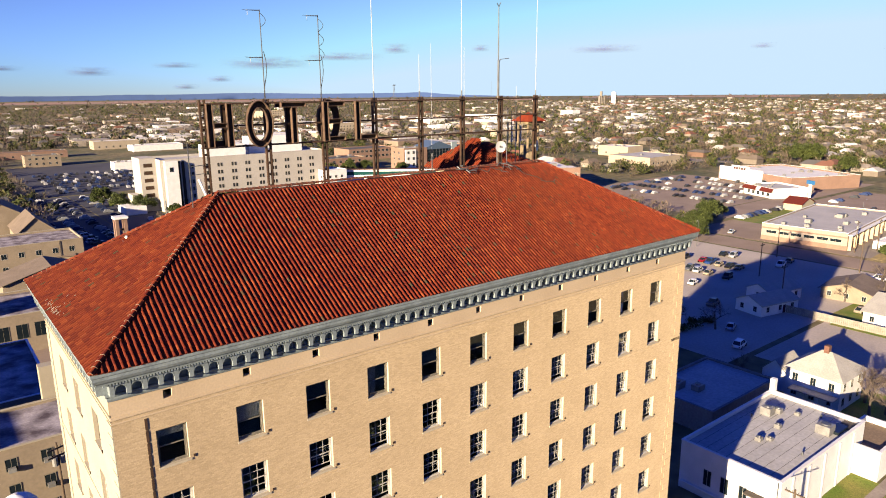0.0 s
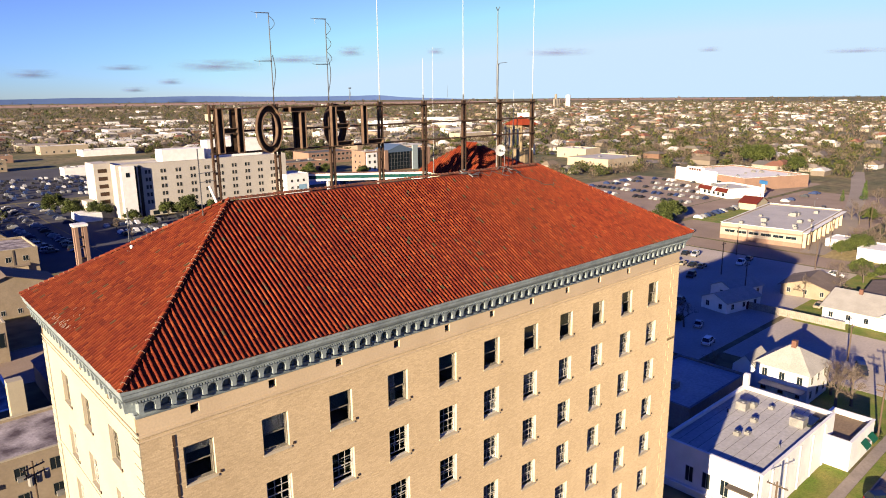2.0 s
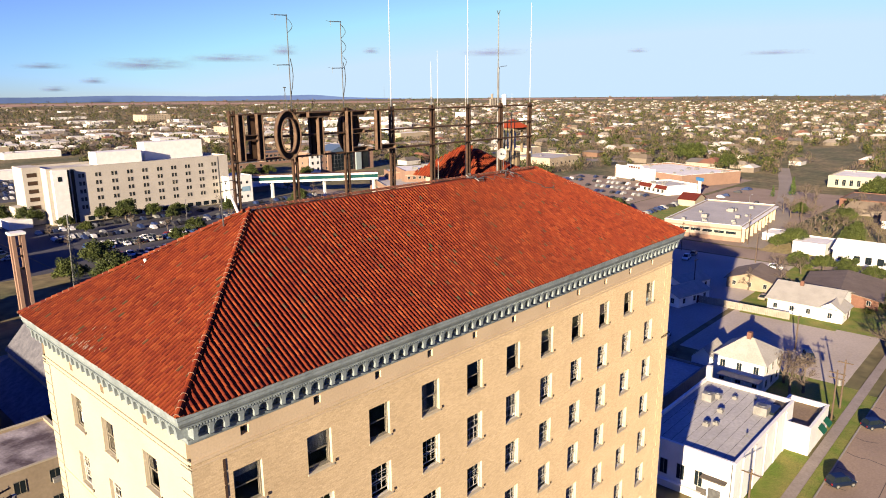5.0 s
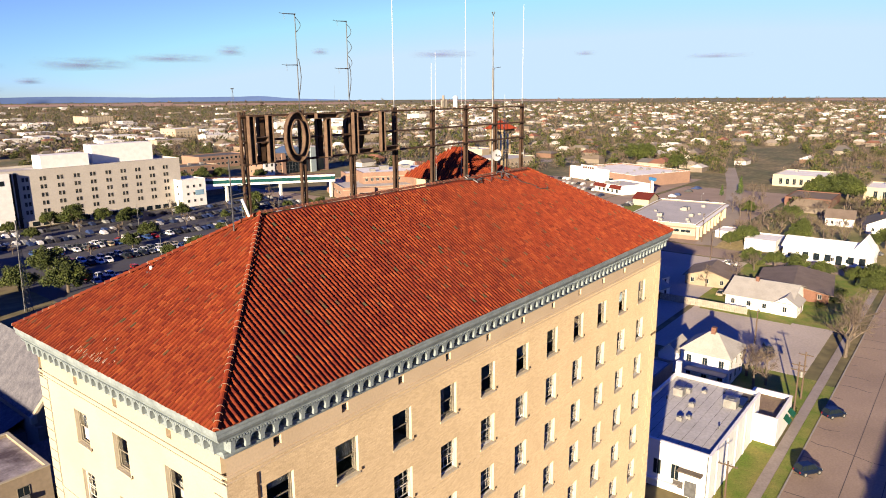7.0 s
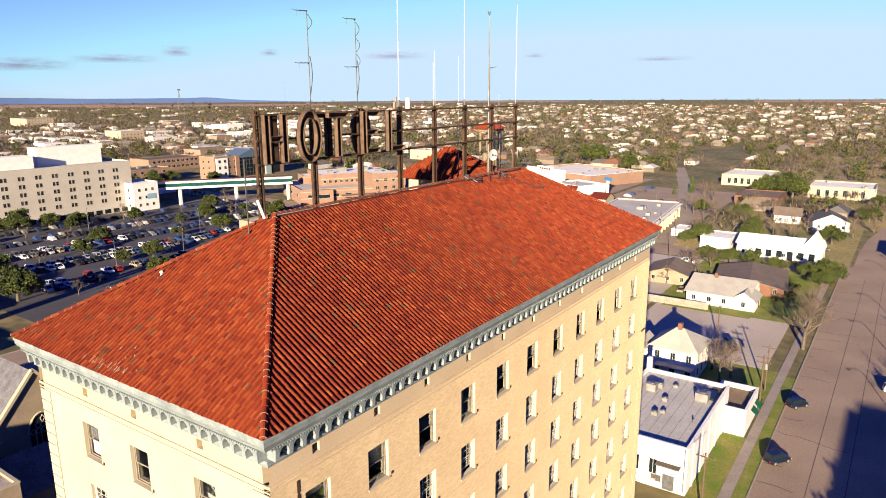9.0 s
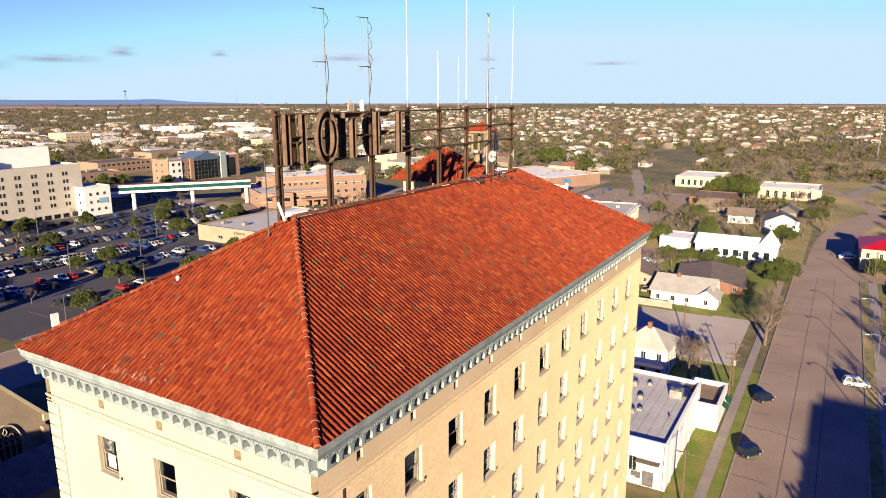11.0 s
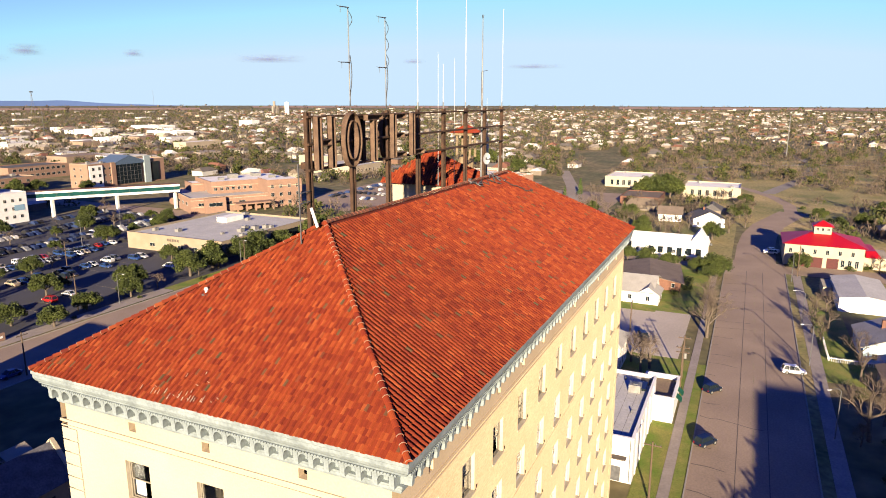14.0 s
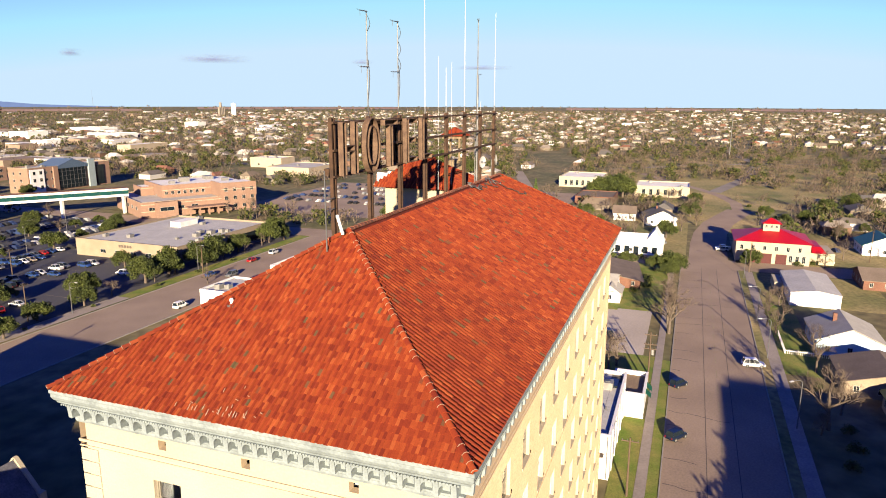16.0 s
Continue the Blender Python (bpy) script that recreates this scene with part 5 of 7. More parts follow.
part("bay", Mesh().box(-22, -24.6, 0, -12, -22.02, 7.4), PINKBRICK, pk)
add_window(pk, pose(-17, -24.6, 3.2), 6.5, 1.8)
part("porch", Mesh().box(-8, -28, 3.4, 11, -22.1, 4.1), PINKBRICK, pk)
for k in range(5):
    part("porch_pier", Mesh().box(-7.7 + k * 4.5, -27.8, 0, -7.0 + k * 4.5, -27.1, 3.4), PINKBRICK, pk)
for x, y, w, d, h in ((2, 8, 5, 3, 2.2), (16, 12, 4, 6, 1.8), (20, -2, 3, 3, 1.6), (-6, 2, 3, 2, 1.4)):
    part("roof_unit", Mesh().box(x - w / 2, y - d / 2, 12.7, x + w / 2, y + d / 2, 12.7 + h), AC, pk)
# brick and glass block behind
TEAL = mat("teal_cladding", (0.17, 0.21, 0.22), (0.15, 0.185, 0.195), 0.5, 0.3)
bg = flat_building("brick_glass_block", "brick hospital block with a tall glass front", 264, 355, 323, 371, 15, PINKBRICK, FLATROOF, (("S", 2, 3, 1.5, 1.6, 2.5, 4.2, 0.17, 0.30), ("W", 2, 3, 1.5, 1.6, 2.5, 4.2, 0.1, 0.8)), 0.6, CREAM, 2)
part("white_bay", Mesh().box(-28.6, -8.5, 0, -19.4, -8.02, 14), WHITE, bg)
for r in range(3):
    for c in range(2):
        add_window(bg, pose(-26 + c * 4.4, -8.5, 2.5 + r * 4.2), 1.8, 2.0)
part("glass_front", Mesh().box(-10, -8.6, 1.0, 10, -8.03, 13.2), DARKGLASS, bg, "tall dark glazed hall")
for k in range(8):
    part("mullion", Mesh().box(-10 + k * 2.8, -8.72, 1.0, -9.85 + k * 2.8, -8.61, 13.2), GALV, bg)
for k in range(4):
    part("transom", Mesh().box(-10, -8.70, 3.2 + k * 2.7, 9.8, -8.62, 3.32 + k * 2.7), GALV, bg)
part("end_pier", Mesh().box(-13.2, -9.0, 0, -10.1, -8.02, 14.6), PINKBRICK, bg)
part("blue_gable_roof", Mesh().face((-10.5, -9.0, 14.6), (1, -9.0, 18.6), (1, 8, 18.6), (-10.5, 8, 14.6)).face((1, -9.0, 18.6), (12.1, -9.0, 14.6), (12.1, 8, 14.6), (1, 8, 18.6)).face((-10.5, -8.9, 13.2), (12.1, -8.9, 13.2), (12.1, -8.9, 14.6), (1, -8.9, 18.5), (-10.5, -8.9, 14.6)), mat("blue_metal_roof", (0.054, 0.081, 0.121), (0.045, 0.067, 0.099), 0.4), bg)
part("tower_pier", Mesh().box(12.2, -9.2, 0, 17.0, -8.02, 17.5), TEAL, bg, "teal metal tower panel")
part("glass_front", Mesh().box(18.5, -8.5, 1.0, 24.5, -8.03, 13.2), DARKGLASS, bg)
flat_building("hospital_rear_wing", "low brick wing with an arched entrance hall", 216, 384, 250, 404, 8.5, PINKBRICK, GREYROOF, (("S", 6, 2, 2.0, 1.7, 1.5, 3.8, 0.05, 0.95),), 0.5, CREAM, 2, seed=5)
flat_building("school_block", "long tan brick school block", 268, 436, 312, 460, 9, PINKBRICK, GREYROOF, (("S", 10, 2, 2.5, 1.8, 2, 4, 0.05, 0.95),), 0.5)
# tan clinic behind the trees
cl = flat_building("tan_clinic", "low tan clinic with a broad grey roof and rooftop units", 156, 153, 208, 198, 6.0, TANWALL, MEMBRANE, (("S", 4, 1, 3.5, 1.4, 1.6, 3, 0.05, 0.5), ("W", 4, 1, 2.5, 1.3, 1.6, 3, 0.2, 0.8)), 0.6, None, 11, seed=21)
part("dark_band", Mesh().box(0, -22.6, 0.5, 25, -22.52, 4.2), DARKGLASS, cl)
for k in range(5):
    part("sign_bar", Mesh().box(-26.1, 2 - k * 1.2, 4.1, -26.02, 2.8 - k * 1.2, 5.0), TAR, cl)
part("vault_unit", Mesh().box(6, 4, 5.4, 16, 9, 7.4), WHITE, cl)
flat_building("small_bank", "small white bank with green lettering", 120.5, 103.5, 135, 114.5, 4.8, WHITE, MEMBRANE, (("W", 3, 1, 1.2, 1.4, 1.2, 3, 0.2, 0.8),), 0.4, units=2)
flat_building("low_white_shop", "low white flat-roofed shop", 152, 100, 174, 114, 4.2, WHITE, WHITEROOF, (), 0.3, units=1)

# fire station with red roof and cupola
fsn = thing("fire_station", "cream two-storey fire station with bright red roof", "fire station", at=pose(239, -37.5, 0))
part("wall", Mesh().box(-10, -8, 0, 10, 15, 7.4), CREAM, fsn)
part("wing_wall", Mesh().box(-6, -16, 0, 9, -8.02, 4.0), CREAM, fsn)
rf = Mesh()
o = 0.9
q = [(-10 - o, -8 - o, 7.4), (10 + o, -8 - o, 7.4), (10 + o, 15 + o, 7.4), (-10 - o, 15 + o, 7.4)]
e, f = (0, 1.5, 10.8), (0, 5.5, 10.8)
rf.face(q[0], q[1], e).face(q[1], q[2], f, e).face(q[2], q[3], f).face(q[3], q[0], e, f).face(q[3], q[2], q[1], q[0])
part("roof", rf, REDMETAL, fsn)
part("wing_roof", Mesh().face((-6.8, -13.5, 4.0), (-6.8, -8.95, 4.0), (-3, -8.95, 5.6), (-3, -12, 5.6)).face((-6.8, -13.5, 4.0), (-3, -12, 5.6), (9, -12, 5.6), (9, -13.5, 4.0)).face((-3, -12, 5.6), (-3, -8.95, 5.6), (9, -8.95, 5.6), (9, -12, 5.6)), REDMETAL, fsn)
part("cupola", Mesh().box(-2.6, 1.2, 9.0, 2.6, 6.4, 12.6), CREAM, fsn)
cr = Mesh()
q = [(-3.3, 0.5, 12.6), (3.3, 0.5, 12.6), (3.3, 7.1, 12.6), (-3.3, 7.1, 12.6)]
for k in range(4):
    cr.face(q[k], q[(k + 1) % 4], (0, 3.8, 14.4))
cr.face(*q[::-1])
part("cupola_roof", cr, REDMETAL, fsn)
for k in range(3):
    add_window(fsn, pose(-2.6, 5.4 - k * 1.6, 11.0, 0, 0, -90), 0.8, 1.1)
    add_window(fsn, pose(-1.6 + k * 1.6, 1.2, 11.0), 0.8, 1.1)
for k in range(3):
    part("engine_door", Mesh().box(-10.08, 0.2 - 4.6 * k + 8, 0, -10.02, 3.6 - 4.6 * k + 8, 3.4), MAROON, fsn)
for k in range(6):
    add_window(fsn, pose(-10, 13.2 - k * 3.6, 4.4, 0, 0, -90), 1.0, 1.7)
for k in range(5):
    add_window(fsn, pose(-8 + k * 4, -8, 4.8), 1.0, 1.6)
for k in range(3):
    add_window(fsn, pose(-10, -2.2 - k * 2.0, 0.8, 0, 0, -90), 1.1, 2.4)
# metal shed and houses across the street
mw = gable_house("metal_workshop", "white metal workshop with pale low roof", 190.5, -39.9, 25, 12.2, 3.6, 0.9, WHITE, MEMBRANE, "x", 0, 0.15, wins=False, category="workshop")
part("lean_to", Mesh().box(2, 6.3, 0, 12, 8.6, 2.6), CREAM, mw)
gable_house("pale_blue_house", "pale blue boarded house with grey roof", 147, -41, 15, 13, 3.6, 2.8, BLUEWALL, CREAMROOF, "x", 0, 0.6, (1, 2))
gable_house("green_roof_cottage", "small cottage with olive green roof", 108, -47, 12, 11, 3.2, 2.4, CREAM, mat("olive_roof", (0.0584, 0.0673, 0.027), (0.0449, 0.0539, 0.0225), 0.8, 0.4), "x", 0, 0.6)
gable_house("brown_house", "house under a broad dark brown roof", 124, -44, 13, 16, 3.0, 2.2, TANWALL, TANROOF, "x", 0, 0.6)
gable_house("green_roof_house", "white house with a green metal roof", 262, -73, 14, 14, 3.8, 3.2, WHITE, mat("green_metal_roof", (0.0134, 0.0718, 0.0539), (0.0112, 0.0584, 0.0449), 0.5), "x", 0, 0.6)
gable_house("brick_ranch", "brick ranch house with brown roof", 210, -62, 15, 12, 3.0, 2.2, REDBRICK, TANROOF, "y", 0, 0.6)

# left of the hotel: neighbours, church, school hall, bell tower
nb = flat_building("tan_neighbour", "tan rendered four-storey block with window air conditioners", -34, 56, 13, 68, 14, TANWALL, BROWNROOF, (), 0.35, CREAM)
for r in range(4):
    for c in range(8):
        u = 20.6 - c * 3.6
        add_window(nb, pose(u, -6, 11.2 - r * 3.3), 1.25, 1.6, GREYSASH)
        if (c + r) % 3 != 1:
            part("air_conditioner", Mesh().box(u - 0.4, -6.5, 11.2 - r * 3.3 - 0.02, u + 0.4, -6.07, 11.72 - r * 3.3), AC, nb, "boxy window air conditioner")
for k in range(6):
    x = 3 - 5 * k
    u = part("roof_unit", Mesh().box(x, 0.2 + 0.6 * (k % 3), 13.65, x + 1.2, 1.3 + 0.6 * (k % 3), 14.6), AC, nb)
part("chimney", Mesh().box(15.0, 6.3, 0, 16.8, 7.9, 18.5), CREAM, nb)
part("roof_kerb", Mesh().box(-2, 1.5, 13.65, 4, 2.4, 14.2), WHITE, nb)
flat_building("back_store", "low store with white-edged stained roof", -36, 80.5, 7.2, 108.5, 10, TANWALL, BROWNROOF, (("S", 8, 2, 1.4, 1.6, 2, 3.6, 0.1, 0.95),), 0.5, WHITE, 4, seed=13)
SLATE = mat("lichened_slate", (0.085, 0.085, 0.095), (0.055, 0.055, 0.065), 0.85, 0.9, 7, 0.01, 4, fine=0.25)
ch = thing("church", "tan brick church with grey roof and arched window", "church", at=pose(26.8, 104, 0))
CW, CE, CR = 6.0, 8.3, 15.2
gm = Mesh()
gm.face((-CW, -21, 0), (CW, -21, 0), (CW, -21, CE), (0, -21, CR), (-CW, -21, CE)).face((CW, 12, 0), (-CW, 12, 0), (-CW, 12, CE), (0, 12, CR), (CW, 12, CE))
gm.face((-CW, 12, 0), (-CW, -21, 0), (-CW, -21, CE), (-CW, 12, CE)).face((CW, -21, 0), (CW, 12, 0), (CW, 12, CE), (CW, -21, CE))
part("wall", gm, TANWALL, ch)
for s in (-1, 1):
    part("roof", Mesh().face((s * (CW + 0.3), -20.6, CE - 0.2), (s * (CW + 0.3), 12.4, CE - 0.2), (0, 12.4, CR + 0.1), (0, -20.6, CR + 0.1)), SLATE, ch)
    part("coping", Mesh().beam((s * (CW + 0.1), -21, CE), (0, -21, CR + 0.3), 0.7, 0.4), CREAM, ch)
    part("kneeler", Mesh().box(s * (CW + 0.1) - 0.4, -21.4, CE - 1.0, s * (CW + 0.1) + 0.4, -20.6, CE + 0.1), CREAM, ch)
    part("buttress", Mesh().box(s * (CW - 0.4) - 0.4, -21.9, 0, s * (CW - 0.4) + 0.4, -21.02, CE - 1.6), TANWALL, ch)
for k in range(4):
    add_window(ch, pose(-CW, 9 - 7.2 * k, 2.4, 0, 0, -90), 1.4, 3.6, GREYSASH)
# lower aisle roof along its west side
part("aisle_wall", Mesh().box(-CW - 6, -17, 0, -CW - 0.02, 11, 4.6), TANWALL, ch)
part("aisle_roof", Mesh().face((-CW - 6.3, -17.3, 4.6), (-CW - 0.02, -17.3, 6.9), (-CW - 0.02, 11.3, 6.9), (-CW - 6.3, 11.3, 4.6)), SLATE, ch)


chapel = thing("church_chapel", "tan brick chapel with a grey slate roof and stone coping", "chapel", at=pose(24.3, 71, 0))
part("wall", Mesh().face((-10.2, -3.5, 0), (10.2, -3.5, 0), (10.2, -3.5, 5.7), (-10.2, -3.5, 5.7)).face((10.2, -3.5, 0), (10.2, 3.5, 0), (10.2, 3.5, 5.7), (10.2, 0, 9.8), (10.2, -3.5, 5.7)).face((10.2, 3.5, 0), (-10.2, 3.5, 0), (-10.2, 3.5, 5.7), (10.2, 3.5, 5.7)).face((-10.2, 3.5, 0), (-10.2, -3.5, 0), (-10.2, -3.5, 5.7), (-10.2, 0, 9.8), (-10.2, 3.5, 5.7)), TANWALL, chapel)
for side in (-1, 1):
    part("roof", Mesh().face((-10.2, side * 3.8, 5.5), (10.0, side * 3.8, 5.5), (10.0, 0, 9.9), (-10.2, 0, 9.9)), SLATE, chapel)
    part("coping", Mesh().beam((10.2, side * 3.6, 5.9), (10.2, 0, 10.1), 0.55, 0.35), CREAM, chapel, "pale stone coping")
    part("kneeler", Mesh().box(9.8, side * 3.6 - 0.45, 5.0, 10.7, side * 3.6 + 0.45, 6.1), CREAM, chapel)
for k in range(4):
    add_window(chapel, pose(-7.5 + k * 4.8, -3.5, 1.6), 1.2, 2.8, GREYSASH)
porch = thing("church_porch", "low tan stone porch beside the nave", "porch", at=pose(36.8, 82.3, 0))
part("wall", Mesh().box(-1.8, -1.2, 0, 1.8, 1.2, 3.6), TANWALL, porch)
part("coping", Mesh().face((-2.0, -1.4, 3.5), (2.0, -1.4, 3.5), (2.0, 1.4, 4.8), (-2.0, 1.4, 4.8)).face((2.0, -1.4, 3.5), (-2.0, -1.4, 3.5), (-2.0, 1.4, 3.5), (2.0, 1.4, 3.5)).face((2.0, -1.4, 3.5), (2.0, 1.4, 3.5), (2.0, 1.4, 4.8)), CREAM, porch)


def pointed(w, spring, top, n=7):
    """Outline of a pointed arch."""
    rise = [(w * (1 - (k / n) ** 1.6), spring + (top - spring) * math.sin(math.pi / 2 * k / n)) for k in range(n + 1)]
    return rise + [(-x, z) for x, z in rise[-2::-1]]


head = pointed(1.9, 5.9, 8.5)
arch = Mesh().face(*[(x + 0.4, -21.05, z) for x, z in [(-1.9, 2.6), (1.9, 2.6)] + head])
aw2 = part("arched_window", arch, DARKGLASS, ch, "pointed church window with stone tracery")
hood = pointed(2.15, 5.9, 8.85)
part("hood_mould", Mesh().path([(x + 0.4, -21.1, z) for x, z in hood], 0.14, 5), CREAM, aw2)
for x in (-1.15, -0.4, 0.4, 1.15):
    part("tracery", Mesh().box(x + 0.34, -21.16, 2.6, x + 0.46, -21.07, 6.2), CREAM, aw2)
for x in (-1.5, -0.75, 0, 0.75, 1.5):
    for zz in (6.1, 6.9) if abs(x) < 1 else (6.1,):
        ring = [(x + 0.4 + 0.34 * math.cos(t * math.pi / 4), -21.12, zz + 0.42 * math.sin(t * math.pi / 4)) for t in range(9)]
        part("tracery", Mesh().path(ring, 0.06, 5), CREAM, aw2)
part("tracery", Mesh().path([(0.4, -21.12, 7.3), (0.1, -21.12, 7.8), (0.4, -21.12, 8.4), (0.7, -21.12, 7.8), (0.4, -21.12, 7.3)], 0.06, 5), CREAM, aw2)
hall = flat_building("church_hall", "tan church hall with a row of tall windows", -22, 131, 13.5, 152, 8.5, TANWALL, BROWNROOF, (), 0.5, CREAM)
for k in range(8):
    add_window(hall, pose(16.2 - k * 3.4, -10.5, 3.2), 2.2, 3.2, GREYSASH)
part("stair_head", Mesh().box(2, -7, 8.0, 9, 2, 11.4), TANWALL, hall)
gable_house("parish_house", "tan gabled parish house", 19.5, 170, 22, 13, 7.4, 3.4, TANWALL, TANROOF, "y", 0, 0.6)
pw = flat_building("parish_wing", "tan two-storey parish wing with paired windows", -24, 204, 34.3, 225, 9.4, TANWALL, BROWNROOF, (("S", 12, 2, 1.5, 1.7, 1.6, 4.0, 0.05, 0.98), ("E", 4, 2, 1.5, 1.7, 1.6, 4.0, 0.1, 0.9)), 0.5, CREAM)
part("downpipe", Mesh().box(22.5, -10.62, 0.2, 22.9, -10.52, 9.2), TAR, pw)
gable_house("clerestory_porch", "low porch roof with a window strip", 27, 207.5, 9.5, 7, 4.4, 1.4, TANWALL, TANROOF, "x", -8, 0.5)
gable_house("gabled_wing", "tan gabled wing behind the parish roof", 25.4, 243, 11.6, 22, 8.0, 5.0, TANWALL, TANROOF, "y", 0, 0.5)
gable_house("gabled_wing", "tall tan gabled wing with a broad roof", 17.5, 272, 24, 30, 8.0, 7.5, TANWALL, TANROOF, "y", 0, 0.5)
bt = thing("bell_tower", "slender brown brick bell tower with open top", "bell tower", at=pose(36.3, 160.0, 0))
for x in (-1.05, 1.05):
    for y in (-1.05, 1.05):
        part("pier", Mesh().box(x - 0.4, y - 0.4, 0, x + 0.4, y + 0.4, 21.6), PINKBRICK, bt, "brown brick pier")
part("core", Mesh().box(-0.85, -0.85, 0, 0.85, 0.85, 13), TANWALL, bt)
for z in (13.0, 16.0, 18.5):
    part("bell_beam", Mesh().box(-1.0, -0.2, z, 1.0, 0.2, z + 0.35), RUST, bt)
part("cap", Mesh().box(-1.7, -1.7, 21.6, 1.7, 1.7, 22.2), WHITE, bt)
tank = thing("storage_tank", "white round-topped tank beside the block", "tank", at=pose(-1.2, 46.0, 0))
dm = Mesh()
rg = [(2.0, 0), (2.0, 11.6), (1.85, 12.3), (1.4, 12.9), (0.75, 13.3), (0.05, 13.45)]
dm.v = [(r * math.cos(2 * math.pi * s / 24), r * math.sin(2 * math.pi * s / 24), z) for r, z in rg for s in range(24)]
dm.f = [(k * 24 + s, k * 24 + (s + 1) % 24, (k + 1) * 24 + (s + 1) % 24, (k + 1) * 24 + s) for k in range(len(rg) - 1) for s in range(24)]
part("shell", dm, WHITE, tank, smooth=True)
part("ladder", Mesh().box(-2.2, -0.3, 0, -2.05, 0.3, 11.6), GALV, tank)
# plain block behind the camera whose shadow lies on the street
flat_building("office_block", "plain tall office block across the street", -58, -104, -18, -57, 33, CREAM, MEMBRANE, (("E", 4, 8, 1.4, 1.6, 4, 3.4, 0.1, 0.9),), 0.6)
flat_building("office_wing", "lower wing of the office block", -58, -56.8, 11.2, -45.7, 25, CREAM, MEMBRANE, (), 0.6)
flat_building("corner_block", "plain block west of the church hall", -62, 46.7, -36.3, 100, 22.5, CREAM, MEMBRANE, (), 0.6)
lm = thing("lattice_mast", "slim tapering lattice radio mast", "mast", at=pose(50, 166, 0))
for a in range(3):
    ca, sa = math.cos(a * 2.094), math.sin(a * 2.094)
    part("leg", Mesh().tube((1.1 * ca, 1.1 * sa, 0), (0.12 * ca, 0.12 * sa, 24), 0.09, 0.06, 5), GALV, lm)
for k in range(16):
    r = 1.1 - 0.98 * (k + 0.5) / 16
    ring = Mesh()
    for a in range(3):
        ring.tube((r * math.cos(a * 2.094), r * math.sin(a * 2.094), k * 1.5), ((r - 0.06) * math.cos(a * 2.094 + 2.094), (r - 0.06) * math.sin(a * 2.094 + 2.094), k * 1.5 + 1.5), 0.05, sides=4)
    part("lacing", ring, GALV, lm)

# ---- trees ----
def leaf_cloud(m, centre, radii, count, size, rn):
    """Small leaf faces scattered through an ellipsoid, denser to the outside."""
    for _ in range(count):
        v = Vector((rn.gauss(0, 1), rn.gauss(0, 1), rn.gauss(0, 1))).normalized() * (rn.random() ** 0.45)
        p = Vector((centre[0] + v.x * radii[0], centre[1] + v.y * radii[1], centre[2] + v.z * radii[2]))
        a = Vector((rn.uniform(-1, 1), rn.uniform(-1, 1), rn.uniform(-1, 1))).normalized() * size * rn.uniform(0.6, 1.3)
        b = a.cross(Vector((rn.uniform(-1, 1), rn.uniform(-1, 1), rn.uniform(-1, 1)))).normalized() * size * rn.uniform(0.5, 1.1)
        m.face(p - a, p - b * 0.8, p + a, p + b)


def oak_meshes(seed, clumps=34, leaves=190):
    """An evergreen oak about 6 m high and broader than that: trunk with limbs, and a domed crown of leaf clumps."""
    rn = random.Random(seed)
    t, c = Mesh(), Mesh()
    t.tube((0, 0, -0.2), (0.1, 0.05, 1.8), 0.3, 0.22, 8)
    for k in range(clumps):
        a, r = rn.uniform(0, 6.28), 3.0 * rn.random() ** 0.5
        p = (r * math.cos(a), r * math.sin(a), 1.7 + rn.random() ** 0.7 * 3.3 * math.sqrt(max(0.06, 1 - (r / 3.3) ** 2)))
        if k < 8:
            t.tube((0.1, 0.05, 1.6), p, 0.14, 0.05, 5)
        s = rn.uniform(0.8, 1.3)
        leaf_cloud(c, p, (s, s, s * 0.85), leaves, 0.165, rn)
    return t.data("trunk", BARK), c.data("crown", LEAF)


def bare_meshes(seed, levels=6):
    """A leafless tree about 8 m high, forking down to twigs."""
    rn = random.Random(seed)
    t, c = Mesh(), Mesh()

    def grow(p, d, length, r, level):
        q = p + d * length
        (t if level < 2 else c).tube(p, q, r, r * 0.65, 6 if level < 2 else 4 if level < 4 else 3, caps=False)
        if level == levels:
            return
        for _ in range(3 if level == 0 else rn.choice((3, 4))):
            w = Vector((rn.gauss(0, 1), rn.gauss(0, 1), rn.gauss(0, 0.7) + 0.35)).normalized()
            grow(p + d * length * rn.uniform(0.45, 1.0), (d * 0.75 + w * 0.75).normalized(), length * rn.uniform(0.58, 0.8), r * 0.52, level + 1)
    grow(Vector((0, 0, -0.2)), Vector((rn.uniform(-0.1, 0.1), rn.uniform(-0.1, 0.1), 1)).normalized(), 2.4, 0.22, 0)
    return t.data("trunk", BARK), c.data("crown", TWIG)


def cedar_meshes(seed):
    rn = random.Random(seed)
    t, c = Mesh(), Mesh()
    t.tube((0, 0, -0.2), (0, 0, 4.5), 0.2, 0.05, 6)
    for k in range(14):
        z = 0.8 + k * 0.42
        r = 1.6 * (1 - z / 7.2)
        for a in range(4):
            an = rn.uniform(0, 6.28)
            leaf_cloud(c, (r * 0.6 * math.cos(an), r * 0.6 * math.sin(an), z), (r * 0.6, r * 0.6, 0.45), 22, 0.16, rn)
    return t.data("trunk", BARK), c.data("crown", HEDGE)


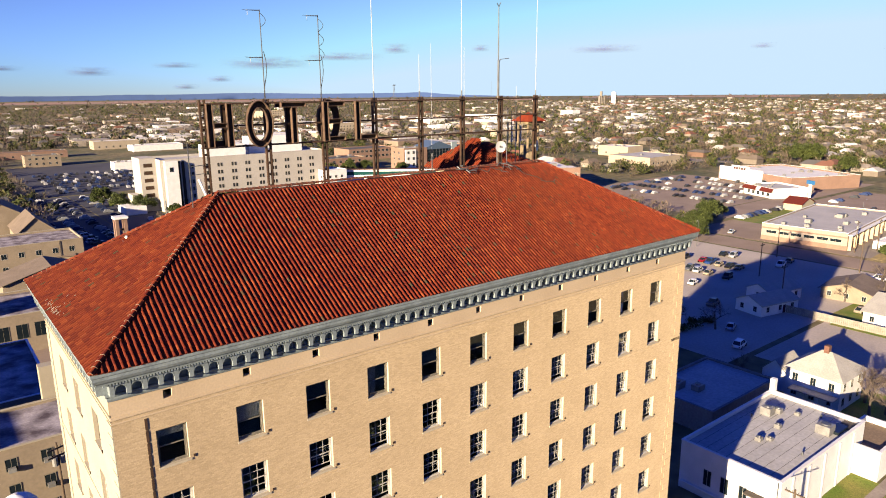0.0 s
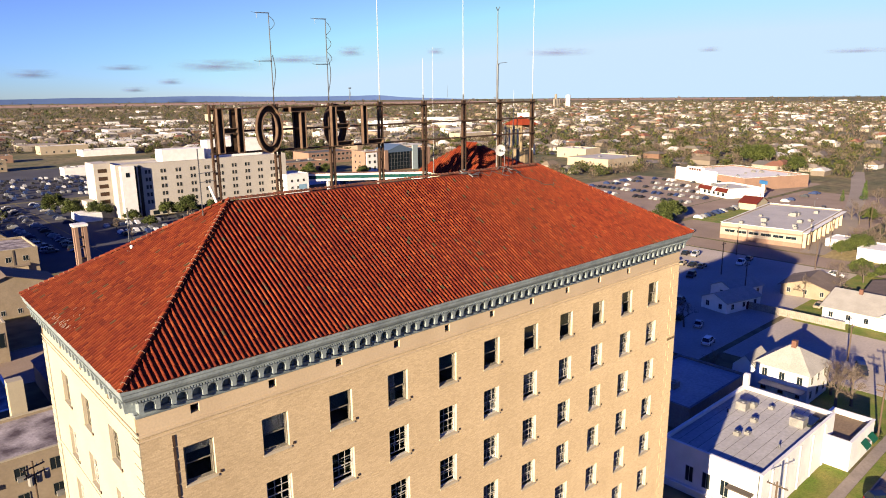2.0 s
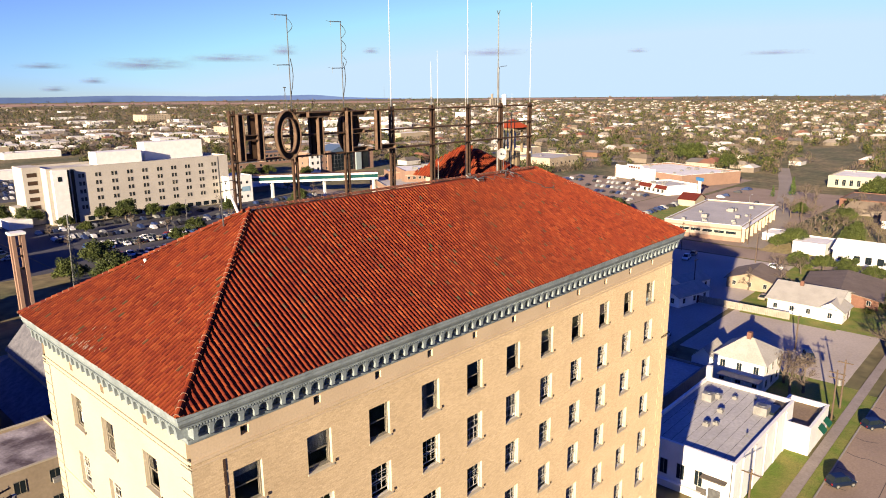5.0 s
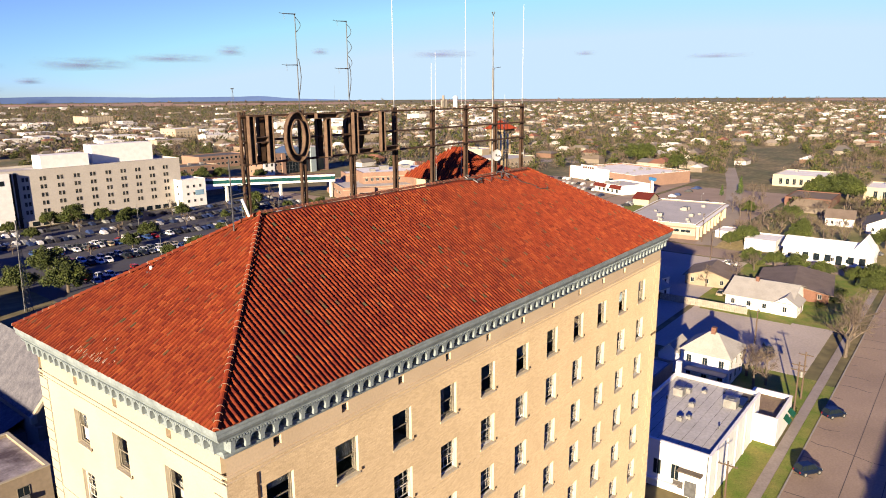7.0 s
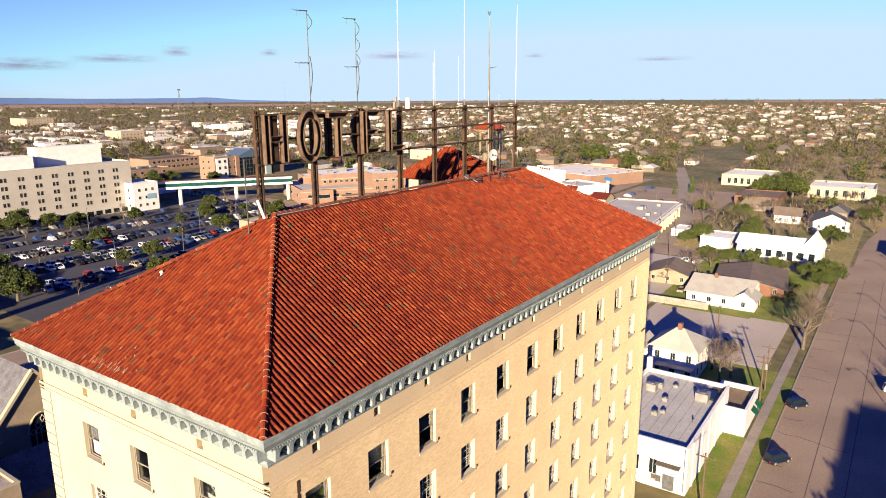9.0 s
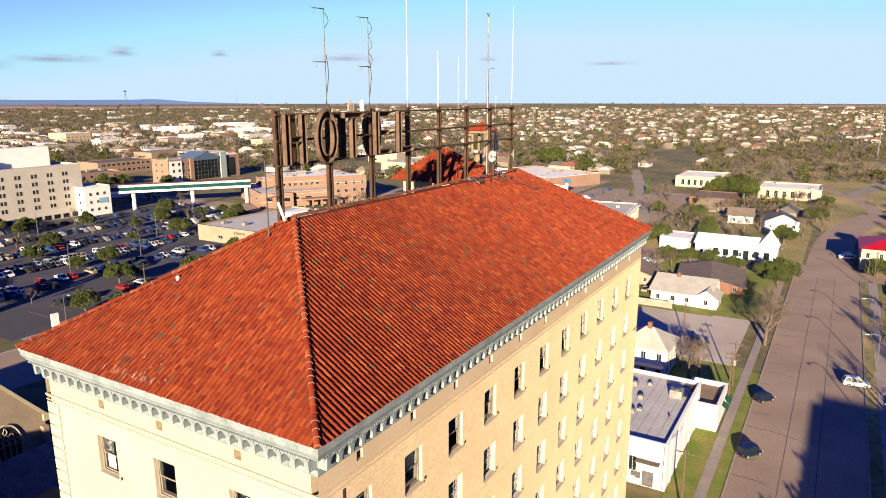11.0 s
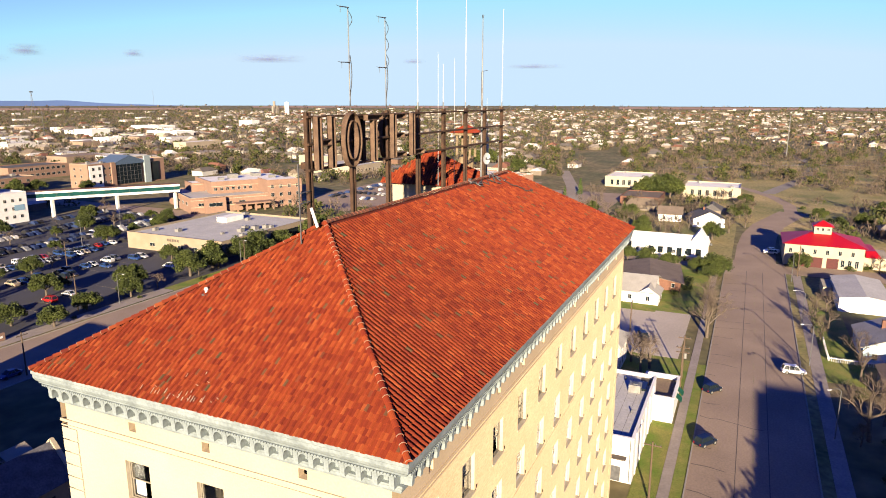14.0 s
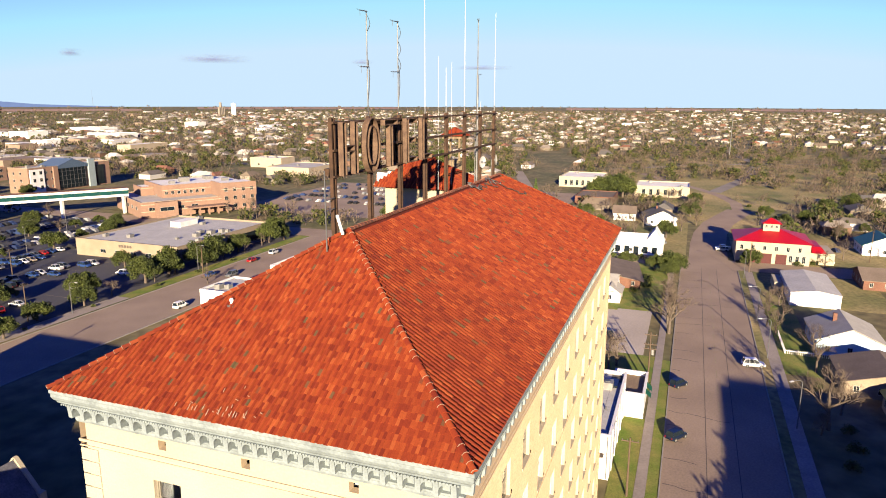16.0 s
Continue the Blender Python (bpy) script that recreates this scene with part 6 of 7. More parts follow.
def bush_meshes(seed):
    rn = random.Random(seed)
    t, c = Mesh(), Mesh()
    t.tube((0, 0, -0.1), (0, 0, 0.8), 0.1, 0.05, 5)
    for k in range(7):
        leaf_cloud(c, (rn.uniform(-1, 1), rn.uniform(-1, 1), rn.uniform(0.5, 1.4)), (0.8, 0.8, 0.65), 60, 0.16, rn)
    return t.data("trunk", BARK), c.data("crown", LEAF)


OAKS, BARES, CEDARS, BUSHES = [oak_meshes(s) for s in (1, 2, 3)], [bare_meshes(s) for s in (4, 5, 6)], [cedar_meshes(7)], [bush_meshes(s) for s in (8, 9)]
SORTS = {"oak": (OAKS, "evergreen_oak", "dark green evergreen oak with a rounded crown", "tree"), "bare": (BARES, "bare_tree", "leafless winter tree with fine grey twigs", "tree"),
         "cedar": (CEDARS, "cedar_tree", "dense dark green conical cedar", "tree"), "bush": (BUSHES, "green_bush", "rounded evergreen bush with dense leaves", "bush")}
grow_rn = random.Random(31)


def plant(sort, x, y, s, base=0.0):
    sets, name, label, cat = SORTS[sort]
    a, b = grow_rn.choice(sets)
    s *= {"oak": 1.3, "bare": 1.3}.get(sort, 1.0)
    t = thing(name, label, cat, sort + " planting", at=pose(x, y, base, 0, 0, grow_rn.uniform(0, 360)) @ Matrix.Diagonal((s, s, s * grow_rn.uniform(0.9, 1.12), 1)))
    part("trunk", a, None, t)
    part("crown", b, None, t)
    return t


for x, y, s in ((100, 165, 0.95), (84, 140, 0.85), (117, 152, 1.0), (80, 150, 0.8), (134, 146, 1.25), (145, 147, 1.35), (146, 166, 0.95), (158, 145, 1.3), (167, 146, 1.2), (180, 147, 1.0), (198, 146, 1.15), (212, 152, 1.2), (115, 193, 0.8),
                (160, 214, 1.05), (177, 248, 0.9), (64, 176, 1.3), (70, 202, 1.3), (56, 188, 1.1), (110, 280, 1.25), (121, 277, 1.0), (103, 285, 0.9), (130, 270, 1.0), (190, 262, 1.0), (150, 262, 0.9), (200, 225, 0.9), (118, 232, 0.9),
                (204, -2.6, 1.0), (199, -1.6, 0.75), (211, 12, 0.7), (212, 19, 0.75), (213, 26, 0.75), (213, 33, 0.8), (207, 3, 0.7), (241, 42, 1.0), (256, 28, 0.9), (219, 103, 1.1), (224, 112, 1.0), (236, 113, 1.1), (252, 118, 1.3), (262, 120, 1.0), (222, -27, 0.8), (385, 36, 1.9), (378, 30, 1.7), (382, 44, 1.6), (500, 190, 2.2), (515, 200, 2.0), (528, 196, 1.8),
                (300, 40, 1.0), (470, 150, 1.5)):
    plant("oak", x, y, s)
for x, y, s in ((18, -31.0, 2.1), (27, -31.5, 2.1), (35, -33.0, 2.0), (42, -36, 2.0)):
    plant("oak", x, y, s)
for x, y, s in ((113.5, 6.8, 1.05), (117.5, 5.6, 1.1), (119.6, 9.6, 1.0), (110, 27, 0.9), (142, -3.9, 1.5), (149.5, -3.4, 1.35), (157.5, -3.4, 1.3), (166, -2.9, 1.2), (58, -34, 1.75), (52, -33.5, 1.7), (156, -26.2, 0.9), (150, -27.6, 0.8), (101, -31.0, 1.5), (108, -34, 0.85), (98.5, -29.5, 0.6), (138, -34.0, 0.95), (128, -33, 0.9), (160, -30, 0.9), (170, -28, 0.9), (176, -31, 0.8),
                (186, 30, 0.9), (196, 34, 1.0), (178, 36, 0.9), (205, 30, 0.8), (243, -58, 1.0), (228, -50, 0.9), (262, 14, 1.0), (270, 22, 1.1), (276, 34, 1.1), (284, 12, 1.0), (268, 44, 1.2), (290, 48, 1.2), (280, -4, 1.2), (296, -10, 1.2), (312, 30, 1.2), (316, 12, 1.1), (330, 40, 1.2), (340, 20, 1.2), (350, 4, 1.2), (325, -12, 1.2), (300, 60, 1.1), (310, 66, 1.1), (345, 62, 1.2), (360, 70, 1.1),
                (258, -84, 1.2), (280, -62, 1.2), (272, -40, 1.2), (290, -48, 1.1), (128, 52, 0.9), (134, 46, 0.9), (140, 128, 0.7), (150, 270, 1.0), (205, 270, 1.1), (185, 240, 0.9), (250, 205, 1.0), (262, 200, 0.9), (244, 140, 0.9), (250, 150, 0.9), (258, 160, 0.9)):
    plant("bare", x, y, s)
for x, y, s in ((367, 78.5, 1.5), (357, 85, 0.9)):
    plant("cedar", x, y, s)
for x, y, s in ((183, 4, 1.0), (190, 3.5, 1.1), (176.5, 7, 0.8), (220.8, 8, 1.0), (231, 1, 0.8), (211.5, 12, 1.2), (212.5, 21, 1.3), (213.0, 30, 1.2), (247, 44, 1.2), (252, 46, 1.2), (126, 50, 1.5), (131, 50, 1.4), (137, 50, 1.3), (108, -1.0, 0.6), (110, 7, 0.9), (112, 2, 0.8),
                (101, -34, 0.8), (119, -32, 0.9), (94, -34, 1.0), (88, -32, 0.9), (232, -47, 1.0), (228, -42, 1.0), (167, 140, 0.6), (150, 140, 0.6), (132, 140, 0.6), (90, 141, 0.5), (110, 141, 0.5)):
    plant("bush", x, y, s)

# trees on the islands of the hospital car park and along its edge
isle = random.Random(61)
for y in (169, 194, 218, 242, 265):
    for x in range(74, 212, 17):
        if y < 206 and x > 146:
            continue
        if isle.random() < 0.62:
            plant("oak" if isle.random() < 0.5 else "bare", x + isle.uniform(-4, 4), y + isle.uniform(-1.5, 1.5), isle.uniform(0.5, 0.85))
for x in range(62, 212, 12):
    if isle.random() < 0.6:
        plant(isle.choice(("oak", "bare")), x + isle.uniform(-3, 3), 144.5 + isle.uniform(-1, 1), isle.uniform(0.55, 0.9))
# garden trees among the houses east of the cross street
HOUSES = ((220, -3, 252, 29), (229, 27, 251, 44), (287, -4, 316, 31), (226, -58, 254, -16), (341, 28, 377, 56), (384, -8, 418, 26), (414, 45, 452, 76), (229, -23, 300, -5), (253, -82, 271, -64), (232, 50, 300, 96))
for k in range(150):
    x, y = isle.uniform(236, 400), isle.uniform(-130, 60)
    if any(a - 2 < x < c + 2 and b - 2 < y < d + 2 for a, b, c, d in HOUSES) or 298 < x < 360 and -40 < y < -8:
        continue
    plant(isle.choice(("bare", "bare", "bare", "oak", "bush")), x, y, isle.uniform(0.6, 1.15))
for x, y, s in ((222, 388, 1.2), (234, 378, 1.3), (246, 376, 1.1), (258, 350, 1.0), (206, 330, 1.2), (214, 342, 1.1), (196, 318, 1.0), (86, 282, 0.8), (92, 296, 1.2), (78, 300, 1.3), (70, 310, 1.2), (66, 330, 1.3)):
    plant("oak", x, y, s)

# ---- fences, lamps, poles ----
fn = thing("board_fence", "weathered pale board fence round the lot", "fence")
BOARD = mat("grey_boards", (0.189, 0.171, 0.139), (0.148, 0.13, 0.107), 0.9, 1.0, 5, fine=0.2)
for k in range(62):
    y = 19.8 + k * 0.42
    x = 158.6 - 0.006 * k
    part("board", Mesh().box(x - 0.03, y, 0, x + 0.03, y + 0.38, 1.9), BOARD, fn)
part("rail", Mesh().beam((158.66, 19.8, 1.5), (158.3, 45.8, 1.5), 0.06, 0.1), BOARD, fn)
fw = thing("picket_fence", "low white fence round a front yard", "fence")
for k in range(22):
    part("picket", Mesh().box(137.5 + k * 0.62, -28.3, 0, 137.58 + k * 0.62, -28.2, 1.1), WHITE, fw)
for k in range(24):
    part("picket", Mesh().box(137.3, -28.4 - k * 0.42, 0, 137.4, -28.32 - k * 0.42, 1.1), WHITE, fw)
part("rail", Mesh().box(137.4, -28.19, 0.75, 151.2, -28.13, 0.9), WHITE, fw)
part("rail", Mesh().box(137.2, -38.4, 0.75, 137.29, -28.3, 0.9), WHITE, fw)


def utility_pole(x, y, h, arms=1, boxes=0, yaw=0):
    p = thing("utility_pole", "wooden utility pole with cross-arm", "utility pole", "utility poles", at=pose(x, y, 0, 0, 0, yaw))
    part("pole", Mesh().tube((0, 0, -0.3), (0, 0, h), 0.17, 0.11, 8), WOOD, p)
    for k in range(arms):
        part("cross_arm", Mesh().box(-1.2, -0.2, h - 0.7 - 0.9 * k, 1.2, -0.08, h - 0.55 - 0.9 * k), WOOD, p)
        for i in range(4):
            part("insulator", Mesh().tube((-1.05 + 0.7 * i, -0.14, h - 0.55 - 0.9 * k), (-1.05 + 0.7 * i, -0.14, h - 0.3 - 0.9 * k), 0.05, 0.04, 6), GALV, p)
    for k in range(boxes):
        part("transformer", Mesh().tube((-0.45 + 0.9 * k, -0.1, h - 2.6), (-0.45 + 0.9 * k, -0.1, h - 1.6), 0.3, 0.3, 10), AC, p)


for x, y, h, a, b, w in ((69, -0.9, 9, 1, 0, 90), (107.9, -1.2, 9.5, 2, 1, 90), (115, -0.9, 9, 1, 0, 90), (139, 13, 8, 1, 0, 0), (211, 45, 10, 1, 0, 0), (212, 70, 10, 1, 0, 0), (236, 56, 11, 1, 1, 0), (245, 52.5, 11, 1, 0, 0), (289, 53, 11, 1, 0, 0), (185, 62, 10, 1, 0, 0), (165, 46, 10, 1, 0, 0),
                         (3.5, 51.0, 15.5, 2, 3, 20), (95, 146, 10, 1, 0, 0), (125, 190, 9, 1, 0, 0), (213, -26, 10, 1, 0, 0), (243, -66, 11, 1, 0, 0), (62, 118, 9, 1, 0, 0), (150, 138, 9, 1, 0, 0)):
    utility_pole(x, y, h, a, b, w)


def street_lamp(x, y, h, yaw, reach=2.2):
    p = thing("street_lamp", "grey steel street lamp with a curved arm", "street lamp", "street lamps", at=pose(x, y, 0, 0, 0, yaw))
    part("post", Mesh().tube((0, 0, -0.2), (0, 0, h), 0.11, 0.07, 8), GALV, p)
    part("arm", Mesh().path([(0, 0, h - 0.1), (0.5, 0, h + 0.35), (1.2, 0, h + 0.5), (reach, 0, h + 0.5)], 0.05), GALV, p)
    part("lamp_head", Mesh().box(reach - 0.1, -0.14, h + 0.40, reach + 0.6, 0.14, h + 0.55), FIBRE, p)


for x, y, h, w in ((99.5, -26.0, 8.5, 130), (133, -24.4, 8.5, 110), (160, -24.4, 8.5, 100), (205, -24.0, 8.5, 100), (100, 190, 9, 20), (150, 215, 9, 60), (126, 255, 9, 60), (180, 230, 9, 0), (206, 95, 9, 200), (300, 140, 9, 20), (340, 165, 9, 20), (70, 141.5, 8, -90), (104, 141.5, 8, -90), (152, 141.5, 8, -90), (292, 75, 9, 0)):
    street_lamp(x, y, h, w)

# sign at the corner of the car park
ms = thing("monument_sign", "white and pink monument sign on a brick base", "sign", at=pose(68, 141.6, 0))
part("pylon", Mesh().box(-1.3, -0.3, 0, 0.3, 0.3, 4.2), WHITE, ms)
part("name_wall", Mesh().box(0.35, -0.25, 0.2, 5.0, 0.25, 1.9), PINKBRICK, ms)
for k in range(5):
    part("letter_bar", Mesh().box(0.7 + k * 0.8, -0.3, 0.8, 1.3 + k * 0.8, -0.26, 1.3), WHITE, ms)

# ---- vehicles ----
def car_meshes(kind):
    """Body, glazing and wheel of a car, centred, its nose towards +x: rounded hull lofted along x, arches cut by dark wheels."""
    L, W = {"sedan": (4.5, 1.78), "suv": (4.6, 1.86), "hatch": (4.05, 1.76), "pickup": (5.4, 1.92)}[kind]
    h, roof = {"sedan": (0.86, 1.42), "suv": (0.98, 1.72), "hatch": (0.92, 1.58), "pickup": (1.02, 1.78)}[kind]
    b, g = Mesh(), Mesh()
    x0, x1, w = -L / 2, L / 2, W / 2
    stations = [(x0, 0.80, 0.42, h - 0.22), (x0 + 0.10, 0.93, 0.30, h - 0.05), (x0 + 0.45, 1.0, 0.24, h), (x1 - 1.35, 1.0, 0.24, h), (x1 - 0.95, 0.98, 0.24, h - 0.02), (x1 - 0.35, 0.93, 0.27, h - 0.14), (x1 - 0.08, 0.82, 0.32, h - 0.26), (x1, 0.70, 0.42, h - 0.38)]
    for x, f, zb, zt in stations:
        q = w * f
        b.v += [(x, -q * 0.9, zb), (x, -q, zb + 0.18), (x, -q * 0.985, zt - 0.14), (x, -q * 0.88, zt), (x, q * 0.88, zt), (x, q * 0.985, zt - 0.14), (x, q, zb + 0.18), (x, q * 0.9, zb)]
    n = len(stations)
    for i in range(n - 1):
        b.f += [(8 * i + j, 8 * i + (j + 1) % 8, 8 * i + 8 + (j + 1) % 8, 8 * i + 8 + j) for j in range(8)]
    b.f += [tuple(range(7, -1, -1)), tuple(range(8 * n - 8, 8 * n))]
    ca, cb, ra, rb = {"sedan": (x0 + 0.55, x1 - 1.1, x0 + 1.25, x1 - 1.95), "suv": (x0 + 0.12, x1 - 1.15, x0 + 0.5, x1 - 1.9), "hatch": (x0 + 0.12, x1 - 0.95, x0 + 0.5, x1 - 1.7), "pickup": (x0 + 1.75, x1 - 1.2, x0 + 2.0, x1 - 1.9)}[kind]
    lo = [(ca, -w + 0.10, h - 0.01), (cb, -w + 0.10, h - 0.01), (cb, w - 0.10, h - 0.01), (ca, w - 0.10, h - 0.01)]
    up = [(ra, -w + 0.28, roof), (rb, -w + 0.28, roof), (rb, w - 0.28, roof), (ra, w - 0.28, roof)]
    for i in range(4):
        g.face(lo[i], lo[(i + 1) % 4], up[(i + 1) % 4], up[i])
    k = len(b.v)
    mid = [(x * 0.96, y * 0.92, z + 0.05) for x, y, z in up]
    b.v += [(x * 1.02, y * 1.03, z - 0.03) for x, y, z in up] + mid
    b.f += [tuple(k + i for i in q) for q in ((4, 5, 6, 7), (0, 1, 5, 4), (1, 2, 6, 5), (2, 3, 7, 6), (3, 0, 4, 7))]
    for (xa, ya, za), (xb, yb, zb) in zip(lo, up):
        b.beam((xa, ya, za), (xb, yb, zb), 0.09, 0.09)
    for f in (0.36, 0.68) if kind != "pickup" else (0.5,):
        for s in (-1, 1):
            b.beam((ca + (cb - ca) * f, s * (w - 0.10), h), (ra + (rb - ra) * f, s * (w - 0.28), roof), 0.09, 0.04)
    for s in (-1, 1):
        b.box(cb - 0.25, s * (w + 0.06) - 0.08, h - 0.02, cb - 0.08, s * (w + 0.06) + 0.08, h + 0.12)
    if kind == "pickup":
        for y0, y1 in ((-w + 0.05, -w + 0.17), (w - 0.17, w - 0.05)):
            b.box(x0 + 0.12, y0, h - 0.05, x0 + 1.7, y1, h + 0.14)
        b.box(x0 + 0.08, -w + 0.18, h - 0.05, x0 + 0.18, w - 0.18, h + 0.14)
    wh = Mesh().tube((0, -0.12, 0), (0, 0.12, 0), 0.35, sides=14)
    return b, g, wh, L, W


CAR_COLOURS = {"white": (0.49, 0.49, 0.483), "silver": (0.286, 0.292, 0.299), "black": (0.0102, 0.0109, 0.0122), "blue": (0.0136, 0.034, 0.109), "navy": (0.004, 0.008, 0.02), "red": (0.19, 0.00816, 0.00816), "grey": (0.0748, 0.0782, 0.0816), "tan": (0.204, 0.17, 0.122)}
LAMP = mat("headlamp", (0.75, 0.75, 0.72), (0.7, 0.7, 0.68), 0.2)
TAIL = mat("tail_lamp", (0.185, 0.0074, 0.0074), (0.148, 0.0074, 0.0074), 0.3)
CAR_KIT = {}
for kind in ("sedan", "suv", "hatch", "pickup"):
    b, g, wh, L, W = car_meshes(kind)
    gl, wl = g.data("window_glass", DARKGLASS), wh.data("wheel", TYRE)
    hl = Mesh().box(0, -0.18, -0.07, 0.05, 0.18, 0.07).data("headlight", LAMP)
    for cname, col in CAR_COLOURS.items():
        paint = bpy.data.materials.get("car_paint_" + cname) or mat("car_paint_" + cname, col, tuple(c * 0.92 for c in col), 0.3, 0.5, 2, fine=0.03, spec=0.25)
        CAR_KIT[kind, cname] = b.data("body", paint), gl, wl, hl, L, W


RIM_DISC = Mesh().tube((0, -0.125, 0), (0, 0.125, 0), 0.21, sides=10).data("rim", AC)
TAIL_LAMP = Mesh().box(-0.01, -0.1, -0.12, 0.06, 0.1, 0.12).data("tail_light", TAIL)
FAR_CARS = Mesh()


def far_car(x, y, yaw):
    """A car too far off to make out its parts: one closed shape."""
    ca, sa = math.cos(radians(yaw)), math.sin(radians(yaw))
    prof = [(-2.1, 0.15), (-2.1, 0.8), (-1.7, 0.9), (-1.3, 1.45), (0.4, 1.45), (1.0, 0.9), (2.0, 0.75), (2.1, 0.15)]
    n, k = len(FAR_CARS.v), len(prof)
    for w in (-0.85, 0.85):
        FAR_CARS.v += [(x + ca * u - sa * w * (0.8 if v > 1 else 1), y + sa * u + ca * w * (0.8 if v > 1 else 1), v) for u, v in prof]
    FAR_CARS.f += [tuple(range(n, n + k)), tuple(range(n + 2 * k - 1, n + k - 1, -1))] + [(n + (i + 1) % k, n + i, n + k + i, n + k + (i + 1) % k) for i in range(k)]


def car(x, y, yaw, kind="sedan", colour="white", z=0.05):
    if math.hypot(x, y) > 262:
        return far_car(x, y, yaw)
    body, gl, wl, hl, L, W = CAR_KIT[kind, colour]
    c = thing(("pickup_truck" if kind == "pickup" else "parked_car"), "parked %s %s on the asphalt" % (colour, {"sedan": "saloon car", "suv": "estate car", "hatch": "hatchback", "pickup": "pickup truck"}[kind]), "car", "parked vehicles", at=pose(x, y, z, 0, 0, yaw))
    part("body", body, None, c)
    part("window_glass", gl, None, c)
    for dx in (-L * 0.3, L * 0.3):
        for s in (-1, 1):
            o = part("wheel", wl, None, c)
            o.location = (dx, s * (W / 2 - 0.08), 0.33)
            if x < 150 and abs(y) < 40:
                part("rim", RIM_DISC, None, o)
    if abs(x) < 150:
        for s in (-1, 1):
            o = part("headlight", hl, None, c)
            o.location = (L / 2 - 0.14, s * (W / 2 - 0.34), 0.58)
            o = part("tail_light", TAIL_LAMP, None, c)
            o.location = (-L / 2 + 0.0, s * (W / 2 - 0.26), 0.66)
    return c


for x, y, w, k, col in ((89.0, -6.95, -36, "hatch", "navy"), (111.0, -6.8, -36, "hatch", "navy"), (127.0, -21.2, -80, "suv", "white"), (134.6, 9.2, 205, "suv", "navy"), (206, 38, 100, "pickup", "white"), (208, 64, 10, "sedan", "grey"), (236, 99, 15, "sedan", "silver"),
                        (245, -19, 90, "suv", "white"), (247.6, -19.3, 90, "pickup", "white"), (226, -24.8, 60, "suv", "black"), (250, 3, 90, "sedan", "grey"), (118, 119, 0, "suv", "white"), (150, 127, 180, "suv", "grey"), (148, 133.5, 0, "sedan", "blue"), (182, 133, 0, "suv", "silver"), (169, 133, 0, "sedan", "red"), (195, 118.6, 0, "sedan", "black"), (60, 120, 180, "sedan", "blue"), (38, 62, 100, "suv", "blue"),
                        (137, 44, 20, "sedan", "silver"), (150, 56, 10, "pickup", "grey"), (143, 62, 10, "suv", "silver"), (128, 37, 10, "suv", "white"), (172, 30, 0, "sedan", "tan"), (236, -52, 80, "sedan", "silver"), (258, -58, 20, "pickup", "silver"), (330, 84, 10, "sedan", "black")):
    car(x, y, w, k, col)
prk = random.Random(77)


def row(x0, x1, y, step, fill, along="x", yaw=90):
    n = int(abs(x1 - x0) / step)
    for i in range(n):
        if prk.random() < fill:
            u = x0 + (i + 0.5) * step + prk.uniform(-0.2, 0.2)
            v = y + prk.uniform(-0.4, 0.4)
            car(u if along == "x" else v, v if along == "x" else u, yaw + prk.choice((0, 180)) + prk.uniform(-3, 3), prk.choice(("sedan", "sedan", "suv", "suv", "pickup")), prk.choice(("white", "white", "white", "silver", "grey", "black", "black", "black", "blue", "blue", "blue", "grey", "tan", "silver", "silver", "white", "grey", "black", "blue", "red")))


for y, f in ((160.5, 0.3), (179.5, 0.5), (185, 0.65), (203.5, 0.85), (209, 0.85), (227.5, 0.8), (233, 0.8), (251.5, 0.8), (257, 0.75), (275, 0.7)):
    row(72, 148 if y < 206 else 212, y, 3.0, f)
for x in (163, 176, 188, 201):
    row(62, 104, x, 3.1, 0.5, "y", 8)
for x in (300, 318, 336, 354, 372):
    row(134, 205, x, 3.2, 0.65, "y", 0)
row(262, 330, 112, 3.2, 0.6)
row(330, 382, 104, 3.2, 0.35)
for y in (392, 404, 416, 428, 440, 452, 464, 476, 488):
    row(56, 156, y, 3.2, 0.62)
for x in (36, 44, 52, 64, 74):
    row(230 if x < 58 else 295, 370, x, 3.1, 0.5, "y", 0)
row(300, 372, 205, 3.2, 0.5)
row(360, 384, 40, 3.0, 0.7, "y")

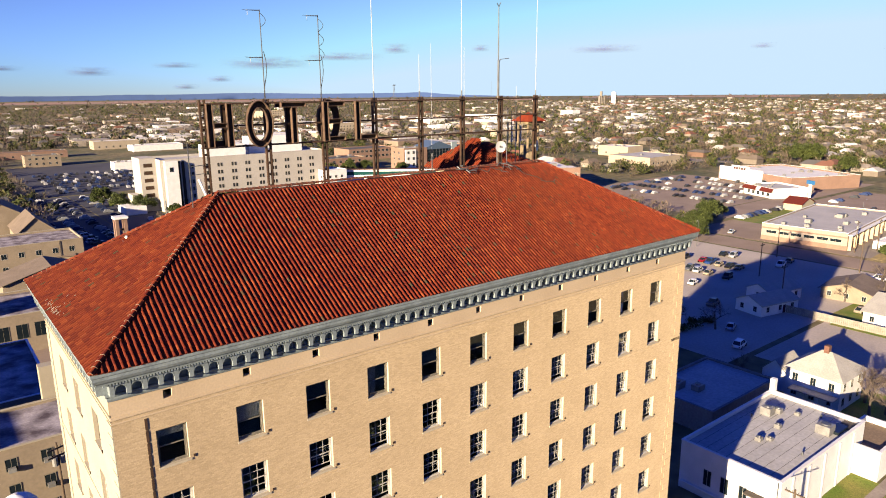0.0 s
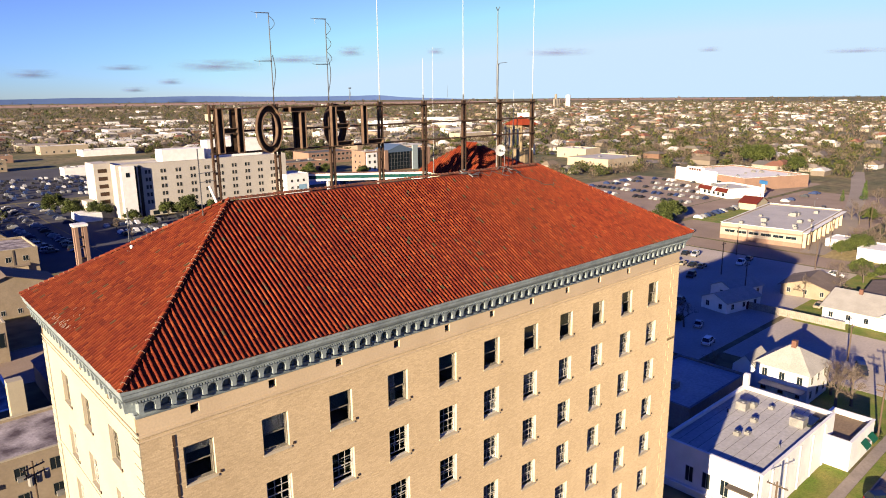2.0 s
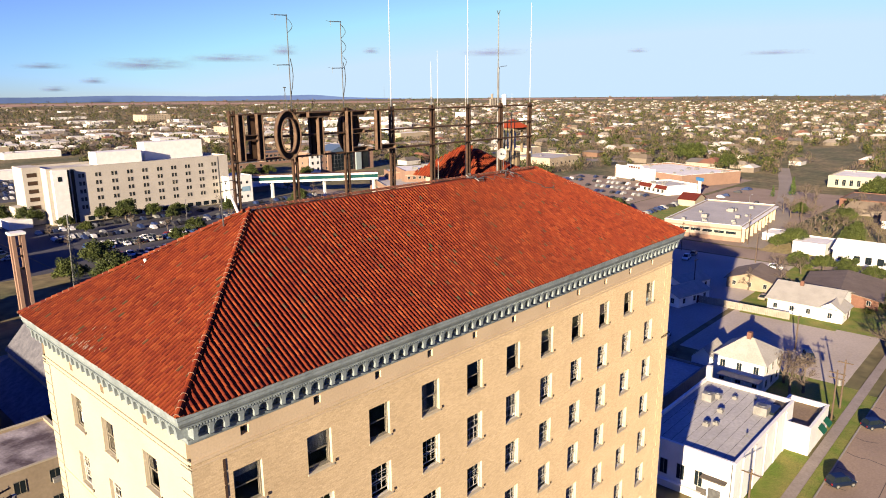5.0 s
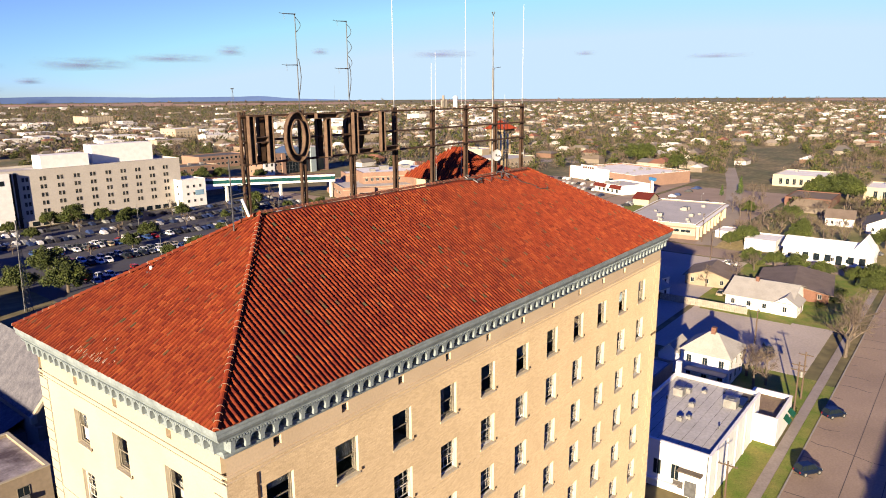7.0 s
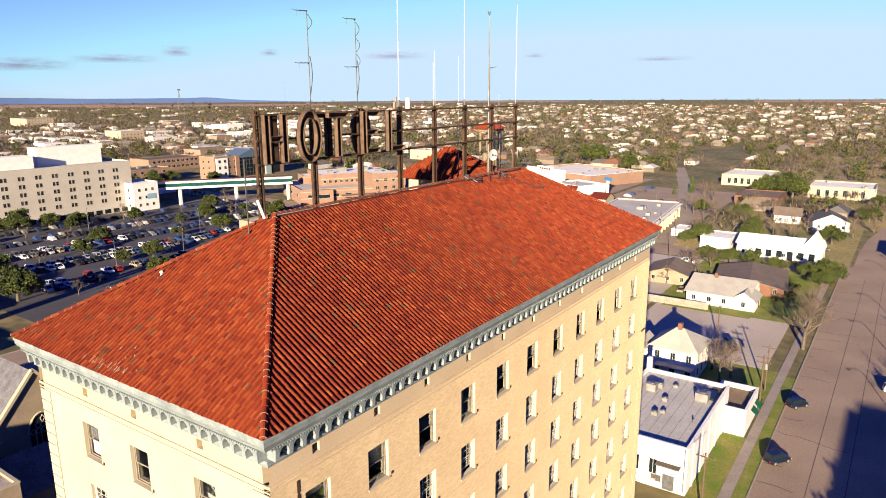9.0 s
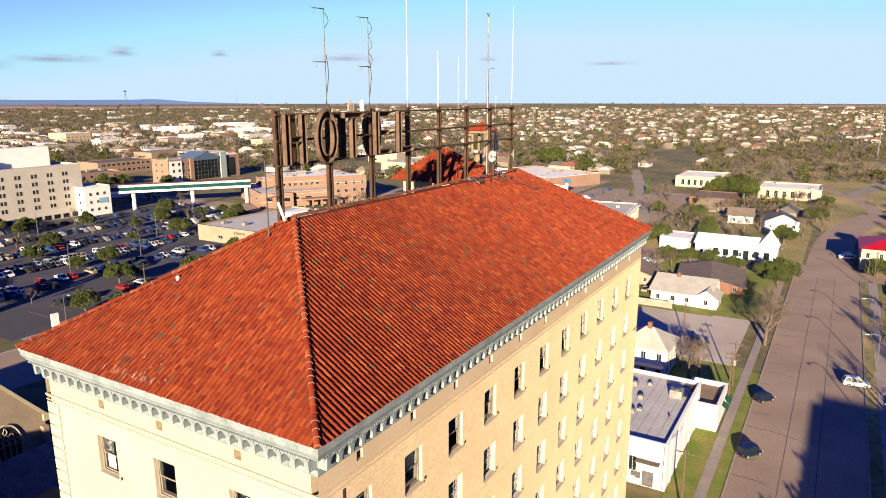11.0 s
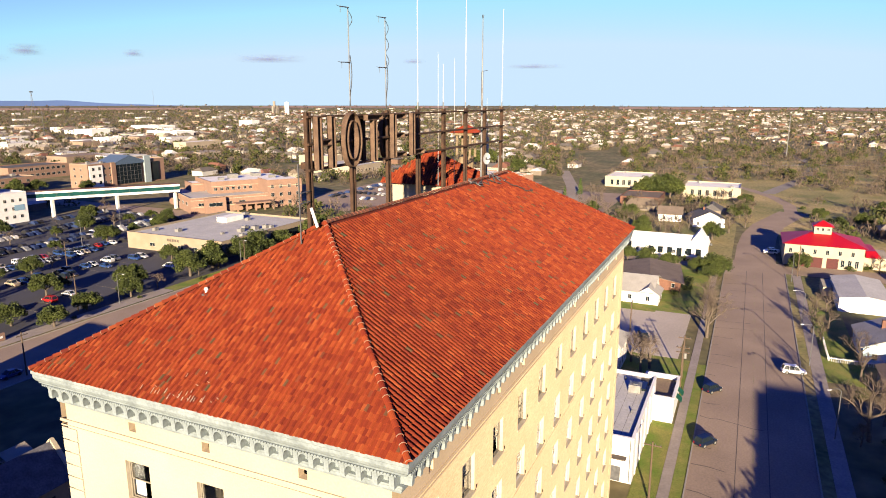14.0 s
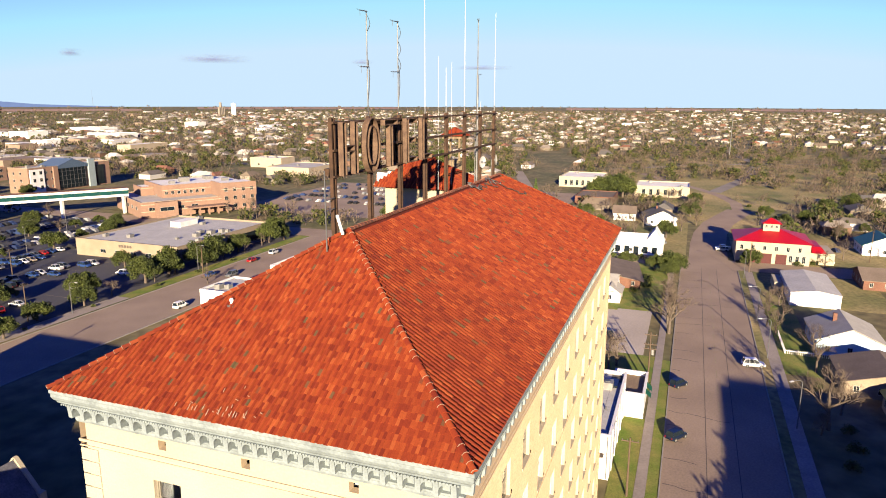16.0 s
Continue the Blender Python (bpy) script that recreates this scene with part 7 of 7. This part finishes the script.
# ---- stores and offices of the middle distance ----
PALETAN = mat("pale_tan_stucco", (0.25, 0.21, 0.155), (0.22, 0.185, 0.135), 0.9, 0.2, 5, fine=0.08)
for x0, y0, x1, y1, h, wall_mat, roof_mat, cols, rows, label in (
        (62, 560, 86, 576, 8.5, TANWALL, TANROOF, 5, 2, "tan brick two-storey office far beyond the car park"), (108, 490, 130, 502, 6, WHITE, WHITEROOF, 0, 0, "white metal shed behind the hospital"),
        (52, 640, 104, 656, 6, PINKBRICK, TANROOF, 8, 1, "long low red brick store far off"), (138, 705, 180, 725, 8, PALETAN, WHITEROOF, 6, 1, "cream flat-roofed store across town"), (162, 655, 208, 676, 5.5, WHITE, WHITEROOF, 0, 0, "white flat-roofed warehouse across town"),
        (592, 1335, 640, 1400, 15, PALETAN, TANROOF, 8, 4, "distant tan apartment tower"), (468, 812, 500, 850, 11, PALETAN, WHITEROOF, 6, 2, "cream office block far off"), (680, 875, 712, 912, 10, WHITE, WHITEROOF, 0, 0, "white warehouse far off"),
        (846, 920, 884, 985, 9, WHITE, WHITEROOF, 0, 0, "white warehouse far off"), (726, 756, 760, 815, 8, WHITE, WHITEROOF, 0, 0, "white warehouse far off"), (536, 548, 590, 566, 8, PALETAN, WHITEROOF, 8, 1, "long tan store with pale roof"),
        (1056, 895, 1080, 926, 13, WHITE, WHITEROOF, 4, 2, "white grain office far off"), (564, 700, 582, 726, 8, WHITE, WHITEROOF, 0, 0, "white shed far off"), (452, 308, 472, 338, 8, PALETAN, WHITEROOF, 5, 1, "cream flat-roofed office beyond the shops"),
        (402, 252, 444, 288, 6.5, PALETAN, FLATROOF, 7, 1, "low cream shop row")):
    flat_building("distant_store", label, x0, y0, x1, y1, h, wall_mat, roof_mat, (("S", cols, rows, 1.6, 1.7, 1.6, 3.8, 0.04, 0.96), ("W", cols // 2, rows, 1.6, 1.7, 1.6, 3.8, 0.05, 0.95)), 0.4, units=2, seed=int(x0))

# ---- the far town, woods and hills ----
far = random.Random(2024)
KEEP_OUT = ((-60, -70, 232, 205), (30, 205, 232, 300), (232, -56, 262, 120), (262, 50, 452, 216), (220, 200, 345, 476), (48, 286, 180, 566), (380, -12, 436, 80), (285, -4, 318, 34), (340, 28, 376, 56),
            (450, 88, 560, 112), (560, 96, 640, 135), (640, 118, 705, 162), (229, -30, 330, -4), (325, -46, 400, -16), (380, -70, 440, -38), (400, -30, 470, 12), (410, 42, 456, 80),
            (56, 555, 212, 730), (400, 248, 480, 345), (530, 545, 600, 570), (300, 500, 355, 530))


def free(x, y, pad=0):
    return not any(a - pad < x < c + pad and b - pad < y < d + pad for a, b, c, d in KEEP_OUT)


def scatter(n, r0, r1, power=1.0, az0=-4, az1=110, pad=4):
    out = []
    while len(out) < n:
        r = r0 + (r1 - r0) * far.random() ** power
        a = radians(far.uniform(az0, az1))
        x, y = -10 + r * math.sin(a), -18 + r * math.cos(a)
        if free(x, y, pad):
            out.append((x, y, r))
    return out


def lift(r):
    return 0 if r < 900 else 13.0 * ((r - 900) / 3950) ** 1.3


def ramp_surface(name, stops, rough=0.9):
    m = mat(name, (1, 1, 1), (0.85, 0.85, 0.85), rough, 0.2, 4, fine=0.15)
    ns, ln = m.node_tree.nodes, m.node_tree.links
    p = ns["Principled BSDF"]
    rp = ns.new("ShaderNodeValToRGB")
    rp.color_ramp.interpolation = "CONSTANT"
    el = rp.color_ramp.elements
    el[0].position, el[0].color = 0, (*stops[0], 1)
    el[1].position, el[1].color = (len(stops) - 1) / len(stops), (*stops[-1], 1)
    for i, c in enumerate(stops[1:-1], 1):
        e = el.new(i / len(stops))
        e.color = (*c, 1)
    ln.new(ns.new("ShaderNodeNewGeometry").outputs["Random Per Island"], rp.inputs[0])
    mul = ns.new("ShaderNodeMix")
    mul.data_type, mul.blend_type = "RGBA", "MULTIPLY"
    mul.inputs[0].default_value = 1
    ln.new(p.inputs["Base Color"].links[0].from_socket, mul.inputs[6])
    ln.new(rp.outputs[0], mul.inputs[7])
    ln.new(mul.outputs[2], p.inputs["Base Color"])
    return m


FAR_WALL = ramp_surface("far_house_walls", [(0.24, 0.225, 0.20), (0.13, 0.11, 0.088), (0.34, 0.33, 0.31), (0.10, 0.06, 0.042), (0.12, 0.10, 0.08), (0.19, 0.17, 0.14)])
FAR_ROOF = ramp_surface("far_house_roofs", [(0.16, 0.14, 0.12), (0.09, 0.078, 0.066), (0.38, 0.365, 0.34), (0.11, 0.088, 0.066), (0.07, 0.066, 0.064), (0.3, 0.285, 0.26), (0.13, 0.06, 0.04), (0.1, 0.09, 0.075)])
FAR_BARE = ramp_surface("far_bare_woods", [(0.098, 0.072, 0.054), (0.056, 0.042, 0.033), (0.125, 0.092, 0.068), (0.078, 0.06, 0.045), (0.066, 0.06, 0.036), (0.042, 0.033, 0.026)])
FAR_GREEN = ramp_surface("far_evergreens", [(0.034, 0.042, 0.010), (0.022, 0.03, 0.009), (0.05, 0.056, 0.014), (0.066, 0.062, 0.02)])
tagged(part("distant_cars", FAR_CARS, ramp_surface("far_car_paint", [(0.36, 0.36, 0.35), (0.12, 0.125, 0.13), (0.012, 0.012, 0.014), (0.012, 0.02, 0.055), (0.03, 0.032, 0.036), (0.01, 0.016, 0.04), (0.014, 0.015, 0.017), (0.2, 0.2, 0.2), (0.016, 0.028, 0.075), (0.02, 0.02, 0.024)], 0.5)), "rows of cars in distant car parks", "cars", kind="stuff")
hw_, hr_ = Mesh(), Mesh()
for x, y, r in scatter(3000, 300, 2900, 0.8, pad=9):
    if 380 < r < 900 and y < 60 and x > 420 or r > 1350 and math.atan2(x + 10, y + 18) < radians(47) and far.random() < 0.88:
        continue
    w, d, h, k = far.uniform(9, 16), far.uniform(8, 11), far.uniform(2.8, 3.8), far.uniform(1.8, 3.2)
    z = lift(r)
    if far.random() < 0.5:
        hw_.box(x - w / 2, y - d / 2, z, x + w / 2, y + d / 2, z + h)
        n = len(hr_.v)
        hr_.v += [(x - w / 2 - 0.5, y - d / 2 - 0.5, z + h), (x + w / 2 + 0.5, y - d / 2 - 0.5, z + h), (x + w / 2 + 0.5, y + d / 2 + 0.5, z + h), (x - w / 2 - 0.5, y + d / 2 + 0.5, z + h), (x - w / 2 + d * 0.25, y, z + h + k), (x + w / 2 - d * 0.25, y, z + h + k)]
    else:
        hw_.box(x - d / 2, y - w / 2, z, x + d / 2, y + w / 2, z + h)
        n = len(hr_.v)
        hr_.v += [(x + d / 2 + 0.5, y - w / 2 - 0.5, z + h), (x + d / 2 + 0.5, y + w / 2 + 0.5, z + h), (x - d / 2 - 0.5, y + w / 2 + 0.5, z + h), (x - d / 2 - 0.5, y - w / 2 - 0.5, z + h), (x, y - w / 2 + d * 0.25, z + h + k), (x, y + w / 2 - d * 0.25, z + h + k)]
    hr_.f += [tuple(n + i for i in q) for q in ((0, 1, 5, 4), (1, 2, 5), (2, 3, 4, 5), (3, 0, 4), (3, 2, 1, 0))]
tagged(part("distant_house_walls", hw_, FAR_WALL), "pale walls of countless distant houses", "houses", kind="stuff")
tagged(part("distant_house_roofs", hr_, FAR_ROOF), "varied shingle roofs of countless distant houses", "houses", kind="stuff")
FAR_SHOP = ramp_surface("far_shop_walls", [(0.36, 0.345, 0.32), (0.22, 0.19, 0.155), (0.46, 0.45, 0.43), (0.16, 0.12, 0.09), (0.40, 0.385, 0.355)])
sh_ = Mesh()
for x, y, r in scatter(90, 620, 3400, 0.9, -4, 58, pad=30) + scatter(70, 640, 1500, 0.9, 14, 46, pad=30) + scatter(50, 1300, 3600, 1.0, 55, 100, pad=30):
    w, d, h, z = far.uniform(14, 40), far.uniform(12, 30), far.uniform(4, 6.5), lift(r)
    sh_.box(x - w / 2, y - d / 2, z, x + w / 2, y + d / 2, z + h)
tagged(part("distant_sheds", sh_, FAR_SHOP), "pale flat-roofed sheds and shops far across town", "buildings", kind="stuff")


def far_tree(m, x, y, z, s, flat, count, size=0.25, slim=0.9):
    """A crown of count small faces; slim ones stand up and outwards like bare branches."""
    for _ in range(count):
        a, u, v = far.uniform(0, 6.28), far.random() ** 0.5, far.random()
        u *= math.sqrt(max(0.05, 1 - (v * 1.05 - 0.25) ** 2)) * 0.95
        px, py, pz = x + s * u * math.cos(a), y + s * u * math.sin(a), z + s * (0.12 + flat * 1.35 * v)
        q = s * size * far.uniform(0.6, 1.3)
        b = a + far.uniform(-1.2, 1.2)
        out = far.uniform(0.2, 1.0)
        dx, dy, dz = q * out * math.cos(b), q * out * math.sin(b), q * far.uniform(0.3, 1.0)
        wx, wy, wz = -q * slim * math.sin(b), q * slim * math.cos(b), q * slim * far.uniform(-0.5, 0.5)
        k = len(m.v)
        m.v += [(px - dx - wx, py - dy - wy, pz - dz - wz), (px - dx * 0.8 + wx, py - dy * 0.8 + wy, pz - dz + wz), (px + dx + wx * 0.6, py + dy + wy * 0.6, pz + dz + wz), (px + dx - wx * 0.8, py + dy - wy * 0.8, pz + dz - wz)]
        m.f.append((k, k + 1, k + 2, k + 3))


fb, fg = Mesh(), Mesh()
for x, y, r in scatter(31000, 280, 3200, 0.72) + scatter(900, 290, 900, 0.9):
    if r < 950 and y < 90 and x > 300 and far.random() < 0.3:
        continue
    if r < 800:
        far_tree(fb, x, y, lift(r), far.uniform(2.6, 4.8), 1.0, 50, 0.23, 0.17)
    else:
        far_tree(fb, x, y, lift(r), far.uniform(2.4, 4.4), 1.0, 11 if r < 1600 else 7, 0.34, 0.42)
for x, y, r in scatter(10500, 280, 3200, 0.72) + scatter(900, 290, 900, 0.9):
    if r < 950 and y < 90 and x > 300 and far.random() < 0.5:
        continue
    if r < 800:
        far_tree(fg, x, y, lift(r), far.uniform(2.6, 4.8), 1.0, 80, 0.15, 0.9)
    else:
        far_tree(fg, x, y, lift(r), far.uniform(2.6, 4.8), 1.0, 10, 0.28, 0.9)
for x, y, r in scatter(1500, 330, 900, 0.9, 80, 112):
    far_tree(fb if far.random() < 0.78 else fg, x, y, 0, far.uniform(1.2, 3.2), 0.9, 40, 0.19, 0.22)
for x, y, r in scatter(600, 2300, 4700, 1.0):
    far_tree(fb if far.random() < 0.75 else fg, x, y, lift(r), far.uniform(6, 14), 0.5, 6, 0.3, 0.8)
tagged(part("bare_woods", fb, FAR_BARE), "brown leafless trees spread through the distant town", "trees", kind="stuff")
tagged(part("green_woods", fg, FAR_GREEN), "dark evergreens spread through the distant town", "trees", kind="stuff")
# lanes and clearings in the scrub
for pts, wide in ((((420, -20), (520, -46), (640, -60), (820, -40), (1000, 10)), 8), (((540, 60), (600, 0), (640, -60), (660, -140), (720, -240)), 7), (((760, 260), (900, 200), (1000, 90), (1200, 40)), 9)):
    lane = Mesh()
    for (xa, ya), (xb, yb) in zip(pts, pts[1:]):
        lane.beam((xa, ya, 0.03), (xb, yb, 0.03), wide, 0.06)
    tagged(part("far_road", lane, CONCRETE), "pale lane winding through the scrub", "road", kind="structure")
for k in range(26):
    x, y, r = scatter(1, 420, 1500, 0.8, 62, 108)[0]
    n = 9
    pts = [(x + far.uniform(18, 55) * math.cos(2 * math.pi * i / n), y + far.uniform(12, 34) * math.sin(2 * math.pi * i / n)) for i in range(n)]
    slab("clearing", pts, FIELD if k % 3 else LAWN, lift(r) + 0.05, "open clearing of straw-coloured grass", "grass")
# far streets as pale strips
for k in range(9):
    y = 250 + k * 130
    tagged(part("far_road", Mesh().box(460, y, 0.0, 1900, y + 9, 0.05), CONCRETE), "straight pale street far across town", "road", kind="structure")
for k in range(8):
    x = 470 + k * 150
    tagged(part("far_road", Mesh().box(x, 216, 0.0, x + 9, 1900, 0.06), CONCRETE), "straight pale street far across town", "road", kind="structure")

# hills on the skyline, distance haze painted as blue, and pale fields before them
HILL = mat("haze_blue_hills", (0.036, 0.062, 0.15), (0.03, 0.052, 0.125), 1.0, 0.002, 4, fine=0.05)
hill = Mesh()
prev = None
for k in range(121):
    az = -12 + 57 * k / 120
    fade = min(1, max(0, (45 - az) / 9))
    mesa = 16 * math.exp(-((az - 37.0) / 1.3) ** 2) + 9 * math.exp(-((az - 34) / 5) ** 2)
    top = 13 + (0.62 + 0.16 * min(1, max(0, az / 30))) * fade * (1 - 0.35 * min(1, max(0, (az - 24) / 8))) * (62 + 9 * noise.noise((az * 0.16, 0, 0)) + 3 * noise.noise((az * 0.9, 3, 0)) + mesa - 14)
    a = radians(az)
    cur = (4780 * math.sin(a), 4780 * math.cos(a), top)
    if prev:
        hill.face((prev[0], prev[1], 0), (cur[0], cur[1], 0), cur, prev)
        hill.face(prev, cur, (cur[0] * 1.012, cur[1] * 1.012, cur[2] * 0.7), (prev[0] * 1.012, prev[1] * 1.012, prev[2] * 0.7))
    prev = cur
tagged(part("backdrop_hills", hill, HILL), "low hills along the horizon, coloured blue for distance haze", "hills", kind="structure")
PLAIN = mat("red_field", (0.25, 0.145, 0.1), (0.22, 0.16, 0.11), 0.95, 0.003, 4, fine=0.1)
for az0, az1, r0, r1 in ((2, 30, 3600, 4300), (28, 46, 3300, 3900), (50, 66, 3900, 4500), (80, 100, 3700, 4400)):
    pl = Mesh()
    for k in range(12):
        a0, a1 = radians(az0 + (az1 - az0) * k / 12), radians(az0 + (az1 - az0) * (k + 1) / 12)
        pl.face((r0 * math.sin(a0), r0 * math.cos(a0), lift(r0) + 0.6), (r0 * math.sin(a1), r0 * math.cos(a1), lift(r0) + 0.6), (r1 * math.sin(a1), r1 * math.cos(a1), lift(r1) + 0.8), (r1 * math.sin(a0), r1 * math.cos(a0), lift(r1) + 0.8))
    tagged(part("far_field", pl, PLAIN), "pale reddish field near the horizon", "field", kind="structure")
# water tower and radio masts on the skyline
wt = thing("water_tower", "white standpipe water tower far off", "water tower", at=pose(1892, 1443, lift(2380)))
part("shaft", Mesh().tube((0, 0, 0), (0, 0, 40), 8, 8, 20), WHITE, wt)
part("dome", Mesh().tube((0, 0, 40), (0, 0, 43), 8, 1, 20), WHITE, wt)
ge = thing("grain_elevator", "grey concrete grain elevator beside the standpipe", "grain elevator", at=pose(1868, 1474, lift(2380)))
for k in range(4):
    part("silo", Mesh().tube((-12 + k * 8, 0, 0), (-12 + k * 8, 0, 28 if k != 1 else 44), 4.2, 4.2, 12), CONCRETE, ge)
rm = thing("relay_mast", "thin relay mast with a platform far off", "mast", at=pose(1457, 2120, lift(2570)))
part("legs", Mesh().tube((-7, 0, 0), (0, 0, 72), 0.7).tube((7, 0, 0), (0, 0, 72), 0.7), GALV, rm)
part("platform", Mesh().box(-5, -2, 70, 5, 2, 74), GALV, rm)
for x, y, h in ((700, -40, 40), (860, 360, 34), (610, 880, 38), (1879, 2043, 88)):
    pm = thing("radio_mast", "thin grey radio mast far off", "mast", at=pose(x, y, 0))
    part("pole", Mesh().tube((0, 0, 0), (0, 0, h), 0.5, 0.3, 6), GALV, pm)

# thin evening clouds low in the sky
CLOUD = bpy.data.materials.new("thin_cloud")
CLOUD.use_nodes = True
cn, cl_ = CLOUD.node_tree.nodes, CLOUD.node_tree.links
pb_ = cn["Principled BSDF"]
pb_.inputs["Roughness"].default_value = 1.0
pb_.inputs["Specular IOR Level"].default_value = 0.0
pb_.inputs["Base Color"].default_value = (0.060, 0.074, 0.145, 1)
cco, cno, crm, csep = cn.new("ShaderNodeTexCoord"), cn.new("ShaderNodeTexNoise"), cn.new("ShaderNodeMapRange"), cn.new("ShaderNodeSeparateXYZ")
cno.inputs["Scale"].default_value, cno.inputs["Detail"].default_value = 0.018, 6
crm.inputs[1].default_value, crm.inputs[2].default_value, crm.inputs[4].default_value = 0.30, 0.60, 0.9
stretch_ = cn.new("ShaderNodeMapping")
stretch_.inputs["Scale"].default_value = (0.35, 1, 1.6)
cl_.new(cco.outputs["Object"], stretch_.inputs[0])
cl_.new(stretch_.outputs[0], cno.inputs["Vector"])
cl_.new(cno.outputs[0], crm.inputs[0])
cl_.new(cco.outputs["Generated"], csep.inputs[0])
weight = crm.outputs[0]
for axis in (0, 2):
    # thins out towards the cloud's edges
    edge = cn.new("ShaderNodeMapRange")
    edge.interpolation_type = "SMOOTHSTEP"
    gap = cn.new("ShaderNodeMath")
    gap.operation = "PINGPONG"
    gap.inputs[1].default_value = 0.5
    cl_.new(csep.outputs[axis], gap.inputs[0])
    edge.inputs[1].default_value, edge.inputs[2].default_value = 0.0, 0.5
    cl_.new(gap.outputs[0], edge.inputs[0])
    join = cn.new("ShaderNodeMath")
    join.operation = "MULTIPLY"
    cl_.new(weight, join.inputs[0])
    cl_.new(edge.outputs[0], join.inputs[1])
    weight = join.outputs[0]
cl_.new(weight, pb_.inputs["Alpha"])
for az, el, w, h in ((11.5, 4.1, 2.6, 0.5), (17.5, 4.6, 2.8, 0.35), (24.2, 4.8, 5.4, 0.7), (30.2, 5.3, 5.0, 0.5), (34.6, 5.9, 1.8, 0.6), (20.6, 3.6, 1.6, 0.35), (18.0, 3.0, 1.6, 0.3), (41.5, 5.9, 1.2, 0.4), (51.5, 5.7, 4.2, 0.5), (63.0, 5.6, 1.4, 0.3), (73.0, 5.2, 3.6, 0.3), (2.0, 5.4, 2.6, 0.5), (6.0, 4.3, 2.0, 0.3)):
    sheet = Mesh()
    rx, rz = w * 60, h * 60
    for i in range(13):
        for j in range(5):
            u, v = i / 6 - 1, j / 2 - 1
            sheet.v.append((rx * u, 25 * u * u + 12 * v * v, rz * v + rz * 0.35 * noise.noise((u * 1.6, az, 0))))
    sheet.f = [(i * 5 + j, i * 5 + j + 1, i * 5 + j + 6, i * 5 + j + 5) for i in range(12) for j in range(4)]
    tagged(part("cloud", sheet, CLOUD, at=pose(-10 + 4600 * math.sin(radians(az)), -18 + 4600 * math.cos(radians(az)), 54 + 4600 * math.tan(radians(el - 2.5)), 0, 0, -az), smooth=True), "thin mauve strip of evening cloud", "cloud", "thin clouds", kind="structure")
